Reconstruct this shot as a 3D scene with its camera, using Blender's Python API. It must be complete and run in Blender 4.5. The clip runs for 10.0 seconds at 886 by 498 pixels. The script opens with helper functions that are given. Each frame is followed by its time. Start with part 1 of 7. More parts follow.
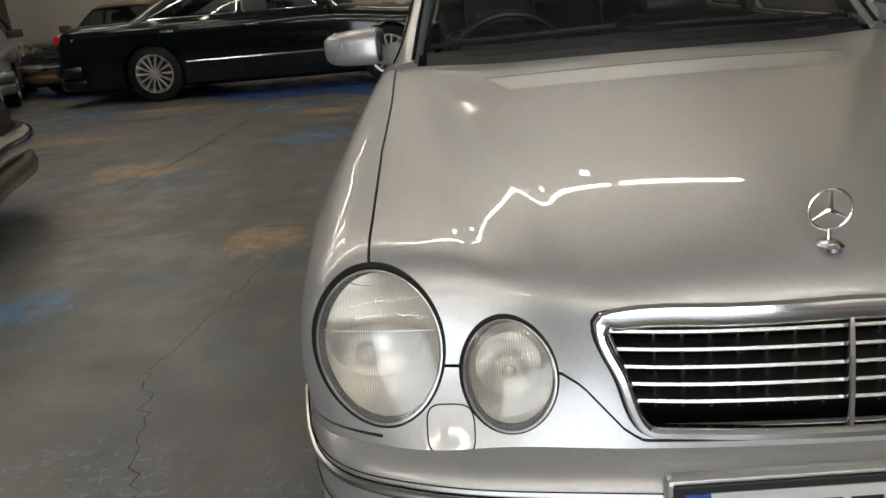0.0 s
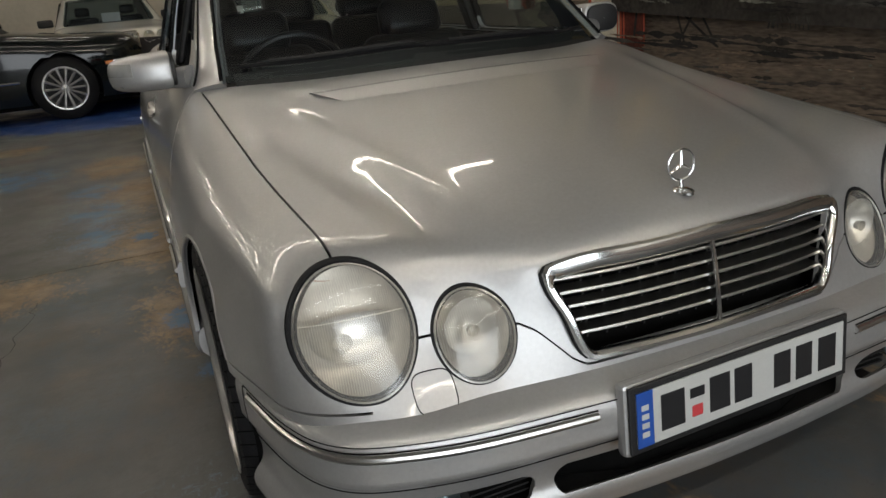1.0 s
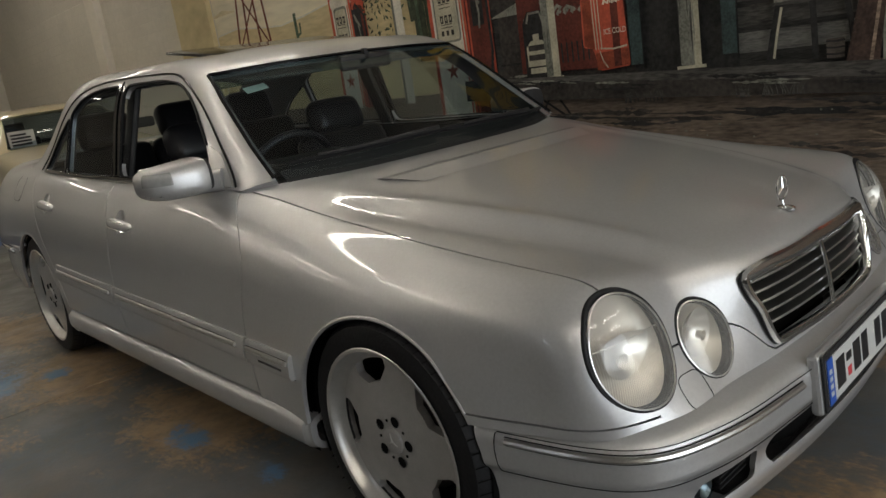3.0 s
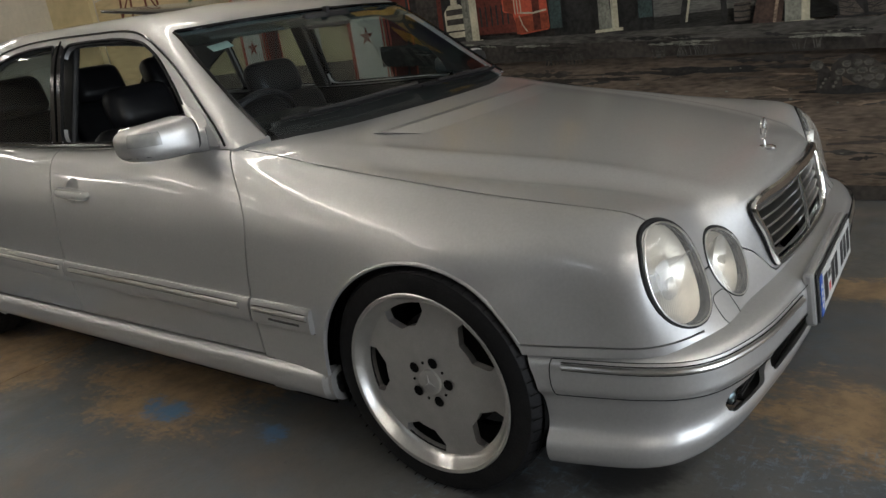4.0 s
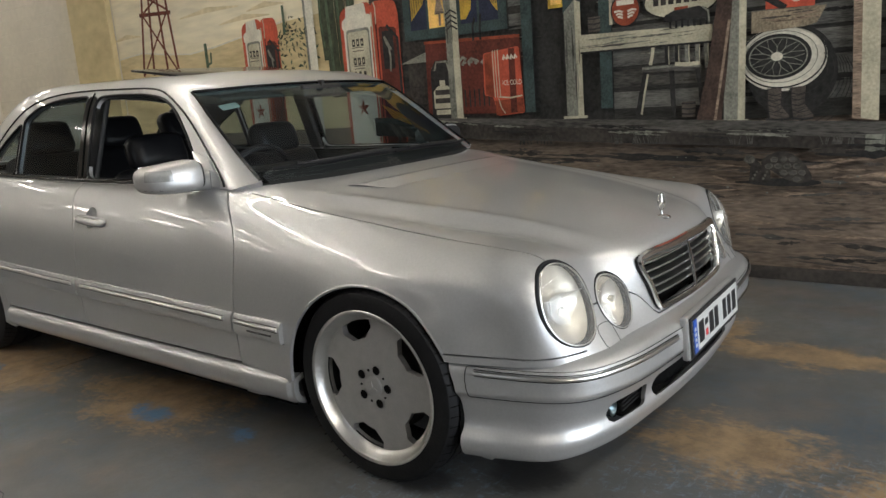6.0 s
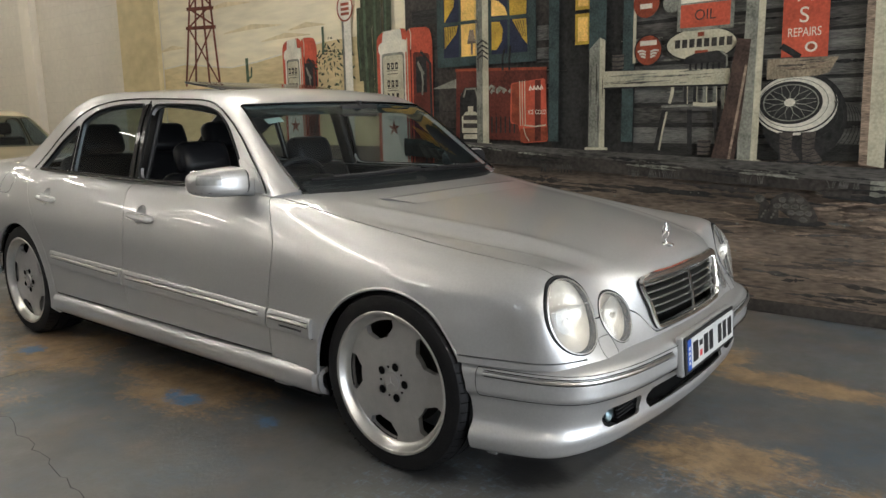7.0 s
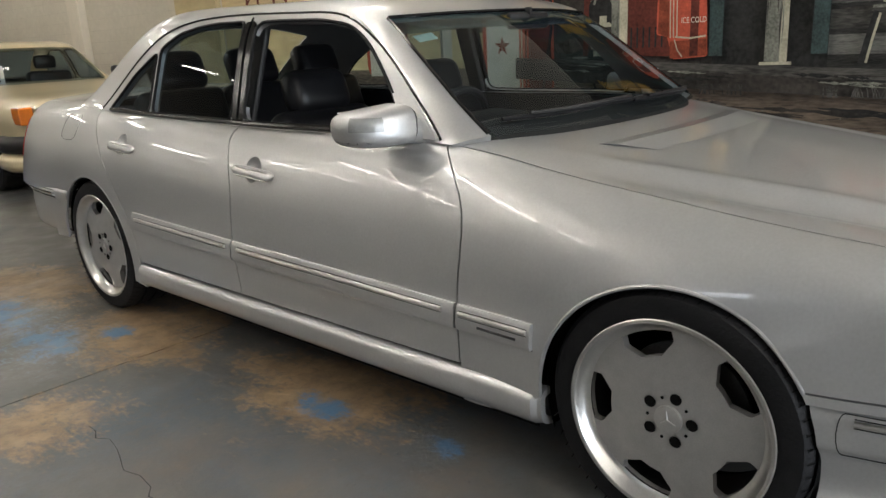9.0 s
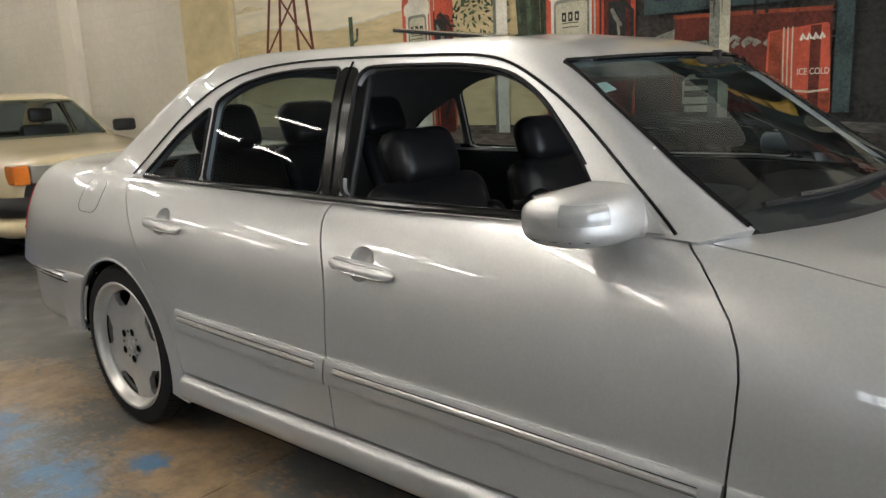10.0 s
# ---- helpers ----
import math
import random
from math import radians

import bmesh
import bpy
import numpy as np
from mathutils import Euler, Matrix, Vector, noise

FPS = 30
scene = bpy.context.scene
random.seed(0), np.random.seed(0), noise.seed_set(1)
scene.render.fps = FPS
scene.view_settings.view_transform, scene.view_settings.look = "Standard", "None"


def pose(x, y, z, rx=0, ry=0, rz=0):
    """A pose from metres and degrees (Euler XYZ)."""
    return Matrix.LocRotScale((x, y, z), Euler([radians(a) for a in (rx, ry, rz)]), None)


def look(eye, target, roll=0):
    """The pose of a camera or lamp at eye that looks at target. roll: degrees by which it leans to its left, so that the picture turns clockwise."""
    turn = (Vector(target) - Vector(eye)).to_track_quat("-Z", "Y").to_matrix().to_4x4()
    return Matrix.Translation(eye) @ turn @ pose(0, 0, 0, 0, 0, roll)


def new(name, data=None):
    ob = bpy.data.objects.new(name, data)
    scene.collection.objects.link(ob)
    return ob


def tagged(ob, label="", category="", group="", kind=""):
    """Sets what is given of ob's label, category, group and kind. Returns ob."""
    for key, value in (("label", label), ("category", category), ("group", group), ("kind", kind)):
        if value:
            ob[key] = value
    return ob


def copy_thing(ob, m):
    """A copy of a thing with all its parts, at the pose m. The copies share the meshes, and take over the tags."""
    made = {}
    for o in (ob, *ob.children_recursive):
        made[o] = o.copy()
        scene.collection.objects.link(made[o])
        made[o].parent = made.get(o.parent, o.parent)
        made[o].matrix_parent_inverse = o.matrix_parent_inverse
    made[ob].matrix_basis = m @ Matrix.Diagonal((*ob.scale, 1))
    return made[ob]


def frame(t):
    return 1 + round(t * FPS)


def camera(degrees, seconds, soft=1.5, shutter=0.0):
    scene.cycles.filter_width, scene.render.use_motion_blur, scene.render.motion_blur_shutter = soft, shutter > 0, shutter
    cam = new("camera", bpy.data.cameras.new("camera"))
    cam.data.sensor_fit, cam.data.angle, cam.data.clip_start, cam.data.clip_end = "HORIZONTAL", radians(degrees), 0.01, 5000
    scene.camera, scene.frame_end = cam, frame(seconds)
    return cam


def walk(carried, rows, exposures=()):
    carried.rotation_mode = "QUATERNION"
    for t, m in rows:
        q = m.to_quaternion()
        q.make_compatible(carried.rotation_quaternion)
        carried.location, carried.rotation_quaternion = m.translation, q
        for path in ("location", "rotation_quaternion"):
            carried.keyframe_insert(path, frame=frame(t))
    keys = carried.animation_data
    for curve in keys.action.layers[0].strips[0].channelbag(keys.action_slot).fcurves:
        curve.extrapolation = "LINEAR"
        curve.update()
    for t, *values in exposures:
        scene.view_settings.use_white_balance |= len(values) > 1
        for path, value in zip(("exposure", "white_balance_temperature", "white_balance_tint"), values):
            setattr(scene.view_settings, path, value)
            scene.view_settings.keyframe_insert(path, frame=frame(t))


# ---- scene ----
cam = camera(61.5, 10.0)
PATH = [
    (0, (-0.479, -1.604, 1.095), (-0.599, 0.283, 0.444), -5.1),
    (0.5, (-0.704, -1.679, 1.087), (-0.39, 0.193, 0.456), -3.4),
    (1, (-0.918, -1.68, 1.113), (-0.231, 0.079, 0.454), -5.4),
    (1.5, (-1.134, -1.559, 1.145), (-0.214, 0.094, 0.495), -11.9),
    (2, (-1.402, -1.547, 1.151), (-0.294, -0.006, 0.52), -9.7),
    (2.5, (-1.614, -1.529, 1.193), (-0.388, -0.04, 0.666), -8.9),
    (2.7, (-1.685, -1.476, 1.181), (-0.442, 0.013, 0.691), -9.3),
    (3.8, (-2.032, -1.131, 1.172), (-0.596, 0.139, 0.603), -7.4),
    (4, (-2.106, -1.121, 1.182), (-0.619, 0.075, 0.584), -8.6),
    (4.5, (-2.225, -1.18, 1.181), (-0.658, -0.055, 0.651), -5.2),
    (5, (-2.294, -1.354, 1.156), (-0.708, -0.221, 0.708), -2.3),
    (5.2, (-2.316, -1.405, 1.155), (-0.75, -0.234, 0.735), -2.6),
    (6.3, (-2.448, -1.548, 1.179), (-0.902, -0.347, 0.769), -4.5),
    (6.5, (-2.507, -1.584, 1.18), (-0.983, -0.355, 0.77), -2.8),
    (7, (-2.574, -1.645, 1.184), (-1.048, -0.4, 0.835), -1.1),
    (7.5, (-2.52, -1.569, 1.174), (-1.001, -0.332, 0.77), -1.7),
    (8, (-2.398, -1.339, 1.193), (-0.942, -0.025, 0.802), -0.4),
    (8.5, (-2.348, -1.017, 1.196), (-0.923, 0.307, 0.732), -2.7),
    (9, (-2.308, -0.66, 1.179), (-0.882, 0.632, 0.634), -3.0),
    (9.5, (-2.193, -0.26, 1.172), (-0.779, 1.042, 0.618), -2.4),
    (10, (-2.104, 0.178, 1.194), (-0.617, 1.452, 0.779), -2.7),
]
walk(cam, [(t, look(eye, target, roll)) for t, eye, target, roll in PATH],
     [(0, -.15, 6700, 10), (1, -.40, 6750, 10), (2, -.48, 6800, 10), (2.5, -.44, 6800, 10), (4, -.02, 6450, 10), (5, .25, 6450, 10), (6.5, .5, 6450, 10), (8, .60, 6400, 10), (9, .66, 6400, 10), (10, .80, 6400, 10)])

# ---- world, lamps, exposure ----
world = bpy.data.worlds.new("world")
scene.world = world
world.use_nodes = True
bg = world.node_tree.nodes["Background"]
bg.inputs[0].default_value, bg.inputs[1].default_value = (0.75, 0.85, 1.0, 1), 0.22
scene.view_settings.exposure = 0.0
TUBE_LIGHT, DAYLIGHT = 29.0, 225.0


# ---- materials ----
def mat(name, color=(0.5, 0.5, 0.5), rough=0.5, metal=0.0, vary=0.0, scale=8.0, bump=0.0, bump_scale=60.0, coat=0.0, rough_vary=0.0, spec=0.5):
    """A surface with colour variation at two scales and fine relief."""
    m = bpy.data.materials.new(name)
    m.use_nodes = True
    nt = m.node_tree
    b = nt.nodes["Principled BSDF"]
    b.inputs["Base Color"].default_value = (*color, 1)
    b.inputs["Roughness"].default_value, b.inputs["Metallic"].default_value = rough, metal
    b.inputs["Specular IOR Level"].default_value = spec
    if coat:
        b.inputs["Coat Weight"].default_value, b.inputs["Coat Roughness"].default_value = coat, 0.03
    co = nt.nodes.new("ShaderNodeTexCoord")
    if vary:
        n1, n2 = nt.nodes.new("ShaderNodeTexNoise"), nt.nodes.new("ShaderNodeTexNoise")
        n1.inputs["Scale"].default_value, n2.inputs["Scale"].default_value = scale, scale * 9
        n1.inputs["Detail"].default_value, n2.inputs["Detail"].default_value = 5, 4
        add = nt.nodes.new("ShaderNodeMath")
        add.operation = "ADD"
        nt.links.new(co.outputs["Object"], n1.inputs["Vector"])
        nt.links.new(co.outputs["Object"], n2.inputs["Vector"])
        nt.links.new(n1.outputs["Fac"], add.inputs[0])
        nt.links.new(n2.outputs["Fac"], add.inputs[1])
        ramp = nt.nodes.new("ShaderNodeMapRange")
        ramp.inputs[1].default_value, ramp.inputs[2].default_value = 0.7, 1.3
        ramp.inputs[3].default_value, ramp.inputs[4].default_value = 1 - vary, 1 + vary
        nt.links.new(add.outputs[0], ramp.inputs[0])
        mul = nt.nodes.new("ShaderNodeVectorMath")
        mul.operation = "SCALE"
        mul.inputs[0].default_value = color
        nt.links.new(ramp.outputs[0], mul.inputs["Scale"])
        nt.links.new(mul.outputs[0], b.inputs["Base Color"])
        if rough_vary:
            rr = nt.nodes.new("ShaderNodeMapRange")
            rr.inputs[1].default_value, rr.inputs[2].default_value = 0.7, 1.3
            rr.inputs[3].default_value, rr.inputs[4].default_value = rough - rough_vary, rough + rough_vary
            nt.links.new(add.outputs[0], rr.inputs[0])
            nt.links.new(rr.outputs[0], b.inputs["Roughness"])
    if bump:
        n3, bp = nt.nodes.new("ShaderNodeTexNoise"), nt.nodes.new("ShaderNodeBump")
        n3.inputs["Scale"].default_value, n3.inputs["Detail"].default_value = bump_scale, 4
        bp.inputs["Strength"].default_value, bp.inputs["Distance"].default_value = bump, 0.01
        nt.links.new(co.outputs["Object"], n3.inputs["Vector"])
        nt.links.new(n3.outputs["Fac"], bp.inputs["Height"])
        nt.links.new(bp.outputs[0], b.inputs["Normal"])
    return m


def glass_mat(name, tint, gloss=1.0, rough=0.0):
    """A thin pane: clear with a mirror layer that grows at grazing angles."""
    m = bpy.data.materials.new(name)
    m.use_nodes = True
    nt = m.node_tree
    nt.nodes.clear()
    out, mix = nt.nodes.new("ShaderNodeOutputMaterial"), nt.nodes.new("ShaderNodeMixShader")
    tr, gl, fr = nt.nodes.new("ShaderNodeBsdfTransparent"), nt.nodes.new("ShaderNodeBsdfGlossy"), nt.nodes.new("ShaderNodeLayerWeight")
    fr.inputs["Blend"].default_value = .5
    power, fac = nt.nodes.new("ShaderNodeMath"), nt.nodes.new("ShaderNodeMapRange")
    power.operation = "POWER"
    power.inputs[1].default_value = 4.5
    nt.links.new(fr.outputs["Facing"], power.inputs[0])
    nt.links.new(power.outputs[0], fac.inputs[0])
    fac.inputs[3].default_value, fac.inputs[4].default_value = .07, 1.0
    tr.inputs[0].default_value = (*tint, 1)
    gl.inputs["Roughness"].default_value = rough
    gl.inputs["Color"].default_value = (gloss, gloss, gloss, 1)
    nt.links.new(fac.outputs[0], mix.inputs[0])
    nt.links.new(tr.outputs[0], mix.inputs[1])
    nt.links.new(gl.outputs[0], mix.inputs[2])
    nt.links.new(mix.outputs[0], out.inputs[0])
    return m


def glow_mat(name, color, strength):
    m = bpy.data.materials.new(name)
    m.use_nodes = True
    b = m.node_tree.nodes["Principled BSDF"]
    b.inputs["Base Color"].default_value = (*color, 1)
    b.inputs["Emission Color"].default_value = (*color, 1)
    b.inputs["Emission Strength"].default_value = strength
    return m


def paint_mat(name, color, metal=0.75, rough=0.32, flake=0.06):
    """Metallic car paint: fine flakes under a clear coat, with faint dust."""
    m = mat(name, color, rough, metal, vary=flake, scale=140, coat=0.75)
    return m


SILVER = paint_mat("silver_paint", (0.53, 0.53, 0.53), 0.66, 0.42)
CHROME = mat("chrome", (0.86, 0.86, 0.86), 0.12, 1.0, vary=0.04, scale=20)
DULLCHROME = mat("worn_chrome", (0.66, 0.65, 0.63), 0.30, 1.0, vary=0.08, scale=30)
BLACKGLOSS = mat("gloss_black_trim", (0.005, 0.005, 0.006), 0.14, 0, vary=0.1, scale=30, spec=.4)
RUBBER = mat("rubber", (0.009, 0.009, 0.010), 0.6, 0, vary=0.25, scale=25, bump=0.15, bump_scale=120, spec=0.25)
DARKGAP = mat("dark_cavity", (0.004, 0.004, 0.004), 0.9, 0, vary=0.2, scale=20, spec=0.1)
PLASTIC = mat("black_plastic", (0.012, 0.012, 0.013), 0.5, 0, vary=0.2, scale=30, bump=0.2, bump_scale=300)
LEATHER = mat("black_leather", (0.011, 0.011, 0.013), 0.38, 0, vary=0.2, scale=14, bump=0.06, bump_scale=220)
ALLOY = mat("silver_alloy", (0.46, 0.45, 0.44), 0.42, 0.6, vary=0.08, scale=30, coat=0.25)
RIMLIP = mat("polished_alloy_lip", (0.62, 0.61, 0.59), 0.3, 0.85, vary=0.08, scale=30)
REFLECTOR = mat("lamp_reflector", (0.80, 0.79, 0.76), 0.32, 0.9, vary=0.08, scale=20)
LAMPGREY = mat("frosted_lamp_bowl", (0.66, 0.63, 0.57), 0.30, 0.5, vary=0.1, scale=18)
AMBER = mat("amber_lens", (0.85, 0.24, 0.03), 0.15, 0, vary=0.1, scale=40, coat=0.8)
REDLENS = mat("red_lens", (0.45, 0.02, 0.02), 0.15, 0, vary=0.1, scale=40, coat=0.8)
WHITEP = mat("white_plate", (0.56, 0.57, 0.56), 0.35, 0, vary=0.04, scale=30)
INKBLUE = mat("blue_ink", (0.02, 0.09, 0.42), 0.4, 0, vary=0.06, scale=30)
INKBLACK = mat("black_ink", (0.015, 0.015, 0.017), 0.45, 0, vary=0.1, scale=30)
INKRED = mat("red_ink", (0.55, 0.05, 0.06), 0.45, 0, vary=0.1, scale=30)
HEADLINER = mat("grey_headliner", (0.11, 0.11, 0.108), 0.9, 0, vary=0.06, scale=20)
SCREEN_GLASS = glass_mat("windscreen_glass", (0.72, 0.80, 0.82), .55)
SIDE_GLASS = glass_mat("side_glass", (0.46, 0.54, 0.58), .30)


def fluted_mat(name):
    """Old lamp glass: clear with a milky veil in fine upright flutes and a mirror layer."""
    m = glass_mat(name, (.93, .92, .88), 1.0, .14)
    nt = m.node_tree
    out = [n for n in nt.nodes if n.bl_idname == "ShaderNodeOutputMaterial"][0]
    fres = out.inputs[0].links[0].from_node
    clear = fres.inputs[1].links[0].from_node
    co, wave, noise = nt.nodes.new("ShaderNodeTexCoord"), nt.nodes.new("ShaderNodeTexWave"), nt.nodes.new("ShaderNodeTexNoise")
    wave.bands_direction = "X"
    wave.inputs["Scale"].default_value, wave.inputs["Distortion"].default_value = 80, .3
    noise.inputs["Scale"].default_value = 22
    nt.links.new(co.outputs["Object"], wave.inputs["Vector"])
    nt.links.new(co.outputs["Object"], noise.inputs["Vector"])
    mul, rng = nt.nodes.new("ShaderNodeMath"), nt.nodes.new("ShaderNodeMapRange")
    mul.operation = "MULTIPLY"
    nt.links.new(wave.outputs["Fac"], mul.inputs[0])
    nt.links.new(noise.outputs["Fac"], mul.inputs[1])
    rng.inputs[1].default_value, rng.inputs[2].default_value, rng.inputs[3].default_value, rng.inputs[4].default_value = 0, .6, .10, .30
    nt.links.new(mul.outputs[0], rng.inputs[0])
    veil, mix = nt.nodes.new("ShaderNodeBsdfDiffuse"), nt.nodes.new("ShaderNodeMixShader")
    veil.inputs[0].default_value = (.70, .68, .64, 1)
    nt.links.new(rng.outputs[0], mix.inputs[0])
    nt.links.new(clear.outputs[0], mix.inputs[1])
    nt.links.new(veil.outputs[0], mix.inputs[2])
    nt.links.new(mix.outputs[0], fres.inputs[1])
    return m


FLUTED = fluted_mat("fluted_lamp_glass")
CLEAR = glass_mat("clear_lamp_glass", (0.93, 0.93, 0.90), 1.0, 0.02)


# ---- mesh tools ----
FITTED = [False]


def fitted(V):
    """Bend the saloon to fit the camera's view: shorter, lower nose and slightly lower cabin; used while its parts are
    linked.
    """
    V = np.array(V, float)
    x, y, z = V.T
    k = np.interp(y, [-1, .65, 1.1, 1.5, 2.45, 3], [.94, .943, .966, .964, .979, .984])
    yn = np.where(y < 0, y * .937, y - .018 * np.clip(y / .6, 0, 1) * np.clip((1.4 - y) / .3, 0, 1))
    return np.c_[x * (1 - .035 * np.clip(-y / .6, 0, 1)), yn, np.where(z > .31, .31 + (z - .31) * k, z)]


def link_mesh(name, V, F, material, parent=None, smooth=True, label=""):
    me = bpy.data.meshes.new(name)
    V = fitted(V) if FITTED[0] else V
    me.from_pydata([tuple(map(float, v)) for v in V], [], F)
    me.update(calc_edges=True)
    me.materials.append(material)
    if smooth:
        me.polygons.foreach_set("use_smooth", [True] * len(me.polygons))
        me.set_sharp_from_angle(angle=radians(38))
    me.update()
    ob = new(name, me)
    if parent:
        ob.parent = parent
    if label:
        ob["label"] = label
    return ob


def part(name, bm, material, parent=None, label="", smooth=False):
    me = bpy.data.meshes.new(name)
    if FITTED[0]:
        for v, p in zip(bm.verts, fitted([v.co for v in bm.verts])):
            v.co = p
    bm.normal_update()
    bm.to_mesh(me)
    bm.free()
    me.materials.append(material)
    if smooth:
        me.polygons.foreach_set("use_smooth", [True] * len(me.polygons))
        me.set_sharp_from_angle(angle=radians(38))
    ob = new(name, me)
    if parent:
        ob.parent = parent
    if label:
        ob["label"] = label
    return ob


def box_bm(x0, y0, z0, x1, y1, z1, bevel=0.0, segments=2):
    bm = bmesh.new()
    bmesh.ops.create_cube(bm, size=1.0)
    bmesh.ops.scale(bm, vec=(abs(x1 - x0), abs(y1 - y0), abs(z1 - z0)), verts=bm.verts)
    bmesh.ops.translate(bm, vec=((x0 + x1) / 2, (y0 + y1) / 2, (z0 + z1) / 2), verts=bm.verts)
    if bevel:
        bmesh.ops.bevel(bm, geom=bm.edges[:], offset=bevel, segments=segments, affect="EDGES", profile=0.5)
    return bm


def empty(name, m=None):
    e = new(name)
    if m is not None:
        e.matrix_basis = m
    return e


def spline(ts, P, q):
    """Natural cubic spline through the rows of P at ts, read at q."""
    ts, P, q = np.asarray(ts, float), np.asarray(P, float), np.asarray(q, float)
    n = len(ts)
    h = np.diff(ts)
    A = np.zeros((n, n))
    R = np.zeros_like(P)
    A[0, 0] = A[-1, -1] = 1
    for i in range(1, n - 1):
        A[i, i - 1], A[i, i], A[i, i + 1] = h[i - 1], 2 * (h[i - 1] + h[i]), h[i]
        R[i] = 6 * ((P[i + 1] - P[i]) / h[i] - (P[i] - P[i - 1]) / h[i - 1])
    M = np.linalg.solve(A, R.reshape(n, -1)).reshape(P.shape)
    k = np.clip(np.searchsorted(ts, q) - 1, 0, n - 2)
    sh = (-1,) + (1,) * (P.ndim - 1)
    a, b, hk = (ts[k + 1] - q).reshape(sh), (q - ts[k]).reshape(sh), h[k].reshape(sh)
    return (M[k] * a**3 + M[k + 1] * b**3) / (6 * hk) + (P[k] / hk - M[k] * hk / 6) * a + (P[k + 1] / hk - M[k + 1] * hk / 6) * b


def curve(P, n):
    """n points along a smooth curve through P."""
    P = np.asarray(P, float)
    t = np.r_[0, np.cumsum(np.linalg.norm(np.diff(P, axis=0), axis=1))]
    return spline(t, P, np.linspace(0, t[-1], n))


def surface(P, per_u, per_v):
    """A smooth sheet through a grid of points; per_u, per_v steps to each interval."""
    P = np.asarray(P, float)
    du = np.linalg.norm(np.diff(P, axis=0), axis=2).mean(1) + 1e-4
    dv = np.linalg.norm(np.diff(P, axis=1), axis=2).mean(0) + 1e-4
    tu, tv = np.r_[0, np.cumsum(du)], np.r_[0, np.cumsum(dv)]
    qu = np.concatenate([np.linspace(a, b, per_u, endpoint=False) for a, b in zip(tu, tu[1:])] + [[tu[-1]]])
    qv = np.concatenate([np.linspace(a, b, per_v, endpoint=False) for a, b in zip(tv, tv[1:])] + [[tv[-1]]])
    S = spline(tu, P, qu)
    return spline(tv, S.transpose(1, 0, 2), qv).transpose(1, 0, 2)


def grid_mesh(S, flip=False):
    a, b = S.shape[:2]
    F = []
    for i in range(a - 1):
        for j in range(b - 1):
            f = (i * b + j, i * b + j + 1, (i + 1) * b + j + 1, (i + 1) * b + j)
            F.append(f[::-1] if flip else f)
    return S.reshape(-1, 3), F


def clip(V, F, fn):
    """Keep what lies where fn > 0; fn takes an array of points."""
    V = np.asarray(V, float)
    d = fn(V)
    keep = d > 0
    newV, idx, cut, out = [], {}, {}, []

    def old(i):
        if i not in idx:
            idx[i] = len(newV)
            newV.append(V[i])
        return idx[i]

    def mid(i, j):
        k = (min(i, j), max(i, j))
        if k not in cut:
            t = d[k[0]] / (d[k[0]] - d[k[1]])
            cut[k] = len(newV)
            newV.append(V[k[0]] + t * (V[k[1]] - V[k[0]]))
        return cut[k]

    for f in F:
        s = [keep[i] for i in f]
        if all(s):
            out.append(tuple(old(i) for i in f))
        elif any(s):
            g = []
            for n, i in enumerate(f):
                j = f[(n + 1) % len(f)]
                if keep[i]:
                    g.append(old(i))
                if keep[i] != keep[j]:
                    g.append(mid(i, j))
            if len(g) > 2:
                out.append(tuple(g))
    return np.array(newV) if newV else np.zeros((0, 3)), out


def outward(VF, c=(0, 1.5, .5)):
    """Turn the faces of a shell so that they look away from the point c."""
    V, F = VF
    V = np.asarray(V, float)
    tot = 0.0
    for f in F[:: max(1, len(F) // 400)]:
        p = V[list(f)]
        n = np.cross(p[1] - p[0], p[2] - p[0])
        tot += np.sign(n @ ((p.mean(0) - np.array(c)) * (1, .25, 1)))
    return (V, F) if tot > 0 else (V, [f[::-1] for f in F])


def clips(VF, *fns):
    for fn in fns:
        VF = clip(*VF, fn)
    return VF


def vertex_normals(V, F):
    N = np.zeros_like(V)
    for f in F:
        p = V[list(f)]
        n = np.cross(p[2] - p[0], p[-1 if len(f) > 3 else 1] - p[1 if len(f) > 3 else 0])
        n = np.cross(p[1] - p[0], p[2] - p[0]) if np.linalg.norm(n) < 1e-12 else -n
        for i in f:
            N[i] += n
    return N / (np.linalg.norm(N, axis=1, keepdims=True) + 1e-12)


def thick(VF, depth):
    """Fold the open edges of a sheet inwards, along its own back."""
    V, F = VF
    N = np.zeros_like(V)
    for f in F:
        p = V[list(f)]
        c = p.mean(0)
        n = sum((np.cross(p[k] - c, p[(k + 1) % len(f)] - c) for k in range(len(f))), np.zeros(3))
        for i in f:
            N[i] += n
    N /= np.linalg.norm(N, axis=1, keepdims=True) + 1e-12
    count = {}
    for f in F:
        for n, i in enumerate(f):
            j = f[(n + 1) % len(f)]
            k = (min(i, j), max(i, j))
            count[k] = None if k in count else (i, j)
    V2, F2, inner = list(V), list(F), {}
    for e in count.values():
        if e:
            for i in e:
                if i not in inner:
                    inner[i] = len(V2)
                    V2.append(V[i] - N[i] * depth)
            F2.append((e[1], e[0], inner[e[0]], inner[e[1]]))
    return np.array(V2), F2


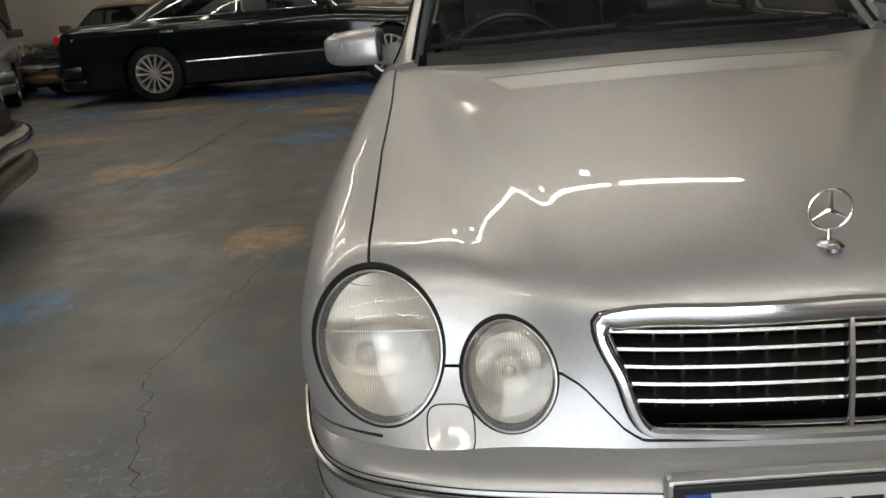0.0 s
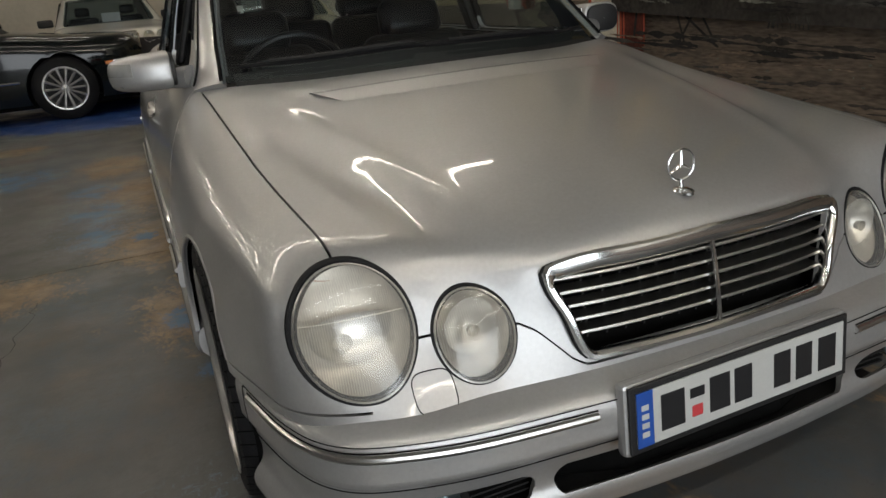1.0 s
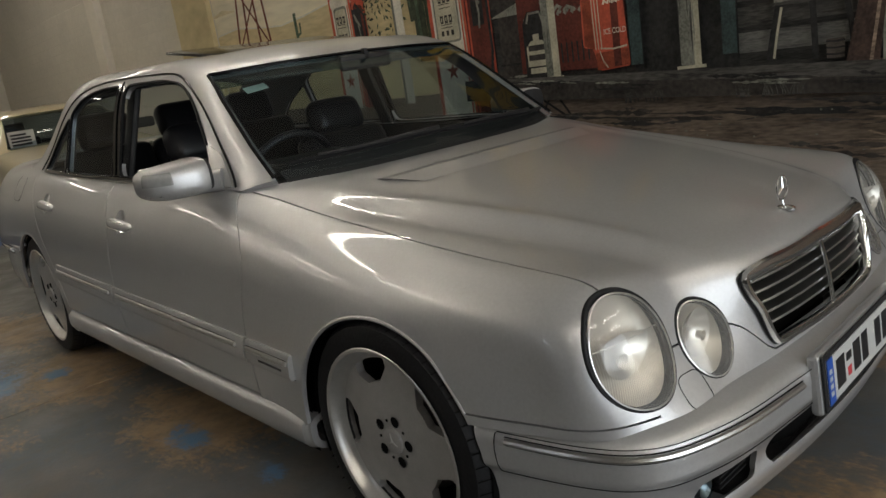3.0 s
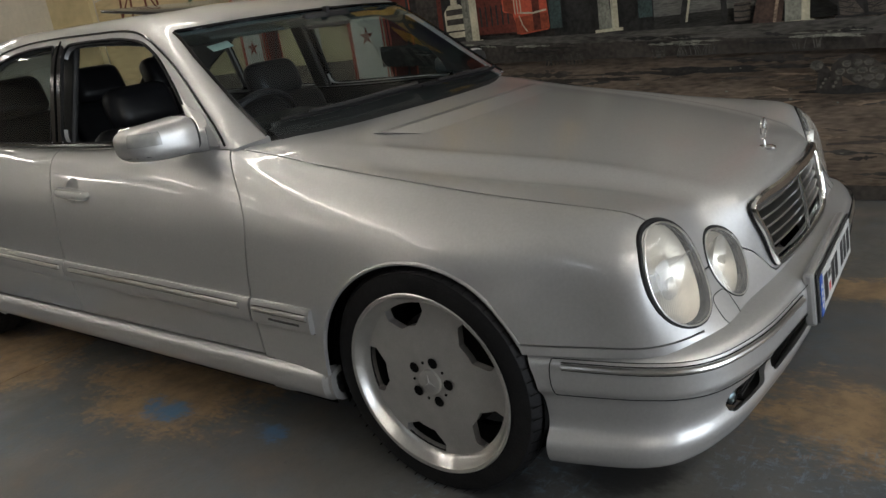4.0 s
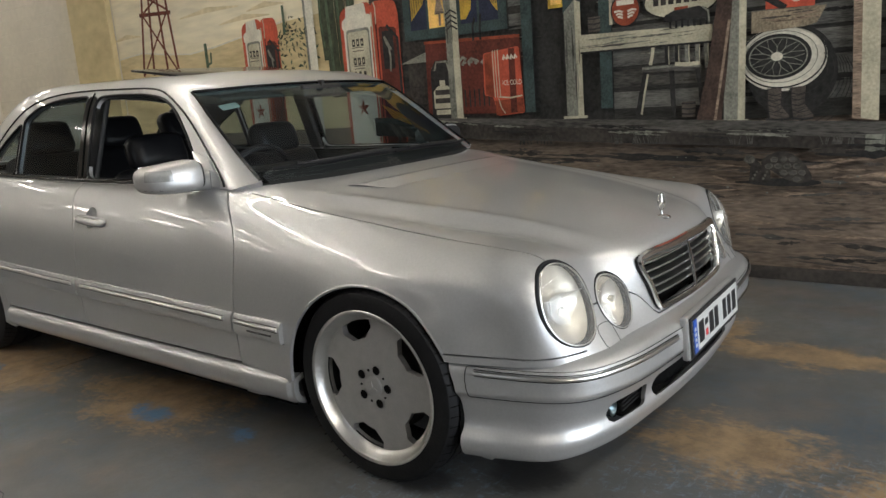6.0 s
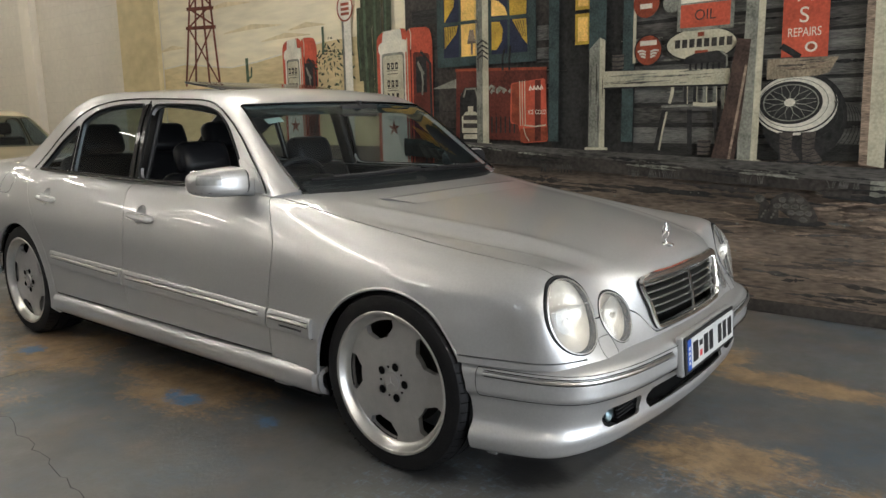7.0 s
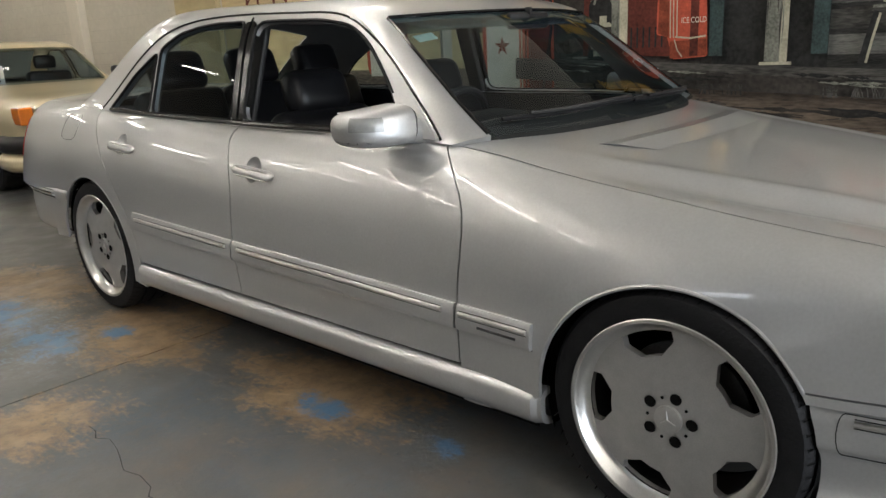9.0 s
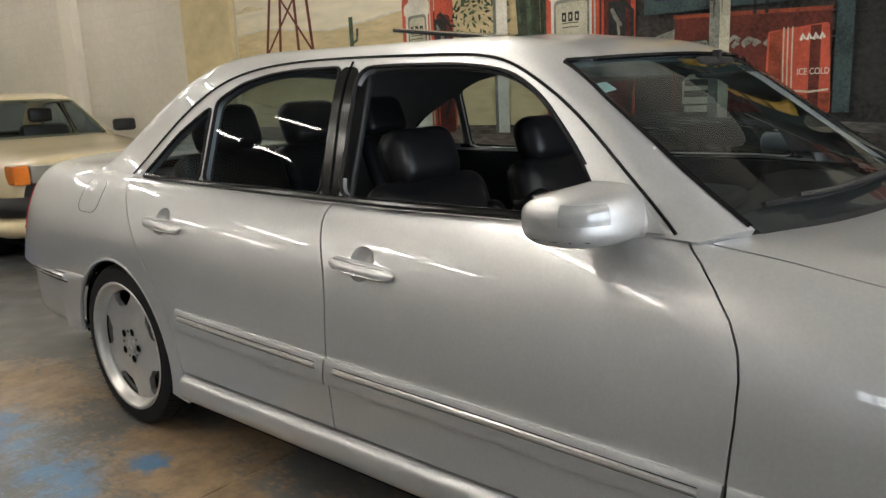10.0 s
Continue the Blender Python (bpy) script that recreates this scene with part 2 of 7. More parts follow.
def tube(P, r, n=8, closed=False):
    """A round bar along the points P; r may vary along it."""
    P = np.asarray(P, float)
    m = len(P)
    r = np.broadcast_to(np.asarray(r, float), (m,))
    T = np.gradient(P, axis=0) if not closed else np.roll(P, -1, 0) - np.roll(P, 1, 0)
    T /= np.linalg.norm(T, axis=1, keepdims=True) + 1e-12
    ref = np.array([0, 0, 1.0]) if abs(T[0][2]) < 0.9 else np.array([1.0, 0, 0])
    V, F = [], []
    for i in range(m):
        a = np.cross(T[i], ref)
        if np.linalg.norm(a) < 1e-4:
            a = np.cross(T[i], (0, 1, 0))
        a /= np.linalg.norm(a)
        b = np.cross(T[i], a)
        ref = np.cross(a, T[i])
        for k in range(n):
            w = 2 * math.pi * k / n
            V.append(P[i] + r[i] * (math.cos(w) * a + math.sin(w) * b))
    for i in range(m if closed else m - 1):
        for k in range(n):
            j = (i + 1) % m
            F.append((i * n + k, i * n + (k + 1) % n, j * n + (k + 1) % n, j * n + k))
    if not closed:
        F.append(tuple(range(n))[::-1])
        F.append(tuple(range((m - 1) * n, m * n)))
    return np.array(V), F


def ribbon(P, N, half, height, dome=0.4):
    """A raised strip along the points P with outward normals N: half its width, its height."""
    P, N = np.asarray(P, float), np.asarray(N, float)
    T = np.gradient(P, axis=0)
    B = np.cross(T, N)
    B /= np.linalg.norm(B, axis=1, keepdims=True) + 1e-12
    prof = [(-1, -0.5), (-1, 1 - dome), (-0.6, 1), (0.6, 1), (1, 1 - dome), (1, -0.5)]
    V, F = [], []
    for i in range(len(P)):
        for a, h in prof:
            V.append(P[i] + B[i] * a * half + N[i] * h * height)
    k = len(prof)
    for i in range(len(P) - 1):
        for j in range(k - 1):
            F.append((i * k + j, i * k + j + 1, (i + 1) * k + j + 1, (i + 1) * k + j))
    F.append(tuple(range(k))[::-1])
    F.append(tuple(range((len(P) - 1) * k, len(P) * k)))
    return np.array(V), F


def lathe(prof, n=48, axis="x"):
    """Turn a profile of (along, radius) round the axis."""
    V, F = [], []
    for a, r in prof:
        for k in range(n):
            w = 2 * math.pi * k / n
            c, s = r * math.cos(w), r * math.sin(w)
            V.append((a, c, s) if axis == "x" else (c, s, a))
    m = len(prof)
    for i in range(m - 1):
        for k in range(n):
            F.append((i * n + k, (i + 1) * n + k, (i + 1) * n + (k + 1) % n, i * n + (k + 1) % n))
    return np.array(V), F


def join(*parts):
    V, F, o = [], [], 0
    for v, f in parts:
        V.append(np.asarray(v, float))
        F += [tuple(i + o for i in g) for g in f]
        o += len(v)
    return np.concatenate(V), F


def flip(VF):
    return VF[0], [f[::-1] for f in VF[1]]


def mirror_x(VF):
    V, F = VF
    V = np.array(V, float)
    V[:, 0] *= -1
    return V, [f[::-1] for f in F]


def place(VF, m):
    V, F = VF
    A = np.array(m)
    return np.asarray(V) @ A[:3, :3].T + A[:3, 3], F


def lerp(xs, ys):
    return lambda q: np.interp(q, xs, ys)


# ---- the silver saloon: its skin ----
# columns: centre line, ..., bonnet gap, wing crown, flank, strip level, sill; rows: nose to tail; half of the car
BODY = [
    [(0, -.742, .465), (.18, -.738, .465), (.34, -.728, .46), (.50, -.716, .455), (.655, -.695, .45), (.762, -.632, .45), (.828, -.505, .45), (.853, -.39, .45), (.866, -.31, .45)],
    [(0, -.728, .585), (.18, -.720, .585), (.34, -.695, .585), (.48, -.654, .572), (.65, -.632, .585), (.776, -.603, .585), (.829, -.475, .585), (.858, -.30, .565), (.872, -.20, .455)],
    [(0, -.700, .692), (.18, -.692, .69), (.345, -.668, .683), (.50, -.598, .687), (.67, -.578, .718), (.767, -.550, .698), (.824, -.405, .665), (.857, -.20, .585), (.875, -.08, .455)],
    [(0, -.61, .748), (.18, -.60, .745), (.36, -.57, .735), (.52, -.525, .737), (.69, -.465, .757), (.770, -.39, .740), (.829, -.235, .69), (.865, -.08, .595), (.882, .02, .455)],
    [(0, -.35, .812), (.18, -.34, .810), (.37, -.32, .797), (.53, -.28, .788), (.694, -.20, .783), (.778, -.12, .762), (.842, -.02, .69), (.875, .08, .588), (.885, .15, .39)],
    [(0, -.02, .866), (.18, -.01, .863), (.37, 0, .852), (.54, .03, .835), (.697, .07, .819), (.784, .12, .79), (.849, .20, .70), (.878, .28, .567), (.885, .33, .29)],
    [(0, .30, .915), (.18, .31, .912), (.37, .32, .90), (.54, .34, .884), (.705, .37, .864), (.79, .40, .826), (.855, .45, .706), (.88, .50, .537), (.868, .50, .20)],
    [(0, .60, .957), (.18, .61, .955), (.37, .63, .945), (.55, .65, .936), (.715, .68, .918), (.783, .70, .878), (.85, .72, .727), (.882, .72, .507), (.866, .72, .20)],
    [(0, 1.3, 1.05), (.18, 1.3, 1.048), (.37, 1.3, 1.037), (.55, 1.3, 1.01), (.733, 1.3, .922), (.79, 1.3, .885), (.856, 1.3, .727), (.885, 1.3, .507), (.866, 1.3, .20)],
    [(0, 2.0, 1.05), (.18, 2.0, 1.048), (.37, 2.0, 1.037), (.55, 2.0, 1.0), (.733, 2.0, .928), (.79, 2.0, .89), (.858, 2.0, .737), (.885, 2.0, .507), (.866, 2.0, .20)],
    [(0, 2.5, .96), (.18, 2.5, .958), (.37, 2.5, .955), (.55, 2.5, .95), (.725, 2.5, .94), (.785, 2.5, .90), (.857, 2.5, .747), (.883, 2.5, .507), (.868, 2.5, .20)],
    [(0, 2.85, .965), (.18, 2.85, .963), (.37, 2.85, .96), (.55, 2.85, .957), (.712, 2.85, .947), (.775, 2.85, .905), (.855, 2.85, .747), (.881, 2.85, .527), (.87, 2.85, .29)],
    [(0, 3.28, .985), (.18, 3.28, .984), (.37, 3.28, .98), (.55, 3.28, .974), (.692, 3.28, .958), (.757, 3.28, .912), (.84, 3.28, .747), (.868, 3.28, .527), (.865, 3.28, .31)],
    [(0, 3.72, .985), (.18, 3.72, .984), (.37, 3.71, .98), (.55, 3.70, .97), (.665, 3.68, .95), (.733, 3.66, .90), (.812, 3.66, .747), (.845, 3.66, .527), (.845, 3.66, .30)],
    [(0, 3.90, .965), (.18, 3.895, .963), (.37, 3.88, .958), (.52, 3.86, .945), (.63, 3.84, .92), (.70, 3.82, .87), (.765, 3.82, .727), (.80, 3.84, .527), (.80, 3.84, .30)],
    [(0, 3.945, .74), (.18, 3.94, .74), (.37, 3.925, .735), (.52, 3.91, .725), (.62, 3.90, .71), (.685, 3.885, .68), (.735, 3.89, .61), (.765, 3.90, .50), (.765, 3.90, .30)],
    [(0, 3.95, .45), (.18, 3.945, .45), (.37, 3.93, .45), (.52, 3.915, .44), (.62, 3.905, .43), (.68, 3.90, .42), (.715, 3.90, .41), (.735, 3.90, .38), (.735, 3.90, .30)],
]
CABIN = [
    [(0, .475, .952), (.25, .50, .952), (.48, .565, .95), (.655, .645, .945), (.70, .69, .935), (.722, .71, .928), (.735, .73, .922)],
    [(0, .785, 1.163), (.25, .795, 1.158), (.46, .835, 1.14), (.64, .895, 1.113), (.68, .935, 1.06), (.708, .95, .99), (.735, .97, .922)],
    [(0, 1.07, 1.325), (.25, 1.075, 1.322), (.44, 1.10, 1.31), (.59, 1.145, 1.28), (.642, 1.19, 1.205), (.695, 1.22, 1.06), (.735, 1.23, .922)],
    [(0, 1.6, 1.388), (.25, 1.6, 1.384), (.44, 1.6, 1.372), (.597, 1.6, 1.327), (.652, 1.6, 1.23), (.698, 1.6, 1.075), (.737, 1.6, .925)],
    [(0, 2.1, 1.392), (.25, 2.1, 1.388), (.44, 2.1, 1.375), (.597, 2.1, 1.325), (.652, 2.1, 1.23), (.70, 2.1, 1.075), (.737, 2.1, .93)],
    [(0, 2.56, 1.367), (.25, 2.56, 1.363), (.43, 2.56, 1.348), (.588, 2.55, 1.296), (.638, 2.55, 1.20), (.685, 2.56, 1.07), (.73, 2.58, .94)],
    [(0, 2.99, 1.222), (.25, 2.975, 1.218), (.43, 2.96, 1.205), (.585, 2.93, 1.148), (.628, 2.91, 1.076), (.67, 2.90, 1.005), (.71, 2.90, .945)],
    [(0, 3.38, .995), (.25, 3.37, .99), (.45, 3.33, .982), (.61, 3.28, .968), (.65, 3.26, .963), (.675, 3.25, .958), (.692, 3.24, .952)],
]


def both_sides(rows):
    return [[(-x, y, z) for x, y, z in r[:0:-1]] + list(r) for r in rows]


def ironed(S, rounds=36):
    """Even out the sheet behind the lamps; its edges stay."""
    for _ in range(rounds):
        w = np.maximum(np.clip((S[1:-1, 1:-1, 1:2] + .50) / .18, 0, 1), np.clip((S[1:-1, 1:-1, 2:3] - .685) / .04, 0, .8)) * .5
        S[1:-1, 1:-1] += w * ((S[2:, 1:-1] + S[:-2, 1:-1] + S[1:-1, 2:] + S[1:-1, :-2]) / 4 - S[1:-1, 1:-1])
    return S


def creased(S):
    """The raised middle of the bonnet: a ridge from each grille corner to the screen, a hollow outside it."""
    x, y, z = np.abs(S[..., 0]), S[..., 1], S[..., 2]
    d = x - np.interp(y, [-.66, .55], [.372, .60])
    w = np.clip((z - .665) / .05, 0, 1) * np.interp(y, [-.62, -.48, -.2, .2, .55], [.2, .6, 1, .8, 0])
    S[..., 2] += w * (.009 * np.exp(-(d / .03) ** 2) - .017 * np.exp(-((d - .085) / .05) ** 2))
    return S


skin = outward(grid_mesh(creased(ironed(surface(both_sides(BODY), 18, 12)))))
shell = outward(grid_mesh(surface(both_sides(CABIN), 14, 12)), (0, 1.8, .9))

bonnet_gap = lerp([-.60, -.56, -.2, .07, .37, .70], [.672, .688, .693, .696, .704, .718])
bonnet_low = lerp([0, .285, .31, .34, .37, .40, .8], [.478, .478, .492, .525, .557, .574, .584])
cowl = lambda x: .466 + .232 * (np.abs(x) / .70) ** 2
door_front = lerp([.20, .50, .62, .70, .75, .80, .85, .89, .93], [.618, .612, .604, .604, .612, .634, .672, .71, .765])
door_mid = lerp([.20, .60, .68, .75, .88, .95], [1.650, 1.652, 1.658, 1.676, 1.73, 1.757])
door_rear = lerp([.25, .40, .525, .60, .68, .786, .86, .93, .97], [2.41, 2.43, 2.48, 2.54, 2.61, 2.715, 2.79, 2.865, 2.905])
ARCH_R, HUB_Z = 0.338, 0.312
HEADLAMPS = [(.681, .607, .107, .121, 1), (.477, .566, .0735, .083, 5)]


def oval(lamp, grow=0.0):
    """How far outside a lamp's oval, seen from the front."""
    cx, cz, rx, rz, tilt = lamp
    c, s = math.cos(radians(tilt)), math.sin(radians(tilt))

    def fn(V):
        x, z = np.abs(V[:, 0]) - cx, V[:, 2] - cz
        a, b = (x * c + z * s) / (rx + grow), (-x * s + z * c) / (rz + grow)
        return np.where(V[:, 1] < -.3, (np.hypot(a, b) - 1) * rx, 1.0)
    return fn


def arch(y):
    return lambda V: np.where(V[:, 2] < .8, np.hypot(V[:, 1] - y, V[:, 2] - HUB_Z) - ARCH_R, 1.0)


def side(s):
    return lambda V: s * V[:, 0]


def refined(VF, y, z, r, times=3):
    """Split the faces round a point of the flank, for a clean small cut."""
    V, F = list(map(np.array, VF[0])), VF[1]
    for _ in range(times):
        out, mids = [], {}

        def mid(i, j):
            k = (min(i, j), max(i, j))
            if k not in mids:
                mids[k] = len(V)
                V.append((V[i] + V[j]) / 2)
            return mids[k]
        for f in F:
            c = sum(V[i] for i in f) / len(f)
            if len(f) == 4 and math.hypot(c[1] - y, c[2] - z) < r and abs(c[0]) > .7:
                e = [mid(f[n], f[(n + 1) % 4]) for n in range(4)]
                V.append(c)
                m = len(V) - 1
                out += [(f[n], e[n], m, e[n - 1]) for n in range(4)]
            else:
                out.append(f)
        F = out
    return np.array(V), F


G = 0.0024
ax = lambda V: np.abs(V[:, 0])
in_grille = lambda V: np.where(V[:, 1] < -.5, np.maximum(np.maximum(V[:, 2] - .668, .50 - V[:, 2]), ax(V) - (.275 + .36 * (V[:, 2] - .49))), 1.0)

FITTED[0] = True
car = tagged(empty("silver_car"), "silver metallic four-door saloon with alloy wheels and open front window", "car")

hood = clips(skin, lambda V: bonnet_gap(V[:, 1]) - G - ax(V), lambda V: cowl(V[:, 0]) - V[:, 1], lambda V: V[:, 2] - bonnet_low(ax(V)) - G,
             oval(HEADLAMPS[0]), oval(HEADLAMPS[1]), in_grille)
link_mesh("bonnet", *thick(hood, .012), SILVER, car)
cover = clips(skin, lambda V: -V[:, 1] - .2, lambda V: np.where(ax(V) < bonnet_gap(V[:, 1]) + G, bonnet_low(ax(V)), .474) - G - V[:, 2], arch(0), oval(HEADLAMPS[0]), oval(HEADLAMPS[1]))
for s in (-1, 1):
    wing = clips(skin, side(s), lambda V: ax(V) - bonnet_gap(V[:, 1]) - G, lambda V: np.maximum(V[:, 2] - .474 - G, V[:, 1]), lambda V: door_front(V[:, 2]) - G - V[:, 1],
                 lambda V: np.where(V[:, 1] > .45, .93 - V[:, 2], 1), arch(0), oval(HEADLAMPS[0]))
    link_mesh("wing", *thick(wing, .012), SILVER, car)
    fd = clips(refined(skin, 1.54, .790, .11), side(s), lambda V: np.hypot(V[:, 1] - 1.54, V[:, 2] - .790) - .043, lambda V: V[:, 1] - door_front(V[:, 2]) - G, lambda V: door_mid(V[:, 2]) - G - V[:, 1], lambda V: V[:, 2] - .307, lambda V: ax(V) - .725)
    front_door = link_mesh("front_door", *thick(fd, .012), SILVER, car)
    rd = clips(refined(skin, 2.51, .818, .11), side(s), lambda V: np.hypot(V[:, 1] - 2.51, V[:, 2] - .818) - .043, lambda V: V[:, 1] - door_mid(V[:, 2]) - G, lambda V: door_rear(V[:, 2]) - G - V[:, 1], lambda V: V[:, 2] - .307, lambda V: ax(V) - .715, arch(2.833))
    rear_door = link_mesh("rear_door", *thick(rd, .012), SILVER, car)
    qp = clips(skin, side(s), lambda V: V[:, 1] - door_rear(V[:, 2]) - G, lambda V: np.maximum(ax(V) - .62 + .02 * (V[:, 1] - 3), 3.2 - V[:, 1]), lambda V: np.maximum(ax(V) - .69, V[:, 1] - 3.2), arch(2.833),
               lambda V: np.maximum(V[:, 2] - .54, 3.3 - V[:, 1]))
    link_mesh("rear_wing", *thick(qp, .012), SILVER, car)
    if s < 0:
        door_r, rdoor_r = front_door, rear_door
    else:
        door_l, rdoor_l = front_door, rear_door
boot = clips(skin, lambda V: .618 - .02 * (V[:, 1] - 3) - ax(V), lambda V: V[:, 1] - 3.2, lambda V: V[:, 2] - .54)
link_mesh("boot_lid", *thick(boot, .012), SILVER, car)
# dark lining close under the skin, so that the gaps read as gaps
V, F = clips(skin, arch(0), arch(2.833), lambda V: np.maximum(3.2 - V[:, 1], V[:, 2] - .535), lambda V: np.hypot(V[:, 1] - 1.54, V[:, 2] - .790) - .046, lambda V: np.hypot(V[:, 1] - 2.51, V[:, 2] - .818) - .046, lambda V: np.maximum(ax(V) - .70, np.maximum(.5 - V[:, 1], V[:, 1] - 3.2)), oval(HEADLAMPS[0], -.004), oval(HEADLAMPS[1], -.004), in_grille)
link_mesh("inner_lining", V * (.985, 1, .99) + np.c_[np.zeros(len(V)), np.where(V[:, 1] < -.4, .012, 0), np.where(V[:, 2] > .6, -.004, .003)], F, DARKGAP, car)


# bumpers: a plan line from the middle round the corner, and an upright profile
def bumper(plan, prof, n=40):
    P = curve(plan, n)
    T = np.gradient(P, axis=0)
    N = np.c_[T[:, 1], -T[:, 0]]
    N /= np.linalg.norm(N, axis=1, keepdims=True)
    if N[0, 1] * P[0, 1] < 0:
        N = -N
    prof = curve([(d, z) for d, z in prof], 44)
    S = np.array([[(*(P[i] + N[i] * d), z) for d, z in prof] for i in range(n)])
    L = S[::-1][:-1] * (-1, 1, 1)
    return np.concatenate([L, S])


FRONT_PLAN = [(0, -.812), (.2, -.806), (.4, -.790), (.55, -.772), (.66, -.742), (.735, -.706), (.783, -.655), (.813, -.59), (.834, -.50), (.850, -.40), (.860, -.33), (.867, -.27)]
FRONT_PROF = [(-.085, .470), (-.060, .464), (-.036, .456), (-.016, .446), (-.005, .432), (0, .41), (0, .375), (-.002, .353), (-.008, .346), (-.013, .339), (-.019, .31), (-.024, .272), (-.016, .242), (-.001, .224), (.004, .208), (.002, .188), (-.010, .165), (-.05, .155)]


def swept(S):
    """The lower front of the bumper leans back, its ends do not."""
    S[..., 1] += .062 * np.clip((.36 - S[..., 2]) / .17, 0, 1) * np.clip((-.40 - S[..., 1]) / .3, 0, 1)
    return S


fb = outward(grid_mesh(swept(bumper(FRONT_PLAN, FRONT_PROF, 56))), (0, 1.5, .32))


def slot(V):
    """Outside the lower air openings."""
    x, z = ax(V), V[:, 2]
    f1 = np.maximum(x - .372 + .3 * np.abs(z - .262), np.abs(z - .262) - .035)
    f2 = np.maximum(np.abs(x - .515) - .108 + .5 * np.abs(z - .262), np.abs(z - .262) - .032)
    return np.minimum(f1, f2)


fbv = clips(fb, slot, arch(0), lambda V: np.maximum(-.342 - V[:, 1], V[:, 2] - .32))
bumper_f = link_mesh("front_bumper", *thick(join(fbv, cover), .014), SILVER, car)
REAR_PLAN = [(0, 3.99), (.25, 3.985), (.48, 3.965), (.64, 3.92), (.745, 3.83), (.815, 3.69), (.853, 3.50), (.870, 3.30), (.878, 3.08)]
REAR_PROF = [(-.06, .572), (-.02, .57), (0, .553), (-.002, .52), (-.003, .43), (-.005, .37), (-.012, .335), (-.06, .32)]
rb = clips(outward(grid_mesh(bumper(REAR_PLAN, REAR_PROF)), (0, 1.5, .35)), arch(2.833))
bumper_r = link_mesh("rear_bumper", *thick(rb, .014), SILVER, car)

# side skirts
for s in (-1, 1):
    prof = [(.845, .298), (.872, .294), (.889, .278), (.893, .25), (.885, .215), (.865, .198), (.80, .19)]
    ys = np.r_[np.linspace(.335, .40, 6), np.linspace(.45, 2.36, 30), np.linspace(2.38, 2.43, 5)]
    S = np.array([[(s * (x - (.012 if (y < .36 or y > 2.42) else 0)), y, z) for x, z in curve(prof, 16)] for y in ys])
    sk = outward(grid_mesh(S), (0, 1.4, .25))
    link_mesh("side_skirt", *thick(clips(sk, arch(0), arch(2.833)), .02), SILVER, car)
    link_mesh("sill_gap", *grid_mesh(np.array([[(s * .850, y, .325), (s * .850, y, .18)] for y in np.linspace(.36, 2.42, 8)]), flip=s < 0), DARKGAP, car)

# underbody and wheel housings
part("underbody", box_bm(-.70, -.45, .20, .70, 3.55, .26, .02), DARKGAP, car)
for y in (0, 2.833):
    for s in (-1, 1):
        V, F = lathe([(.845, ARCH_R + .001), (.82, ARCH_R + .014), (.58, ARCH_R + .014), (.56, .05), (.56, 0)], 48)
        V = V * (s, 1, 1) + (0, y, HUB_Z)
        V, F = clip(V, F, lambda V: V[:, 2] - np.where(V[:, 1] > 3.0, .335, .19))
        link_mesh("wheel_housing", V, F, DARKGAP, car)
        a = np.linspace(radians(9), radians(171 if y else 152), 60)
        rim_line = np.array([(0, y + (ARCH_R + .003) * math.cos(w), HUB_Z + (ARCH_R + .003) * math.sin(w)) for w in a])
        # folded arch lip, following the flank
        Vs = skin[0][(skin[0][:, 0] * s > .5)]
        for p in rim_line:
            k = np.argmin((Vs[:, 1] - p[1]) ** 2 + (Vs[:, 2] - p[2]) ** 2)
            p[0] = Vs[k, 0]
        rim_line[:, 0] = np.convolve(np.pad(rim_line[:, 0], 3, mode="edge"), np.ones(7) / 7, "valid")
        link_mesh("arch_lip", *tube(rim_line - (s * .004, 0, 0), .006, 8), SILVER, car)

# ---- roof, pillars, glass ----
def in_poly(poly):
    """Signed: positive inside a polygon of (y, z)."""
    P = np.asarray(poly, float)

    def fn(V):
        q = V[:, 1:3]
        d = np.full(len(q), 1e9)
        inside = np.zeros(len(q), bool)
        for i in range(len(P)):
            a, b = P[i], P[(i + 1) % len(P)]
            ab = b - a
            t = np.clip(((q - a) @ ab) / (ab @ ab), 0, 1)
            d = np.minimum(d, np.linalg.norm(q - a - t[:, None] * ab, axis=1))
            c = (a[1] > q[:, 1]) != (b[1] > q[:, 1])
            xi = (b[0] - a[0]) * (q[:, 1] - a[1]) / (b[1] - a[1] + 1e-12) + a[0]
            inside ^= c & (q[:, 0] < xi)
        return np.where(inside, d, -d)
    return fn


def rounded(poly, r=.04, n=5):
    """Round the corners of a polygon."""
    P, out = [np.array(p, float) for p in poly], []
    for i, p in enumerate(P):
        a, b = P[i - 1] - p, P[(i + 1) % len(P)] - p
        k = min(r, .45 * np.linalg.norm(a), .45 * np.linalg.norm(b))
        a, b = p + a / np.linalg.norm(a) * k, p + b / np.linalg.norm(b) * k
        for t in np.linspace(0, 1, n):
            out.append((1 - t) ** 2 * a + 2 * t * (1 - t) * p + t * t * b)
    return out


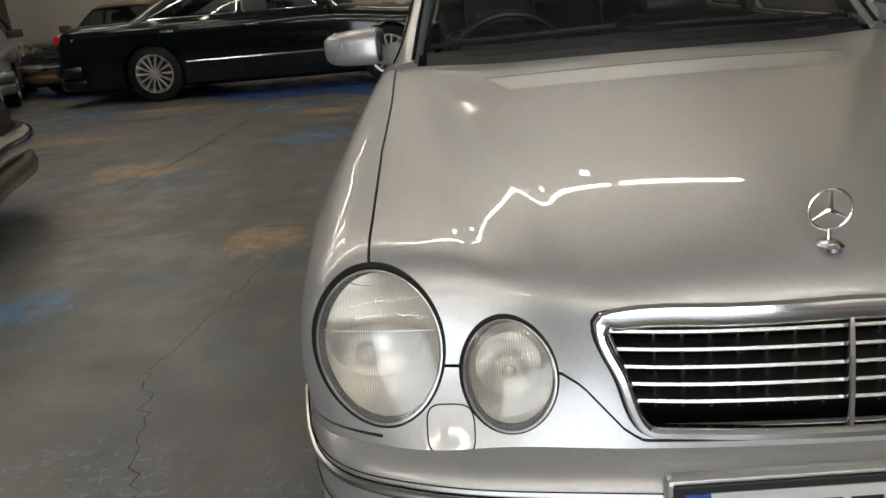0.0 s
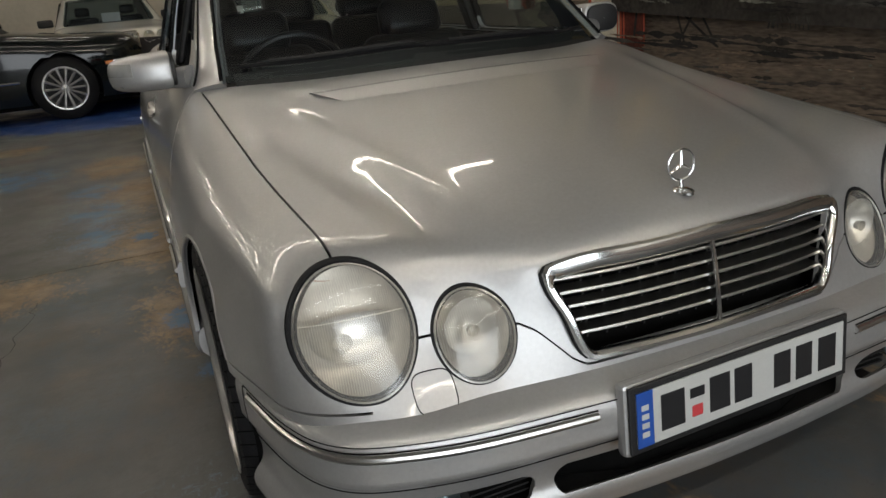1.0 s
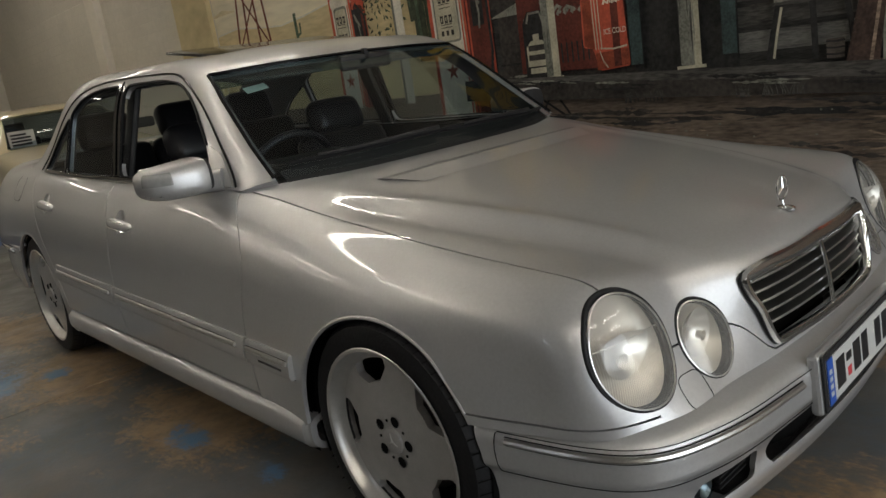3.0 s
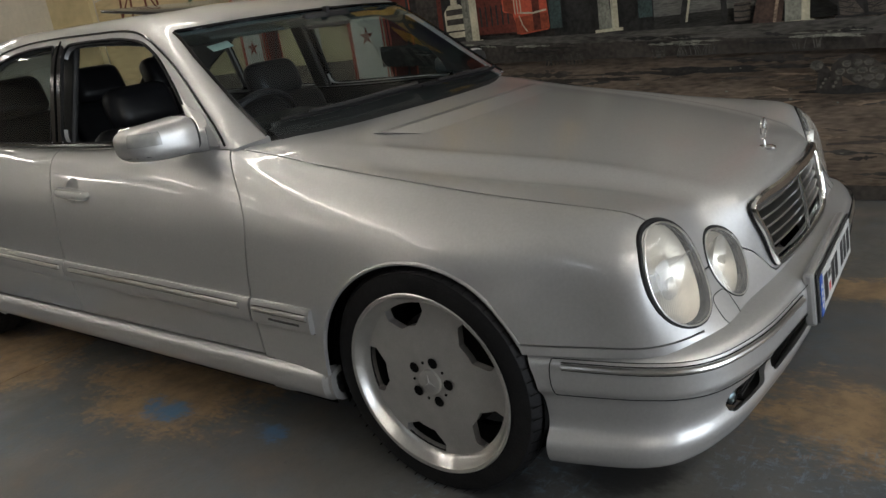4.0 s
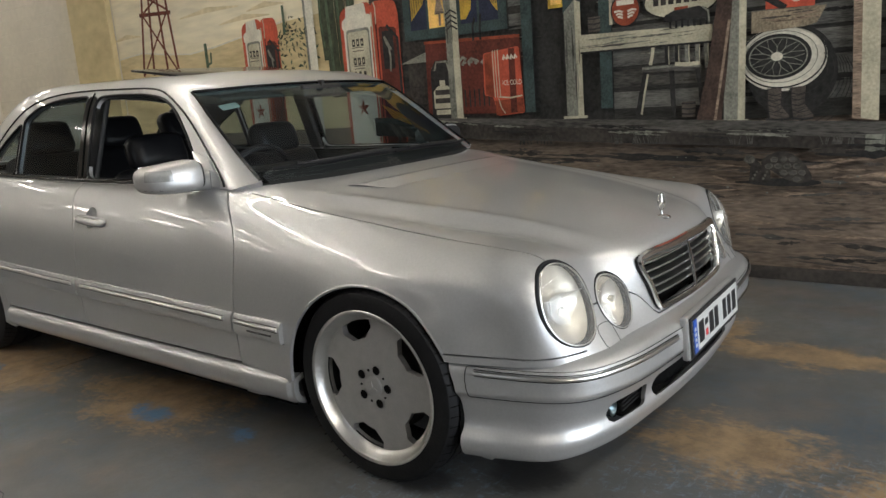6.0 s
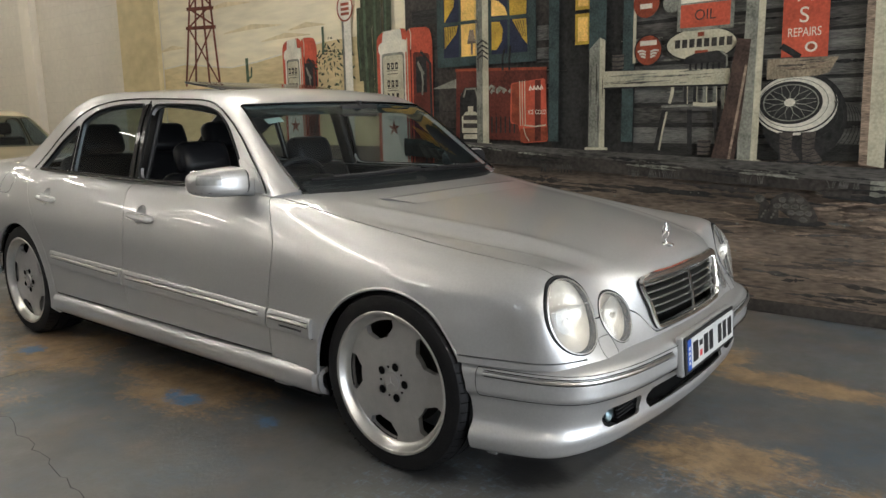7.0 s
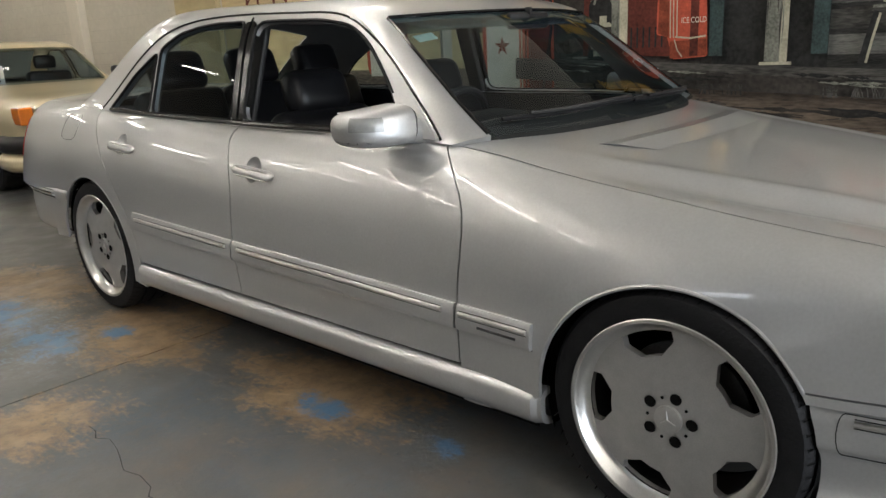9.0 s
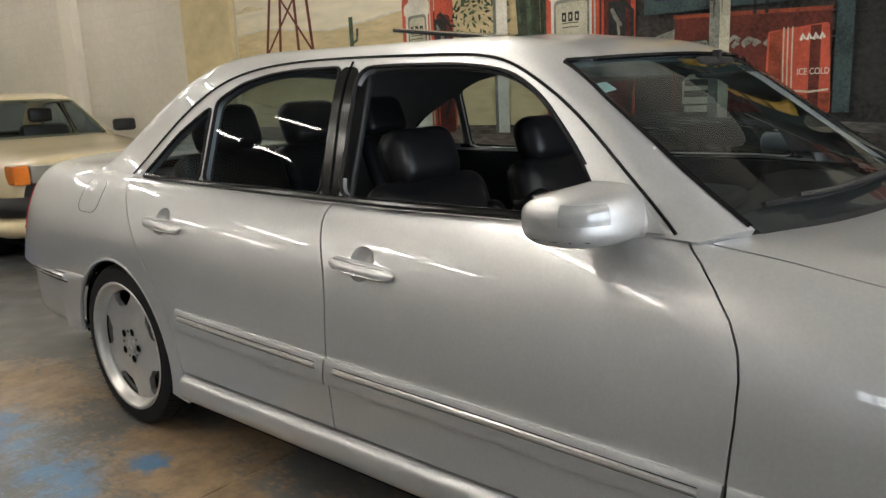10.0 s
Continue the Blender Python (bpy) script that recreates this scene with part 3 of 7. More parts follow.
WIN_F = rounded([(.952, .942), (.966, 1.012), (1.035, 1.10), (1.145, 1.213), (1.235, 1.268), (1.37, 1.293), (1.55, 1.301), (1.718, 1.300), (1.722, .942)], .05)
WIN_R = rounded([(1.80, .944), (1.795, 1.304), (1.98, 1.304), (2.12, 1.293), (2.25, 1.270), (2.345, 1.232), (2.385, 1.21), (2.392, .948)], .03)
WIN_Q = rounded([(2.418, .95), (2.412, 1.198), (2.48, 1.168), (2.62, 1.10), (2.72, 1.03), (2.815, .952)], .03)
PILLAR_B = [(1.722, .938), (1.717, 1.304), (1.793, 1.304), (1.798, .938)]
sideways = lambda V: ax(V) - .545
# in the windscreen: the lower and middle part of the shell, between the pillars
scr_half = lerp([.94, 1.05, 1.14, 1.20, 1.29, 1.34], [.660, .640, .619, .604, .570, .55])
scr_top = lambda x: 1.300 - .018 * (np.abs(x) / .58) ** 2
in_screen = lambda V: np.where(V[:, 1] < 1.25, np.minimum(scr_half(V[:, 2]) - ax(V), scr_top(V[:, 0]) - V[:, 2]), -1)
back_half = lerp([.95, 1.15, 1.33], [.56, .52, .47])
in_back = lambda V: np.where(V[:, 1] > 2.4, np.minimum(back_half(V[:, 2]) - ax(V), 1.315 - .06 * (V[:, 0] / .5) ** 2 - V[:, 2]), -1)
holes = [lambda V, p=in_poly(p): np.where(sideways(V) > 0, -p(V), 1) for p in (WIN_F, WIN_R, WIN_Q, PILLAR_B)]
in_roofhatch = lambda V: np.where(V[:, 2] > 1.33, np.minimum(.40 - ax(V), .235 - np.abs(V[:, 1] - 1.575)), -1)
cab = clips(shell, *holes, lambda V: -in_screen(V), lambda V: -in_back(V), lambda V: -in_roofhatch(V))
link_mesh("roof", *thick(cab, .022), SILVER, car)
inner = clips(shell, *holes, lambda V: -in_screen(V), lambda V: -in_back(V), lambda V: V[:, 2] - .96, lambda V: -in_roofhatch(V))
V, F = inner
V = (V - (0, 1.8, .9)) * (.965, .985, .96) + (0, 1.8, .9)
link_mesh("headlining", *flip((V, F)), HEADLINER, car)
wind = clips(shell, in_screen)
link_mesh("windscreen", wind[0] - (0, 0, .004), wind[1], SCREEN_GLASS, car, label="laminated windscreen glass").visible_shadow = False
back = clips(shell, in_back)
link_mesh("rear_window", back[0] - (0, 0, .004), back[1], SCREEN_GLASS, car).visible_shadow = False


# ---- the silver saloon: fittings ----
def local_fit(keys, vals, q, n=9):
    """Read a value off scattered points by a plane through the nearest ones."""
    out = []
    for p in np.atleast_2d(q):
        d = ((keys - p) ** 2).sum(1)
        k = np.argpartition(d, n)[:n]
        A = np.c_[keys[k] - p, np.ones(n)]
        w = 1 / (d[k] + 1e-5)
        v = np.linalg.lstsq(A * w[:, None], vals[k] * w, rcond=None)[0][-1]
        out.append(min(max(v, vals[k].min() - .004), vals[k].max() + .004))
    return np.array(out)


SK = skin[0]
nose = SK[(SK[:, 1] < -.42) & (SK[:, 0] < .02) & (SK[:, 2] < .76)]
flank = SK[(SK[:, 0] < -.70) & (SK[:, 1] > -.35)]
nose_y = lambda x, z: local_fit(nose[:, [0, 2]], nose[:, 1], np.c_[-np.abs(np.atleast_1d(x)), np.atleast_1d(z)])
flank_x = lambda y, z: -local_fit(flank[:, 1:], flank[:, 0], np.c_[np.atleast_1d(y), np.atleast_1d(z)])


def on_nose(x, z, out=0.0):
    x, z = np.broadcast_arrays(np.asarray(x, float), np.asarray(z, float))
    return np.c_[x.ravel(), nose_y(x.ravel(), z.ravel()) - out, z.ravel()]


def on_flank(y, z, s=-1, out=0.0):
    y, z = np.broadcast_arrays(np.asarray(y, float), np.asarray(z, float))
    return np.c_[s * (flank_x(y.ravel(), z.ravel()) + out), y.ravel(), z.ravel()]


LENSGREY = mat("grey_signal_lens", (.30, .30, .29), .18, 0, vary=.12, scale=60, coat=.8)
DULLAMBER = mat("smoked_amber", (.34, .13, .06), .3, 0, vary=.1, scale=40)


# head lamps
def lamp_points(lamp, s, r, a):
    cx, cz, rx, rz, tilt = lamp
    c, sn = math.cos(radians(tilt)), math.sin(radians(tilt))
    u, v = r * rx * np.cos(a), r * rz * np.sin(a)
    return s * (cx + u * c - v * sn), cz + u * sn + v * c


for s in (-1, 1):
    for n, lamp in enumerate(HEADLAMPS):
        hl = empty("headlamp")
        hl.parent = car
        hl["label"] = ("large" if n == 0 else "small") + " oval headlamp with fluted glass"
        a = np.linspace(0, 2 * math.pi, 72, endpoint=False)
        x, z = lamp_points(lamp, s, .982, a)
        edge = on_nose(x, z, -.006)
        link_mesh("rubber_seal", *tube(edge, .0074, 8, closed=True), RUBBER, hl)
        x, z = lamp_points(lamp, s, .952, a)
        edge2 = on_nose(x, z, .001)
        link_mesh("bezel", *tube(edge2, .0022, 6, closed=True), DULLCHROME, hl)
        rs = np.linspace(0, .955, 14)
        V, F, W = [], [], []
        na = 56
        for i, r in enumerate(rs):
            aa = np.linspace(0, 2 * math.pi, na, endpoint=False)
            x, z = lamp_points(lamp, s, r, aa)
            p = on_nose(x, z)
            V.append(p - (0, .003 + .020 * (1 - r * r), 0))
            W.append(p + (0, .012 + .055 * (1 - r ** 2) ** .6, 0))
        for i in range(len(rs) - 1):
            for k in range(na):
                F.append((i * na + k, i * na + (k + 1) % na, (i + 1) * na + (k + 1) % na, (i + 1) * na + k))
        cx, cz, rx, rz, tilt = lamp
        y0 = nose_y(cx, cz)[0]
        behind = (s * cx, y0 + .4, cz)
        g = link_mesh("lens", *outward((np.concatenate(V), F), behind), FLUTED, hl)
        g.visible_shadow = False
        link_mesh("bowl", *outward((np.concatenate(W), F), behind), LAMPGREY, hl)
        if n == 0:
            # lower reflector under its cut-off edge, the bulb's cap, the amber bulb above
            V, F = lathe([(.040 * (k / 9) ** 2, .004 + .062 * k / 9) for k in range(10)], 48)
            V = np.c_[V[:, 1] * 1.15, -V[:, 0] * 0.8, V[:, 2]]
            V, F = clip(V, F, lambda V: .014 - V[:, 2])
            link_mesh("dip_reflector", *outward((V + (s * (cx + .005), y0 + .047, cz + .008), F), behind), REFLECTOR, hl)
            xs_ = s * (cx + np.linspace(-.092, .088, 14))
            link_mesh("cutoff_shelf", *tube(on_nose(xs_, np.full(14, cz + .022), -.010), .0016, 6), REFLECTOR, hl)
            V, F = lathe([(0, .0), (.006, .010), (.016, .018)], 20)
            V = np.c_[V[:, 1], -V[:, 0], V[:, 2]] + (s * (cx + .022), y0 + .03, cz - .018)
            link_mesh("bulb_cap", *outward((V, F), behind), LAMPGREY, hl)
            V, F = lathe([(0, .0), (.004, .016), (.02, .022)], 16)
            V = np.c_[V[:, 1] * 2.4, -V[:, 0], V[:, 2] * .9] + (s * (cx + .002), y0 + .098, cz + .098)
            link_mesh("amber_bulb", *outward((V, F), behind), DULLAMBER, hl)
        else:
            V, F = lathe([(.032 * (k / 8) ** 2, .051 * k / 8) for k in range(9)], 40)
            V = np.c_[V[:, 1], -V[:, 0], V[:, 2] * 1.1] + (s * cx, y0 + .045, cz + .01)
            link_mesh("main_beam_reflector", *outward((V, F), behind), REFLECTOR, hl)
            V, F = lathe([(0, .0), (.005, .009), (.02, .012)], 16)
            V = np.c_[V[:, 1], -V[:, 0], V[:, 2]] + (s * cx, y0 + .02, cz + .005)
            link_mesh("bulb_cap", *outward((V, F), behind), LAMPGREY, hl)
    # washer flap outline, under and between the lamps
    b = np.linspace(0, 2 * math.pi, 40, endpoint=False)
    sq = lambda w: np.sign(w) * np.abs(w) ** .55
    loop = on_nose(s * (.572 + .037 * sq(np.cos(b))), .490 + .034 * sq(np.sin(b)), .0002)
    link_mesh("washer_flap_seam", *tube(loop, .0011, 6, closed=True), DARKGAP, car)

# grille
gr = empty("grille")
gr.parent = car
gr["label"] = "chrome radiator grille with black slatted opening"
half = lambda z: .289 + .34 * (np.asarray(z) - .493)
corner = [(0, .683), (.20, .681), (.325, .673), (.343, .664), (.345, .650), (.318, .58), (.293, .508), (.280, .494), (.26, .491), (.12, .489), (0, .488)]
cp = np.array(corner)
path = np.concatenate([cp, (cp * (-1, 1))[::-1][1:-1]])
P = curve(np.r_[path, path[:1]], 121)[:-1]
gn = nose[(np.abs(nose[:, 0]) < .37) & (nose[:, 2] > .47) & (nose[:, 2] < .70)]
quad = lambda x, z: np.c_[np.ones(len(x)), x ** 2, x ** 4, z - .58, (z - .58) ** 2]
gco = np.linalg.lstsq(quad(gn[:, 0], gn[:, 2]), gn[:, 1], rcond=None)[0]


def on_grille(x, z, out=0.0):
    """A point on the evenly curved face of the grille."""
    x, z = (v.ravel() for v in np.broadcast_arrays(np.asarray(x, float), np.asarray(z, float)))
    return np.c_[x, quad(x, z) @ gco - out, z]


edge = on_grille(P[:, 0], P[:, 1], .010)
cen = np.array([0, edge[:, 1].mean(), .585])
Nn = np.tile([0, -1.0, .25], (len(edge), 1))
Nn /= np.linalg.norm(Nn, axis=1, keepdims=True)
V, F = [], []
prof = [(-1, -.6), (-1, .2), (-.7, .9), (.1, 1), (.75, .55), (1, 0), (1, -1.6)]
for i, p in enumerate(edge):
    T = edge[(i + 1) % len(edge)] - edge[i - 1]
    T /= np.linalg.norm(T)
    B = np.cross(Nn[i], T)
    if B @ (cen - p) < 0:
        B = -B
    hw = .0095 + .008 * np.clip((p[2] - .645) / .02, 0, 1)
    for a, h in prof:
        V.append(p + B * (a * hw + .004 + .006 * np.clip((p[2] - .645) / .02, 0, 1)) + Nn[i] * h * .009)
k, m = len(prof), len(edge)
for i in range(m):
    for j in range(k - 1):
        F.append((i * k + j, i * k + j + 1, ((i + 1) % m) * k + j + 1, ((i + 1) % m) * k + j))
link_mesh("grille_frame", V, F, CHROME, gr)
link_mesh("grille_seal", *tube(edge + (0, .005, 0) + (edge - cen) * .02, .0035, 6, closed=True), RUBBER, gr)
for i in range(6):
    z = .5105 + i * .0262
    w = half(z) - .012
    xs = np.linspace(-w, w, 33)
    p = on_grille(xs, np.full(33, z), -.006)
    V, F = [], []
    for q in p:
        for dy, dz in ((0, -.0035), (-.004, 0), (-.002, .0042), (.03, .006), (.03, .003), (.006, -.004)):
            V.append(q + (0, dy, dz))
    for a in range(32):
        for j in range(6):
            F.append((a * 6 + j, a * 6 + (j + 1) % 6, (a + 1) * 6 + (j + 1) % 6, (a + 1) * 6 + j))
    if i > 0:
        link_mesh("slat", V, [f[::-1] for f in F], DULLCHROME, gr)
zz = np.linspace(.49, .668, 12)
pc = on_grille(np.zeros(12), zz, .006)
link_mesh("centre_bar", *ribbon(pc, np.tile([0, -1, .3], (12, 1)), .0045, .006), CHROME, gr)
for x in np.linspace(-.26, .26, 14):
    for i in range(5):
        z = .5235 + i * .0262
        if abs(x) < half(z) - .03 and abs(x) > .02:
            p = on_grille(x, z, -.034)[0]
            part("grille_fin", box_bm(p[0] - .002, p[1], p[2] - .012, p[0] + .002, p[1] + .02, p[2] + .012), PLASTIC, gr)
zs, xs = np.linspace(.47, .70, 6), np.linspace(-.36, .36, 15)
S = np.array([on_nose(xs, np.full(15, z), -.058) for z in zs])
link_mesh("grille_back", *grid_mesh(S), DARKGAP, gr)

# bonnet ornament
orn = empty("bonnet_ornament")
orn.parent = car
orn["label"] = "chrome ring ornament with three spokes on round base"
oc = np.array([0, -.627, .792])
a = np.linspace(0, 2 * math.pi, 40, endpoint=False)
link_mesh("ring", *tube(oc + np.c_[.031 * np.cos(a), 0 * a, .031 * np.sin(a)], .0022, 8, closed=True), CHROME, orn)
for k in range(3):
    w = radians(90 + 120 * k)
    tip = oc + (.031 * math.cos(w), 0, .031 * math.sin(w))
    link_mesh("spoke", *tube([oc, (oc + tip) / 2, tip], [.0042, .0027, .001], 6), CHROME, orn)
link_mesh("stem", *tube([(0, -.630, .738), (0, -.628, .75), (0, -.627, .762)], [.006, .004, .003], 10), CHROME, orn)
V, F = lathe([(0, .024), (.006, .024), (.010, .018), (.012, .008), (.013, 0)], 32, "z")
link_mesh("ornament_base", V * (.8, 1.1, 1) + (0, -.634, .735), [f[::-1] for f in F], CHROME, orn)

# number plate
pl = empty("number_plate")
pl.parent = car
pl["label"] = "white number plate in black holder on the front bumper"
tilt = Matrix.Translation((.006, -.812, .394)) @ Matrix.Rotation(radians(-4), 4, "X") @ Matrix.Rotation(radians(2), 4, "Z")


def plate_box(name, x0, z0, x1, z1, out, material, bevel=0.0):
    bm = box_bm(x0, -out, z0, x1, .0, z1, bevel)
    bm.transform(tilt)
    return part(name, bm, material, pl)


plate_box("plate_holder", -.272, -.068, .272, .068, .006, PLASTIC, .003)
plate_box("plate", -.258, -.055, .258, .055, .0085, WHITEP, .001)
plate_box("blue_band", -.258, -.055, -.222, .055, .0092, INKBLUE)
for z in (-.036, -.018, 0, .018):
    plate_box("band_bar", -.248, z, -.232, z + .011, .0097, WHITEP)
for x0, w in ((-.205, .055), (-.092, .05), (-.032, .045), (.068, .045), (.126, .045), (.187, .05)):
    plate_box("character_bar", x0, -.037, x0 + w, .037, .0093, INKBLACK, .0015)
plate_box("emblem_bar", -.138, .008, -.104, .028, .0093, INKBLACK)
plate_box("emblem_bar", -.136, -.034, -.106, -.006, .0093, INKRED, .004)
bm = box_bm(-.279, .001, -.076, .279, .03, .073, .010)
bm.transform(tilt)
part("plate_plinth", bm, SILVER, pl)

for s in (-1, 1):
    part("jacking_tab", box_bm(s * .765, -.40, .128, s * .79, -.36, .165, .006), SILVER, bumper_f)

# raised step across the bonnet before the screen: a plain slope, dropping again behind
u = np.linspace(-1, 1, 41)
near = skin[0][(skin[0][:, 2] > .7) & (skin[0][:, 1] > 0) & (skin[0][:, 1] < .75)]
rows = []
for half_w, back, lift in ((.40, 0, .0006), (.455, .085, .010), (.455, .085, .010), (.46, .135, .0006)):
    sx = u * half_w
    sy = .205 + .36 * sx ** 2 + back
    rows.append(np.c_[sx, sy, local_fit(near[:, :2], near[:, 2], np.c_[sx, sy]) + lift])
ends = [(np.array([rows[0][j], rows[1][j], rows[3][j]]) - (0, 0, .0003), [f]) for j, f in ((0, (0, 1, 2)), (-1, (0, 2, 1)))]
link_mesh("bonnet_step", *join(grid_mesh(np.array(rows[:2])), grid_mesh(np.array(rows[2:])), *ends), SILVER, car)

# bumper mouldings, fog lamps and lower openings
BP = curve(FRONT_PLAN[:-1], 121)
BT = np.gradient(BP, axis=0)
BN = np.c_[BT[:, 1], -BT[:, 0]]
BN /= np.linalg.norm(BN, axis=1, keepdims=True)


def on_bumper(t, z, out=0.0, s=-1):
    """A point on the front bumper: t from the middle (0) to the wheel (1)."""
    t = np.atleast_1d(t)
    i = np.clip(t, 0, 1) * 120
    p = np.array([np.interp(i, np.arange(121), BP[:, k]) for k in (0, 1)]).T
    n = np.array([np.interp(i, np.arange(121), BN[:, k]) for k in (0, 1)]).T
    q = p + n * out
    return np.c_[s * q[:, 0], q[:, 1], np.broadcast_to(z, len(t))], np.c_[s * n[:, 0], n[:, 1], 0 * n[:, 0]]


for s in (-1, 1):
    tt = np.linspace(.27, .94, 70)
    zc = np.interp(tt, [.27, .94], [.412, .424])
    p, n = on_bumper(tt, zc, .001, s)
    link_mesh("bumper_moulding", *tube(p, .0075, 8), DULLCHROME, bumper_f)
    p, n = on_bumper(tt, zc + .011, .0005, s)
    link_mesh("moulding_groove", *tube(p, .0014, 6), DARKGAP, bumper_f)
    p, n = on_bumper(tt, zc - .009, .0005, s)
    link_mesh("moulding_groove", *tube(p, .0014, 6), DARKGAP, bumper_f)
    up = np.linspace(.235, .955, 60)
    w = np.linspace(math.pi / 2, -math.pi / 2, 9)
    loop_t = np.r_[up, .955 + .012 * np.cos(w[1:-1]), up[::-1], .235 - .02 * np.cos(w[1:-1])]
    lo = np.interp(up, [.235, .955], [.352, .349])
    hi = np.interp(up, [.235, .955], [.436, .445])
    loop_z = np.r_[hi, .397 + .048 * np.sin(w[1:-1]), lo[::-1], .394 - .042 * np.sin(w[1:-1])]
    p, n = on_bumper(loop_t, loop_z, .0003, s)
    # the bumper moulding panel's own dark seam
    link_mesh("moulding_seam_shade", *tube(p, .0011, 6, closed=True), DARKGAP, bumper_f)
    V, F = lathe([(0, 0), (.004, .018), (.0, .026), (-.02, .027)], 28)
    V = np.c_[V[:, 1], -V[:, 0], V[:, 2]] + (s * .572, -.700, .262)
    link_mesh("fog_lamp", V, F, SIDE_GLASS, bumper_f)
    V, F = lathe([(0, 0), (.01, .02), (.02, .026)], 28)
    V = np.c_[V[:, 1], -V[:, 0], V[:, 2]] + (s * .572, -.675, .262)
    link_mesh("fog_reflector", V, F, DULLCHROME, bumper_f)
    for k in range(5):
        z = .236 + k * .0125
        part("intake_bar", box_bm(s * .41, -.705, z, s * .53, -.695, z + .004), PLASTIC, bumper_f)
V = np.array([(x, y + .06 + .08 * (abs(x) > .5), z) for z in (.215, .35) for x, y in [(-.72, -.60), (-.55, -.72), (-.2, -.78), (.2, -.78), (.55, -.72), (.72, -.60)]])
link_mesh("intake_back", V, [(i, i + 1, i + 7, i + 6) for i in range(5)], DARKGAP, bumper_f, smooth=False)
part("intake_floor", box_bm(-.50, -.725, .206, .50, -.5, .213), PLASTIC, bumper_f)

# flank mouldings, handles, belt trims
for s, fd, rd in ((-1, door_r, rdoor_r), (1, door_l, rdoor_l)):
    for nm, y0, y1, owner in (("strip_wing", .357, .606, car), ("strip_door", .616, 1.648, fd), ("strip_rear", 1.654, 2.395, rd)):
        yy = np.linspace(y0, y1, 26)
        zz = .4545 + (yy - .35) * .022
        N3 = np.tile([s, 0, .08], (26, 1))
        link_mesh("side_moulding", *(ribbon(on_flank(yy, zz, s, .001), N3, .038, .015) if s < 0 else mirror_x(ribbon(on_flank(yy, zz, -1, .001), N3 * (-1, 1, 1), .038, .015))), SILVER, owner)
        link_mesh("moulding_line", *tube(on_flank(yy[1:-1], zz[1:-1] + .013, s, .0148), .0085, 8), DULLCHROME, owner)
        link_mesh("moulding_groove", *tube(on_flank(yy[1:-1], zz[1:-1] + .0035, s, .0155), .0014, 6), DARKGAP, owner)
        link_mesh("moulding_groove", *tube(on_flank(yy[1:-1], zz[1:-1] + .0225, s, .0150), .0010, 6), DARKGAP, owner)
        # dark line put under the moulding in place of its shadow
        link_mesh("moulding_seam_shade", *tube(on_flank(yy, zz - .0395, s, .0008), .0017, 6), DARKGAP, owner)
    yy = np.linspace(.40, .53, 6)
    link_mesh("badge_bar", *tube(on_flank(yy, .4525 + (yy - .35) * .022 - .011, s, .0155), .0045, 6), PLASTIC, car)
    for yc, zc, owner in ((1.54, .790, fd), (2.51, .818, rd)):
        x0 = flank_x(yc, zc)[0]
        sl = (flank_x(yc, zc + .03)[0] - flank_x(yc, zc - .03)[0]) / .06
        V, F = lathe([(.001, .0445), (-.002, .042), (-.007, .036), (-.012, .024), (-.014, 0)], 40)
        V[:, 0] += sl * V[:, 2]
        V = V * (s, 1, 1) + (s * x0, yc, zc)
        link_mesh("handle_bowl", V, F if s < 0 else [f[::-1] for f in F], SILVER, owner)
        # a flat grip bar with rounded ends, lifted over the bowl
        yy = np.linspace(yc - .122, yc + .112, 30)
        q = np.abs((yy - yc + .005) / .117)
        zz = zc - .010 + (yy - yc) * .06
        hh = .0165 * np.sqrt(np.clip(1 - q ** 8, .05, 1))
        S = []
        for a, z, h, e in zip(yy, zz, hh, .010 + .012 * (1 - q ** 4)):
            xs_ = flank_x(a, z)[0]
            ring = [(-1, .0), (-1, .45), (-.8, .8), (-.4, .97), (0, 1), (.4, .97), (.8, .8), (1, .45), (1, 0), (0, -.1), (-1, 0)]
            S.append([(s * (xs_ + .001 + e * d + sl * u * h), a, z + u * h) for u, d in ring])
        link_mesh("door_handle", *outward(grid_mesh(np.array(S)), (s * (x0 - .05), yc, zc)), SILVER, owner)
        hp = np.array([r[2] for r in S])[3:-3]
        link_mesh("handle_line", *tube(hp + (s * .001, 0, 0), .0022, 6), CHROME, owner)
        hp = np.array([r[6] for r in S])[3:-3]
        link_mesh("handle_line", *tube(hp + (s * .001, 0, 0), .0018, 6), CHROME, owner)
    yy = np.linspace(.93, 2.80, 50)
    zz = np.interp(yy, [.9, 1.6, 2.1, 2.6, 2.85], [.934, .936, .939, .946, .951])
    xx = np.interp(yy, [.9, 1.3, 2.0, 2.5, 2.85], [.737, .738, .738, .73, .712])
    link_mesh("belt_trim", *tube(np.c_[s * xx, yy, zz], .0105, 8), BLACKGLOSS, car)
    link_mesh("belt_line", *tube(np.c_[s * (xx + .006), yy, zz - .011], .0022, 6), CHROME, car)

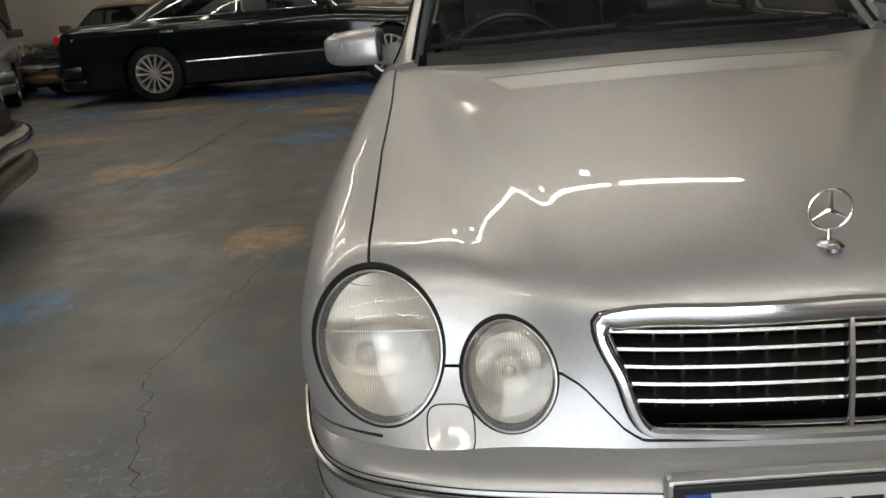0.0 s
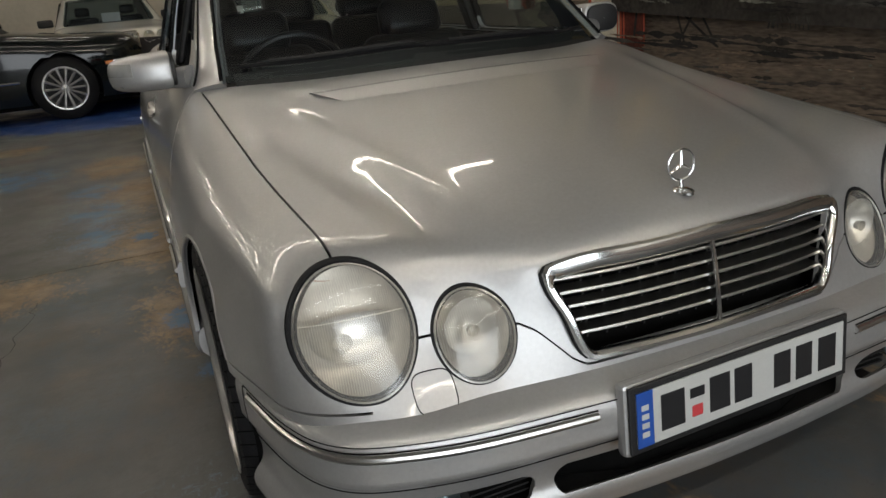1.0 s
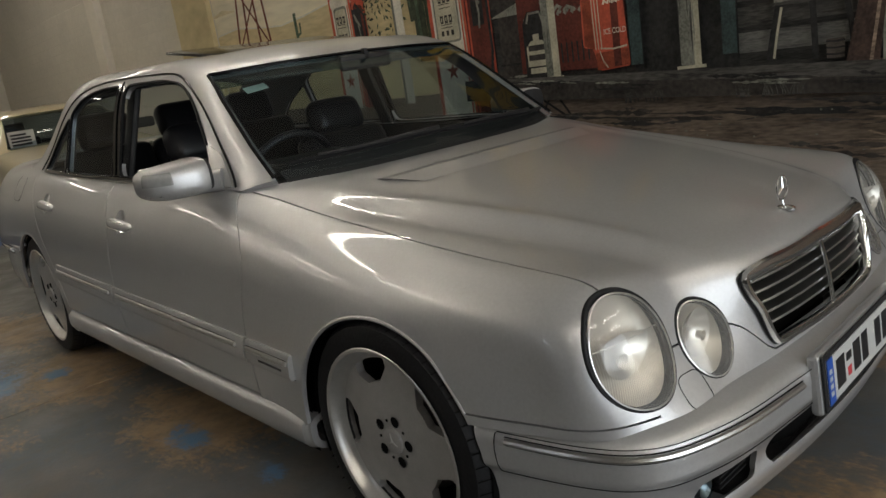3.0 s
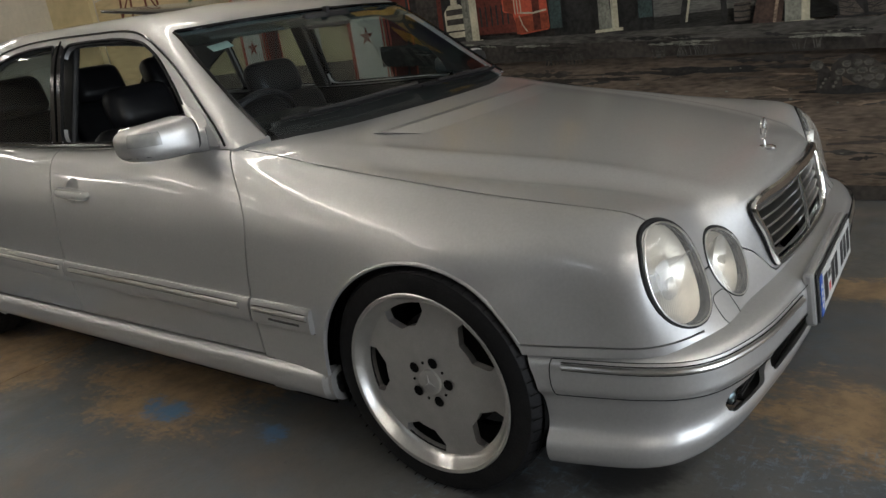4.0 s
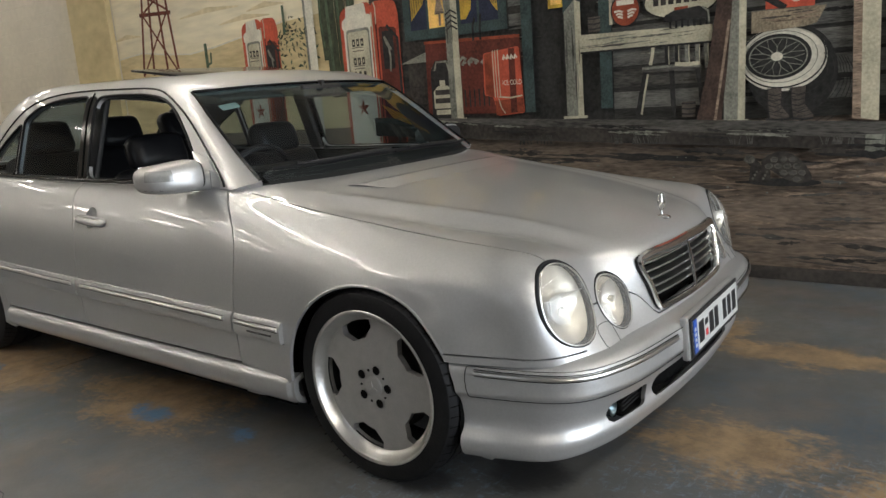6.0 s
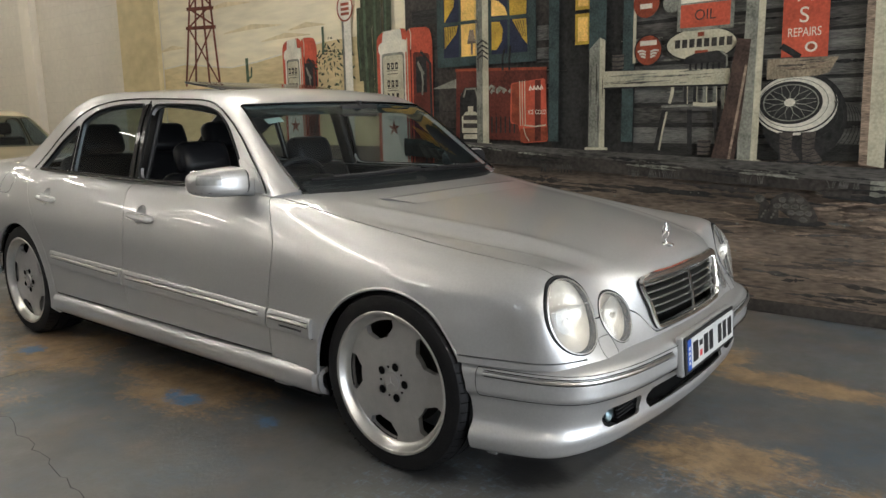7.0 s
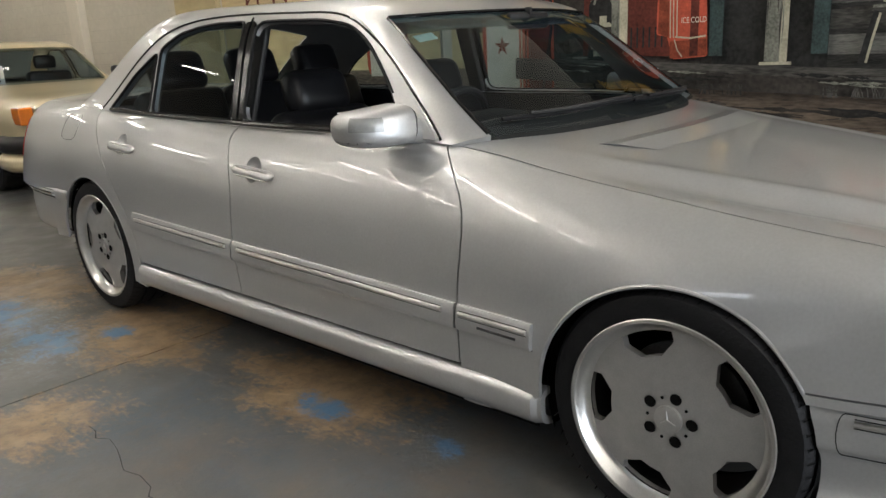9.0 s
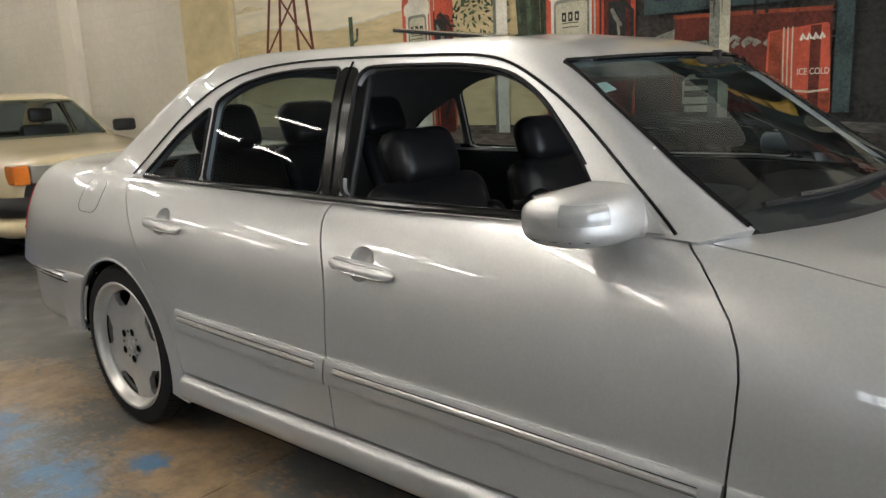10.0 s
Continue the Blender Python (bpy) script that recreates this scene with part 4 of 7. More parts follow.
# side glass, pillars, seals
shell_side = {s: clips(shell, side(s), sideways) for s in (-1, 1)}
fine_shell = surface(both_sides(CABIN), 60, 48).reshape(-1, 3)
fine_side = {s: fine_shell[fine_shell[:, 0] * s > .50] for s in (-1, 1)}
for s in (-1, 1):
    sh = shell_side[s]
    V, F = clips(sh, in_poly(PILLAR_B))
    link_mesh("door_pillar", *thick((V + (s * .003, 0, 0), F), .012), BLACKGLOSS, car)
    for nm, poly in (("front_window", WIN_F), ("rear_window_side", WIN_R), ("quarter_window", WIN_Q)):
        Q = np.array(poly)
        xe = local_fit(fine_side[s][:, 1:], fine_side[s][:, 0], Q, 12)
        link_mesh("window_seal", *tube(np.c_[xe, Q], .0062, 6, closed=True), RUBBER, car)
        if nm == "front_window" and s < 0:
            continue
        V, F = clips(sh, in_poly(poly))
        g = link_mesh("side_window", V - (s * .006, 0, 0), F, SIDE_GLASS, car)
        g.visible_shadow = False
    line = curve([(.775, .930), (.918, 1.057), (1.03, 1.155), (1.125, 1.222), (1.26, 1.295), (1.41, 1.319), (1.6, 1.326), (1.98, 1.328), (2.2, 1.312), (2.36, 1.277), (2.55, 1.195), (2.74, 1.085), (2.85, 1.0), (2.90, .952)], 90)
    xe = s * np.clip(s * local_fit(fine_side[s][:, 1:], fine_side[s][:, 0], line, 12), .53, .75)
    link_mesh("roof_seam", *tube(np.c_[xe + s * .001, line + (0, .001)], .0042, 6), BLACKGLOSS, car)
    Vw = shell[0]
    zz = np.linspace(.95, 1.280, 24)
    xx = s * (scr_half(zz) + .002)
    fr = Vw[(Vw[:, 1] < 1.3) & (Vw[:, 0] * s > .3)]
    yv = local_fit(fr[:, [0, 2]], fr[:, 1], np.c_[xx, zz])
    link_mesh("screen_seal", *tube(np.c_[xx, yv - .001, zz], .006, 6), BLACKGLOSS, car)
    # seam between door frames over the pillar
    q = np.array([(1.757, z) for z in np.linspace(.95, 1.318, 14)])
    xe = local_fit(sh[0][:, 1:], sh[0][:, 0], q)
    link_mesh("door_seam", *tube(np.c_[xe + s * .004, q], .0035, 6), DARKGAP, car)
fr = shell[0][(shell[0][:, 1] < 1.3)]
xs = np.linspace(-.572, .572, 40)
zt = scr_top(xs)
yt = local_fit(fr[:, [0, 2]], fr[:, 1], np.c_[xs, zt])
link_mesh("screen_seal", *tube(np.c_[xs, yt, zt], .007, 6), BLACKGLOSS, car)
# shaded band along the top of the screen
band = clips(shell, in_screen, lambda V: V[:, 2] - (scr_top(V[:, 0]) - .045))
link_mesh("screen_band", band[0] - (0, -.004, .006), band[1], glass_mat("green_tint_band", (.28, .40, .40)), car).visible_shadow = False
bm = box_bm(-.455, -.001, -.018, -.37, .001, .018)
bm.transform(Matrix.Translation((0, 1.075, 1.262)) @ Matrix.Rotation(radians(-56), 4, "X") @ Matrix.Rotation(radians(-8), 4, "Z"))
part("screen_sticker", bm, mat("sticker_green", (.45, .62, .55), .5, vary=.1, scale=60), car)
# cowl panel and wipers
xs = np.linspace(-.62, .62, 41)
S = np.array([np.c_[xs, .43 + .20 * (np.abs(xs) / .70) ** 2, .905 - .03 * (xs / .7) ** 2], np.c_[xs, .475 + .19 * (np.abs(xs) / .70) ** 2, .93 - .02 * (xs / .7) ** 2],
              np.c_[xs, .56 + .17 * (np.abs(xs) / .70) ** 2, .985 - .03 * (xs / .7) ** 2]])
link_mesh("cowl_panel", *grid_mesh(S), PLASTIC, car)
scrV = wind[0]
scr_z = lambda x, y: local_fit(scrV[:, [0, 1]], scrV[:, 2], np.c_[x, y])
for x0, x1, lift in ((-.60, .06, .0), (-.06, .56, .012)):
    xs = np.linspace(x0, x1, 18)
    ys = .492 + .17 * (xs / .655) ** 2 + .018 + lift + .02 * np.linspace(0, 1, 18) * (1 if lift == 0 else -1)
    base = np.c_[xs, ys, scr_z(xs, ys) + .010]
    wp = empty("wiper")
    wp.parent = car
    link_mesh("wiper_blade", *tube(base, .007, 6), RUBBER, wp)
    link_mesh("wiper_arm", *tube(base[2:14] + (0, -.012, .012), np.linspace(.005, .009, 12), 6), PLASTIC, wp)

# door mirrors
for s in (-1, 1):
    mr = empty("door_mirror")
    mr.parent = car
    fold = Matrix.Translation((s * .80, .925, 0)) @ Matrix.Rotation(radians(84), 4, "Z") @ Matrix.Translation((-s * .80, -.925, 0)) if s > 0 else Matrix()
    S = []
    for x, f in ((.782, .86), (.786, .95), (.80, .99), (.84, 1.0), (.88, 1.0), (.92, .985), (.945, .955), (.965, .91), (.98, .85), (.990, .77), (.998, .64), (1.003, .44), (1.006, .2), (1.007, .02)):
        x, ring = .782 + (x - .782) * .82, []
        for u in np.linspace(0, 2 * math.pi, 49):
            cu, su = math.cos(u), math.sin(u)
            r = (abs(cu) ** 3.2 + abs(su) ** 3.2) ** (-1 / 3.2)
            drop = .016 * (x - .78) / .18 if su > 0 else 0
            ring.append((s * x, .885 + .075 * r * cu * f + .045 * ((x - .78) / .18) ** 2, .978 + (.064 - drop if su > 0 else .058) * r * su * f))
        S.append(ring)
    hs = place(outward(grid_mesh(np.array(S)), (s * .88, .9, .978)), fold)
    link_mesh("mirror_housing", *hs, SILVER, mr)
    link_mesh("mirror_joint", *place(outward(grid_mesh(np.array([[(s * x, .882 + (b - .882) * k, .978 + (c - .978) * k) for _, b, c in S[0]] for x, k in ((.783, 1.0), (.772, .98), (.770, .9), (.770, .02))])), (s * .80, .882, .978)), fold), PLASTIC, mr)
    hv = place((hs[0], hs[1]), fold.inverted())
    low = clips(hv, lambda V: .0012 - np.abs(V[:, 2] - .942))
    link_mesh("housing_seam", *place((low[0] + (s * .0006, -.0006, 0), low[1]), fold), DARKGAP, mr)
    bm = box_bm(-.075, 0, -.046, .075, .005, .046, .0018)
    bm.transform(fold @ Matrix.Translation((s * .866, .962, .978)))
    part("mirror_glass", bm, CHROME, mr)
    link_mesh("mirror_foot", *place(tube([(s * .725, .855, .950), (s * .75, .875, .950), (s * .79, .888, .948)], [.040, .036, .030], 14), Matrix()), SILVER, mr)
    ts = clips(hv, lambda V: V[:, 0] * s - .895, lambda V: 1.014 - V[:, 2], lambda V: V[:, 2] - .974, lambda V: .90 - V[:, 1])
    link_mesh("turn_signal", *place(thick((ts[0] + (s * .0015, -.002, 0), ts[1]), .004), fold), LENSGREY, mr)
    # sail in the corner of the front window
    V, F = clips(shell_side[s], in_poly([(.79, .93), (.90, 1.03), (1.0, 1.062), (.966, 1.012), (.952, .93)]))
    link_mesh("mirror_sail", *thick((V + (s * .006, 0, 0), F), .012), SILVER, mr)

# sunroof panel, tilted up at the back
bm = box_bm(-.395, 1.35, -.006, .395, 1.805, .006, .004)
for v in bm.verts:
    v.co.z += 1.374 - .020 * (v.co.x / .4) ** 2 * (1.805 - v.co.y) / .46 + (v.co.y - 1.345) / .46 * .042
part("sunroof", bm, mat("smoked_roof_glass", (.006, .006, .007), .10, 0, vary=.1, scale=20, spec=.5), car, "tilted dark glass sunroof", True)
# filler flap and rear lamps
b = np.linspace(0, 2 * math.pi, 36, endpoint=False)
link_mesh("filler_flap_seam", *tube(on_flank(3.09 + .085 * sq(np.cos(b)), .868 + .060 * sq(np.sin(b)), -1, .0003), .0010, 6, closed=True), DARKGAP, car)
for s in (-1, 1):
    tl = clips(skin, side(s), lambda V: V[:, 1] - 3.78, lambda V: .10 - np.abs(V[:, 2] - .78), lambda V: ax(V) - .44)
    link_mesh("tail_lamp", *thick((tl[0] + (s * .003, .004, 0), tl[1]), .01), REDLENS, car)
    q = curve(REAR_PLAN, 90)
    d = np.gradient(q, axis=0)
    d = np.c_[d[:, 1], -d[:, 0]] / np.linalg.norm(d, axis=1, keepdims=True)
    d *= np.sign(d[-1, 0])
    keep = (q[:, 1] > 3.22) & (np.arange(90) > 18)
    q, d = q[keep], d[keep]
    for off, z, r, m in ((.002, .532, .013, SILVER), (.010, .537, .0075, CHROME), (.002, .515, .003, DARKGAP), (.002, .551, .0025, DARKGAP)):
        e = q + d * (off - .003)
        link_mesh("rear_moulding", *tube(np.c_[s * e[:, 0], e[:, 1], np.full(len(e), z)], r, 8), m, bumper_r)


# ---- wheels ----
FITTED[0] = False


def wheel_parts(name):
    w = empty(name)
    TR, W = .3125, .107
    I = .132
    prof = [(-I, .235), (-I - .001, .25), (-I - .003, .275), (-I + .003, .297), (-I + .02, .3095)]
    groove = []
    for c in (-.075, -.012, .05):
        groove += [(c - .006, TR), (c - .005, TR - .006), (c + .005, TR - .006), (c + .006, TR)]
    prof = prof + groove + [(W - .02, .3095), (W - .003, .297), (W + .003, .275), (W + .001, .25), (W, .235)]
    link_mesh("tyre", *[q if n == 0 else [f[::-1] for f in q] for n, q in enumerate(lathe(prof, 96))], RUBBER, w, label="low-profile black rubber tyre")
    V, F = [], []
    for k in range(60):
        a = 2 * math.pi * k / 60
        for sgn in (-1, 1):
            o = len(V)
            for dx, da in ((.075, 0), (.108, .012), (.108, .022), (.075, .010)):
                r = TR + .0008 if dx < .1 else .3045
                V.append((sgn * dx - (.025 if sgn < 0 else 0), r * math.cos(a + da), r * math.sin(a + da)))
            F.append((o, o + 1, o + 2, o + 3))
    link_mesh("tread_cuts", V, F, DARKGAP, w, smooth=False)["kind"] = "stuff"
    # rim: lip, step and barrel
    lip = [(W + .004, .247), (W + .006, .244), (W + .004, .236), (W - .004, .231), (W - .018, .227), (W - .028, .215), (W - .03, .21)]
    link_mesh("rim", *lathe(lip[::-1], 80), RIMLIP, w, label="polished alloy rim lip with light kerb wear")
    link_mesh("rim_barrel", *lathe([(-W + .01, .225), (W - .03, .212)], 64), PLASTIC, w)
    # dished disc with five windows near the rim
    na, rr = 180, np.r_[np.linspace(.022, .13, 8), np.linspace(.14, .222, 14)]
    S = np.array([[(W - .018 - .010 * (r / .2) ** 2, r * math.cos(a), r * math.sin(a)) for a in np.linspace(0, 2 * math.pi, na, endpoint=False)] for r in rr])

    def windows(V):
        r, a = np.hypot(V[:, 1], V[:, 2]), np.arctan2(V[:, 2], V[:, 1]) - .35
        step = 2 * math.pi / 5
        b = np.abs((a + step / 2) % step - step / 2)
        t = r * np.sin(b)
        inner = .150 - r
        sides = t - (.046 + 1.0 * (r - .17))
        notch = np.maximum(sides, t - .064)
        return np.maximum(np.maximum(inner, notch), r - .2135)
    closed = [(i * na + k, i * na + (k + 1) % na, (i + 1) * na + (k + 1) % na, (i + 1) * na + k) for i in range(len(rr) - 1) for k in range(na)]
    V, F = clip(S.reshape(-1, 3), closed, windows)
    link_mesh("disc", *thick(flip((V, F)), .022), ALLOY, w, label="silver monoblock wheel disc with five openings")
    link_mesh("brake_disc", *flip(lathe([(.0, .16), (.012, .16), (.014, .08), (.03, .07), (.03, 0)], 40)), mat("brake_steel", (.12, .115, .11), .5, .8, vary=.2, scale=20), w)
    link_mesh("centre_cap", *flip(lathe([(W - .02, .034), (W - .012, .033), (W - .010, .027), (W - .012, .0)], 36)), ALLOY, w)
    for k in range(3):
        a = radians(80 + 120 * k)
        link_mesh("cap_spoke", *tube([(W - .0105, 0, 0), (W - .0105, .022 * math.cos(a), .022 * math.sin(a))], [.0025, .001], 5), RIMLIP, w)
    for k in range(5):
        a = 2 * math.pi * (k + .78) / 5
        y, z = .056 * math.cos(a), .056 * math.sin(a)
        V, F = lathe([(W - .020, 0), (W - .0185, .0135), (W - .0175, .0145)], 20)
        link_mesh("bolt_hole", V + (.0015, y, z), F, DARKGAP, w)
        V, F = lathe([(W - .03, .008), (W - .022, .008), (W - .020, .006), (W - .02, 0)], 6)
        link_mesh("bolt", V + (-.002, y, z), F, PLASTIC, w)
        a += .63
        V, F = lathe([(W - .0195, .0038), (W - .0175, .0038), (W - .0175, 0)], 10)
        link_mesh("lock_hole", V + (.001, .052 * math.cos(a), .052 * math.sin(a)), F, DARKGAP, w)
    return w


wh = wheel_parts("wheel")
wh.parent = car
wh.matrix_basis = pose(-.751, 0, .3125, 0, 0, 180) @ pose(0, 0, 0, 17)
wh["label"] = "five-window silver alloy wheel with black tyre"
for x, y, rz, spin in ((-.75, 2.833, 180, 10), (.751, 0, 0, 20), (.75, 2.833, 0, 50)):
    copy_thing(wh, pose(x, y, .3125, 0, 0, rz) @ pose(0, 0, 0, spin))


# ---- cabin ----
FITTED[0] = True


def cushion(name, bm_args, parent, bevel, m=None, bulge=0.0, material=None):
    bm = box_bm(*bm_args, bevel, 4)
    if m is not None:
        bm.transform(m)
    return part(name, bm, material or LEATHER, parent, "", True)


def seat(x, y, name="front_seat"):
    st = empty(name)
    st.parent = car
    lean = Matrix.Translation((x, y, .40)) @ Matrix.Rotation(radians(-18), 4, "X")
    cushion("seat_cushion", (x - .25, y - .50, .30, x + .25, y + .02, .45), st, .06)
    cushion("backrest", (-.25, -.065, 0, .25, .085, .585), st, .07, lean)
    for sx in (-1, 1):
        cushion("backrest_bolster", (sx * .165, -.095, .06, sx * .255, .07, .46), st, .04, lean)
    for sx in (-1, 1):
        bm = box_bm(sx * .05 - .005, .0, .52, sx * .05 + .005, .01, .60)
        bm.transform(lean)
        part("headrest_post", bm, DULLCHROME, st)
    cushion("headrest", (-.15, -.065, .555, .15, .06, .745), st, .062, lean)
    return st


seat(-.36, 1.55)
seat(.36, 1.55)
rear = empty("rear_bench")
rear.parent = car
cushion("seat_cushion", (-.66, 1.98, .30, .66, 2.5, .47), rear, .06)
lean = Matrix.Translation((0, 2.46, .44)) @ Matrix.Rotation(radians(-20), 4, "X")
for x0, x1 in ((-.66, -.22), (-.215, .215), (.22, .66)):
    cushion("backrest", (x0, -.06, 0, x1, .08, .615), rear, .05, lean)
for x in (-.42, 0, .42):
    cushion("headrest", (x - .14, -.065, .605, x + .14, .055, .800), rear, .055, lean)
part("parcel_shelf", box_bm(-.62, 2.62, .90, .62, 3.26, .93, .01), PLASTIC, car)
part("cabin_floor", box_bm(-.78, .45, .24, .78, 3.2, .28), DARKGAP, car)
part("bulkhead", box_bm(-.66, .40, .24, .66, .44, .82), DARKGAP, car)
part("seat_back_wall", box_bm(-.72, 2.72, .26, .72, 2.76, .92), DARKGAP, car)
for s in (-1, 1):
    part("door_trim", box_bm(s * .70, .75, .30, s * .725, 2.68, .925, .008), LEATHER, car)
    part("door_armrest", box_bm(s * .63, 1.05, .62, s * .71, 1.60, .68, .02), LEATHER, car, "", True)
V, F = grid_mesh(np.array([[(x, y + .17 * (abs(x) / .70) ** 2 * 1.0, z - .035 * (x / .7) ** 2) for x in np.linspace(-.63, .63, 21)] for y, z in ((.47, .90), (.62, .935), (.80, .93), (.90, .90), (.93, .84), (.90, .62))]))
link_mesh("dashboard", V, F, PLASTIC, car)
part("instrument_hood", box_bm(-.52, .80, .90, -.22, .98, .965, .025), PLASTIC, car, "", True)
sw = empty("steering_wheel")
sw.parent = car
sm = Matrix.Translation((-.36, 1.075, .865)) @ Matrix.Rotation(radians(25), 4, "X")
a = np.linspace(0, 2 * math.pi, 40, endpoint=False)
link_mesh("wheel_ring", *place(tube(np.c_[.19 * np.cos(a), 0 * a, .19 * np.sin(a)], .014, 8, closed=True), sm), LEATHER, sw)
V, F = lathe([(-.03, 0), (-.03, .05), (0, .062), (.03, .05)], 24)
link_mesh("wheel_hub", *place((np.c_[V[:, 1], -V[:, 0], V[:, 2]], F), sm), PLASTIC, sw)
for w in (0, 180, 250, 290):
    link_mesh("wheel_spoke", *place(tube([(0, 0, 0), (.185 * math.cos(radians(w)), 0, .185 * math.sin(radians(w)))], .014, 6), sm), PLASTIC, sw)
bm = box_bm(-.12, -.015, -.03, .12, .015, .03, .014)
bm.transform(Matrix.Translation((0, .98, 1.262)))
part("rear_view_mirror", bm, PLASTIC, car, "", True)
part("mirror_stalk", box_bm(-.008, .965, 1.27, .008, .985, 1.31), PLASTIC, car)
for s in (-1, 1):
    bm = box_bm(-.014, 1.715, .93, .014, 1.80, 1.29, .01)
    for v in bm.verts:
        v.co.x += s * (.690 - .115 * (v.co.z - .93) / .36)
    part("inner_pillar", bm, PLASTIC, car)
    bm = box_bm(-.17, -.006, -.06, .17, .006, .06, .005)
    bm.transform(Matrix.Translation((s * .30, 1.13, 1.262)) @ Matrix.Rotation(radians(15), 4, "X") @ Matrix.Rotation(radians(90), 4, "X"))
    part("sun_visor", bm, HEADLINER, car)

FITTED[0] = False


# ---- the other cars ----
def car_wheel(parent, x, y, r, width, spokes, material, s):
    w = empty("wheel")
    w.parent = parent
    h = width / 2
    V, F = lathe([(-h, r * .66), (-h, r * .92), (-h * .8, r), (h * .8, r), (h, r * .92), (h, r * .66)], 40)
    link_mesh("tyre", V, [f[::-1] for f in F], RUBBER, w)
    V, F = lathe([(h - .05, r * .60), (h + .002, r * .64), (h + .004, r * .69)], 40)
    link_mesh("rim", V, F, RIMLIP, w)
    link_mesh("rim_well", *flip(lathe([(h - .06, r * .66), (h - .07, 0)], 32)), PLASTIC, w)
    for k in range(spokes):
        a = 2 * math.pi * k / spokes
        c, d = math.cos(a), math.sin(a)
        link_mesh("spoke", *tube([(h - .012, .03 * c, .03 * d), (h - .004, r * .35 * c, r * .35 * d), (h - .01, r * .65 * c, r * .65 * d)], [.014, .015, .020], 6), material, w)
    link_mesh("hub_cap", *flip(lathe([(h - .02, .05), (h + .002, .042), (h + .006, 0)], 24)), material, w)
    w.matrix_basis = pose(x, y, r, 0, 0, 0 if s > 0 else 180)


def saloon(name, label, m, paint, L, W, H, nose, wb, hood_z, belt, r_wheel, spokes, lamps="round", bumper_mat=None, trim=None, grille_w=.6, cabin=(.30, .42, .62, .80)):
    """A four-door car that faces -y at its front; the origin lies under the middle of its front axle."""
    c = empty(name, m)
    tagged(c, label, "car")
    w = W / 2
    tail = L - nose
    # lower body: stations along the car, each a half ring from the top middle to the sill
    y0, y1 = -nose, tail
    yc = [y0 + L * f for f in (0, .012, .05, .16, cabin[0] - .02, .5, cabin[3] + .02, .93, .985, 1)]
    zt = [hood_z - .17, hood_z - .09, hood_z - .03, hood_z + .01, belt, belt + .005, belt + .01, belt + .005, belt - .05, belt - .14]
    wf = [.86, .90, .95, .985, 1, 1, 1, .985, .95, .9]
    rows = []
    for y, z, f in zip(yc, zt, wf):
        k = w * f
        rows.append([(0, y, z + .012), (.5 * k, y, z + .008), (.82 * k, y, z - .012), (.95 * k, y, z - .06), (k, y, z - .2), (k * 1.005, y, .52), (k * .99, y, .36), (k * .96, y, .22)])
    S = surface(both_sides(rows), 6, 5)
    body = outward(grid_mesh(S), (0, wb / 2, .5))
    cut = [lambda V, q=q: np.where(V[:, 2] < r_wheel * 2.15, np.hypot(V[:, 1] - q, V[:, 2] - r_wheel) - r_wheel * 1.12, 1) for q in (0, wb)]
    link_mesh("body", *thick(clips(body, *cut), .02), paint, c)
    n = S.shape[1]
    link_mesh("front_panel", np.concatenate([S[0], [(0, y0 + .01, .24)]]), [(i + 1, i, n) for i in range(n - 1)], PLASTIC, c, smooth=False)
    link_mesh("rear_panel", np.concatenate([S[-1], [(0, y1 - .01, .24)]]), [(i, i + 1, n) for i in range(n - 1)], paint, c, smooth=False)
    part("underbody", box_bm(-w * .9, y0 + .1, .17, w * .9, y1 - .1, .26), DARKGAP, c)
    # cabin
    ya, yb, yd, ye = (y0 + L * f for f in cabin)
    tw = w * .74
    cab = [[(0, ya - .08, belt - .01), (.5 * w, ya - .04, belt - .01), (.80 * w, ya + .02, belt - .015), (.90 * w, ya + .06, belt - .03), (.93 * w, ya + .1, belt - .05)],
           [(0, yb, H - .05), (.45 * w, yb + .02, H - .06), (tw * .92, yb + .05, H - .09), (tw * 1.02, yb + .1, H - .16), (.93 * w, yb, belt - .05)],
           [(0, (yb + yd) / 2, H), (.45 * w, (yb + yd) / 2, H - .008), (tw * .92, (yb + yd) / 2, H - .045), (tw * 1.03, (yb + yd) / 2, H - .13), (.93 * w, (yb + yd) / 2, belt - .05)],
           [(0, yd, H - .03), (.45 * w, yd, H - .04), (tw * .9, yd, H - .075), (tw, yd - .03, H - .16), (.93 * w, yd, belt - .05)],
           [(0, ye + .06, belt), (.5 * w, ye + .04, belt), (.78 * w, ye, belt - .01), (.88 * w, ye - .04, belt - .02), (.92 * w, ye - .06, belt - .05)]]
    sh = outward(grid_mesh(surface(both_sides(cab), 10, 8)), (0, wb / 2, belt - .1))
    mid = (yb + yd) / 2 + .05
    z0, z1 = belt + .015, H - .115
    f1 = rounded([(ya + .30, z0), (yb + .10, z1), (mid - .04, z1 + .005), (mid - .03, z0)], .05)
    f2 = rounded([(mid + .04, z0), (mid + .03, z1 + .005), (yd - .05, z1 - .01), (ye - .30, z0)], .05)
    sd = lambda V: np.abs(V[:, 0]) - tw * .86
    hole = [lambda V, p=in_poly(p): np.where(sd(V) > 0, -p(V), 1) for p in (f1, f2)]
    ws = lambda V: np.where(V[:, 1] < yb + .02, np.minimum(np.interp(V[:, 2], [belt, H], [.80 * w, tw * .84]) - np.abs(V[:, 0]), np.minimum(H - .075 - V[:, 2], V[:, 2] - belt - .01)), -1)
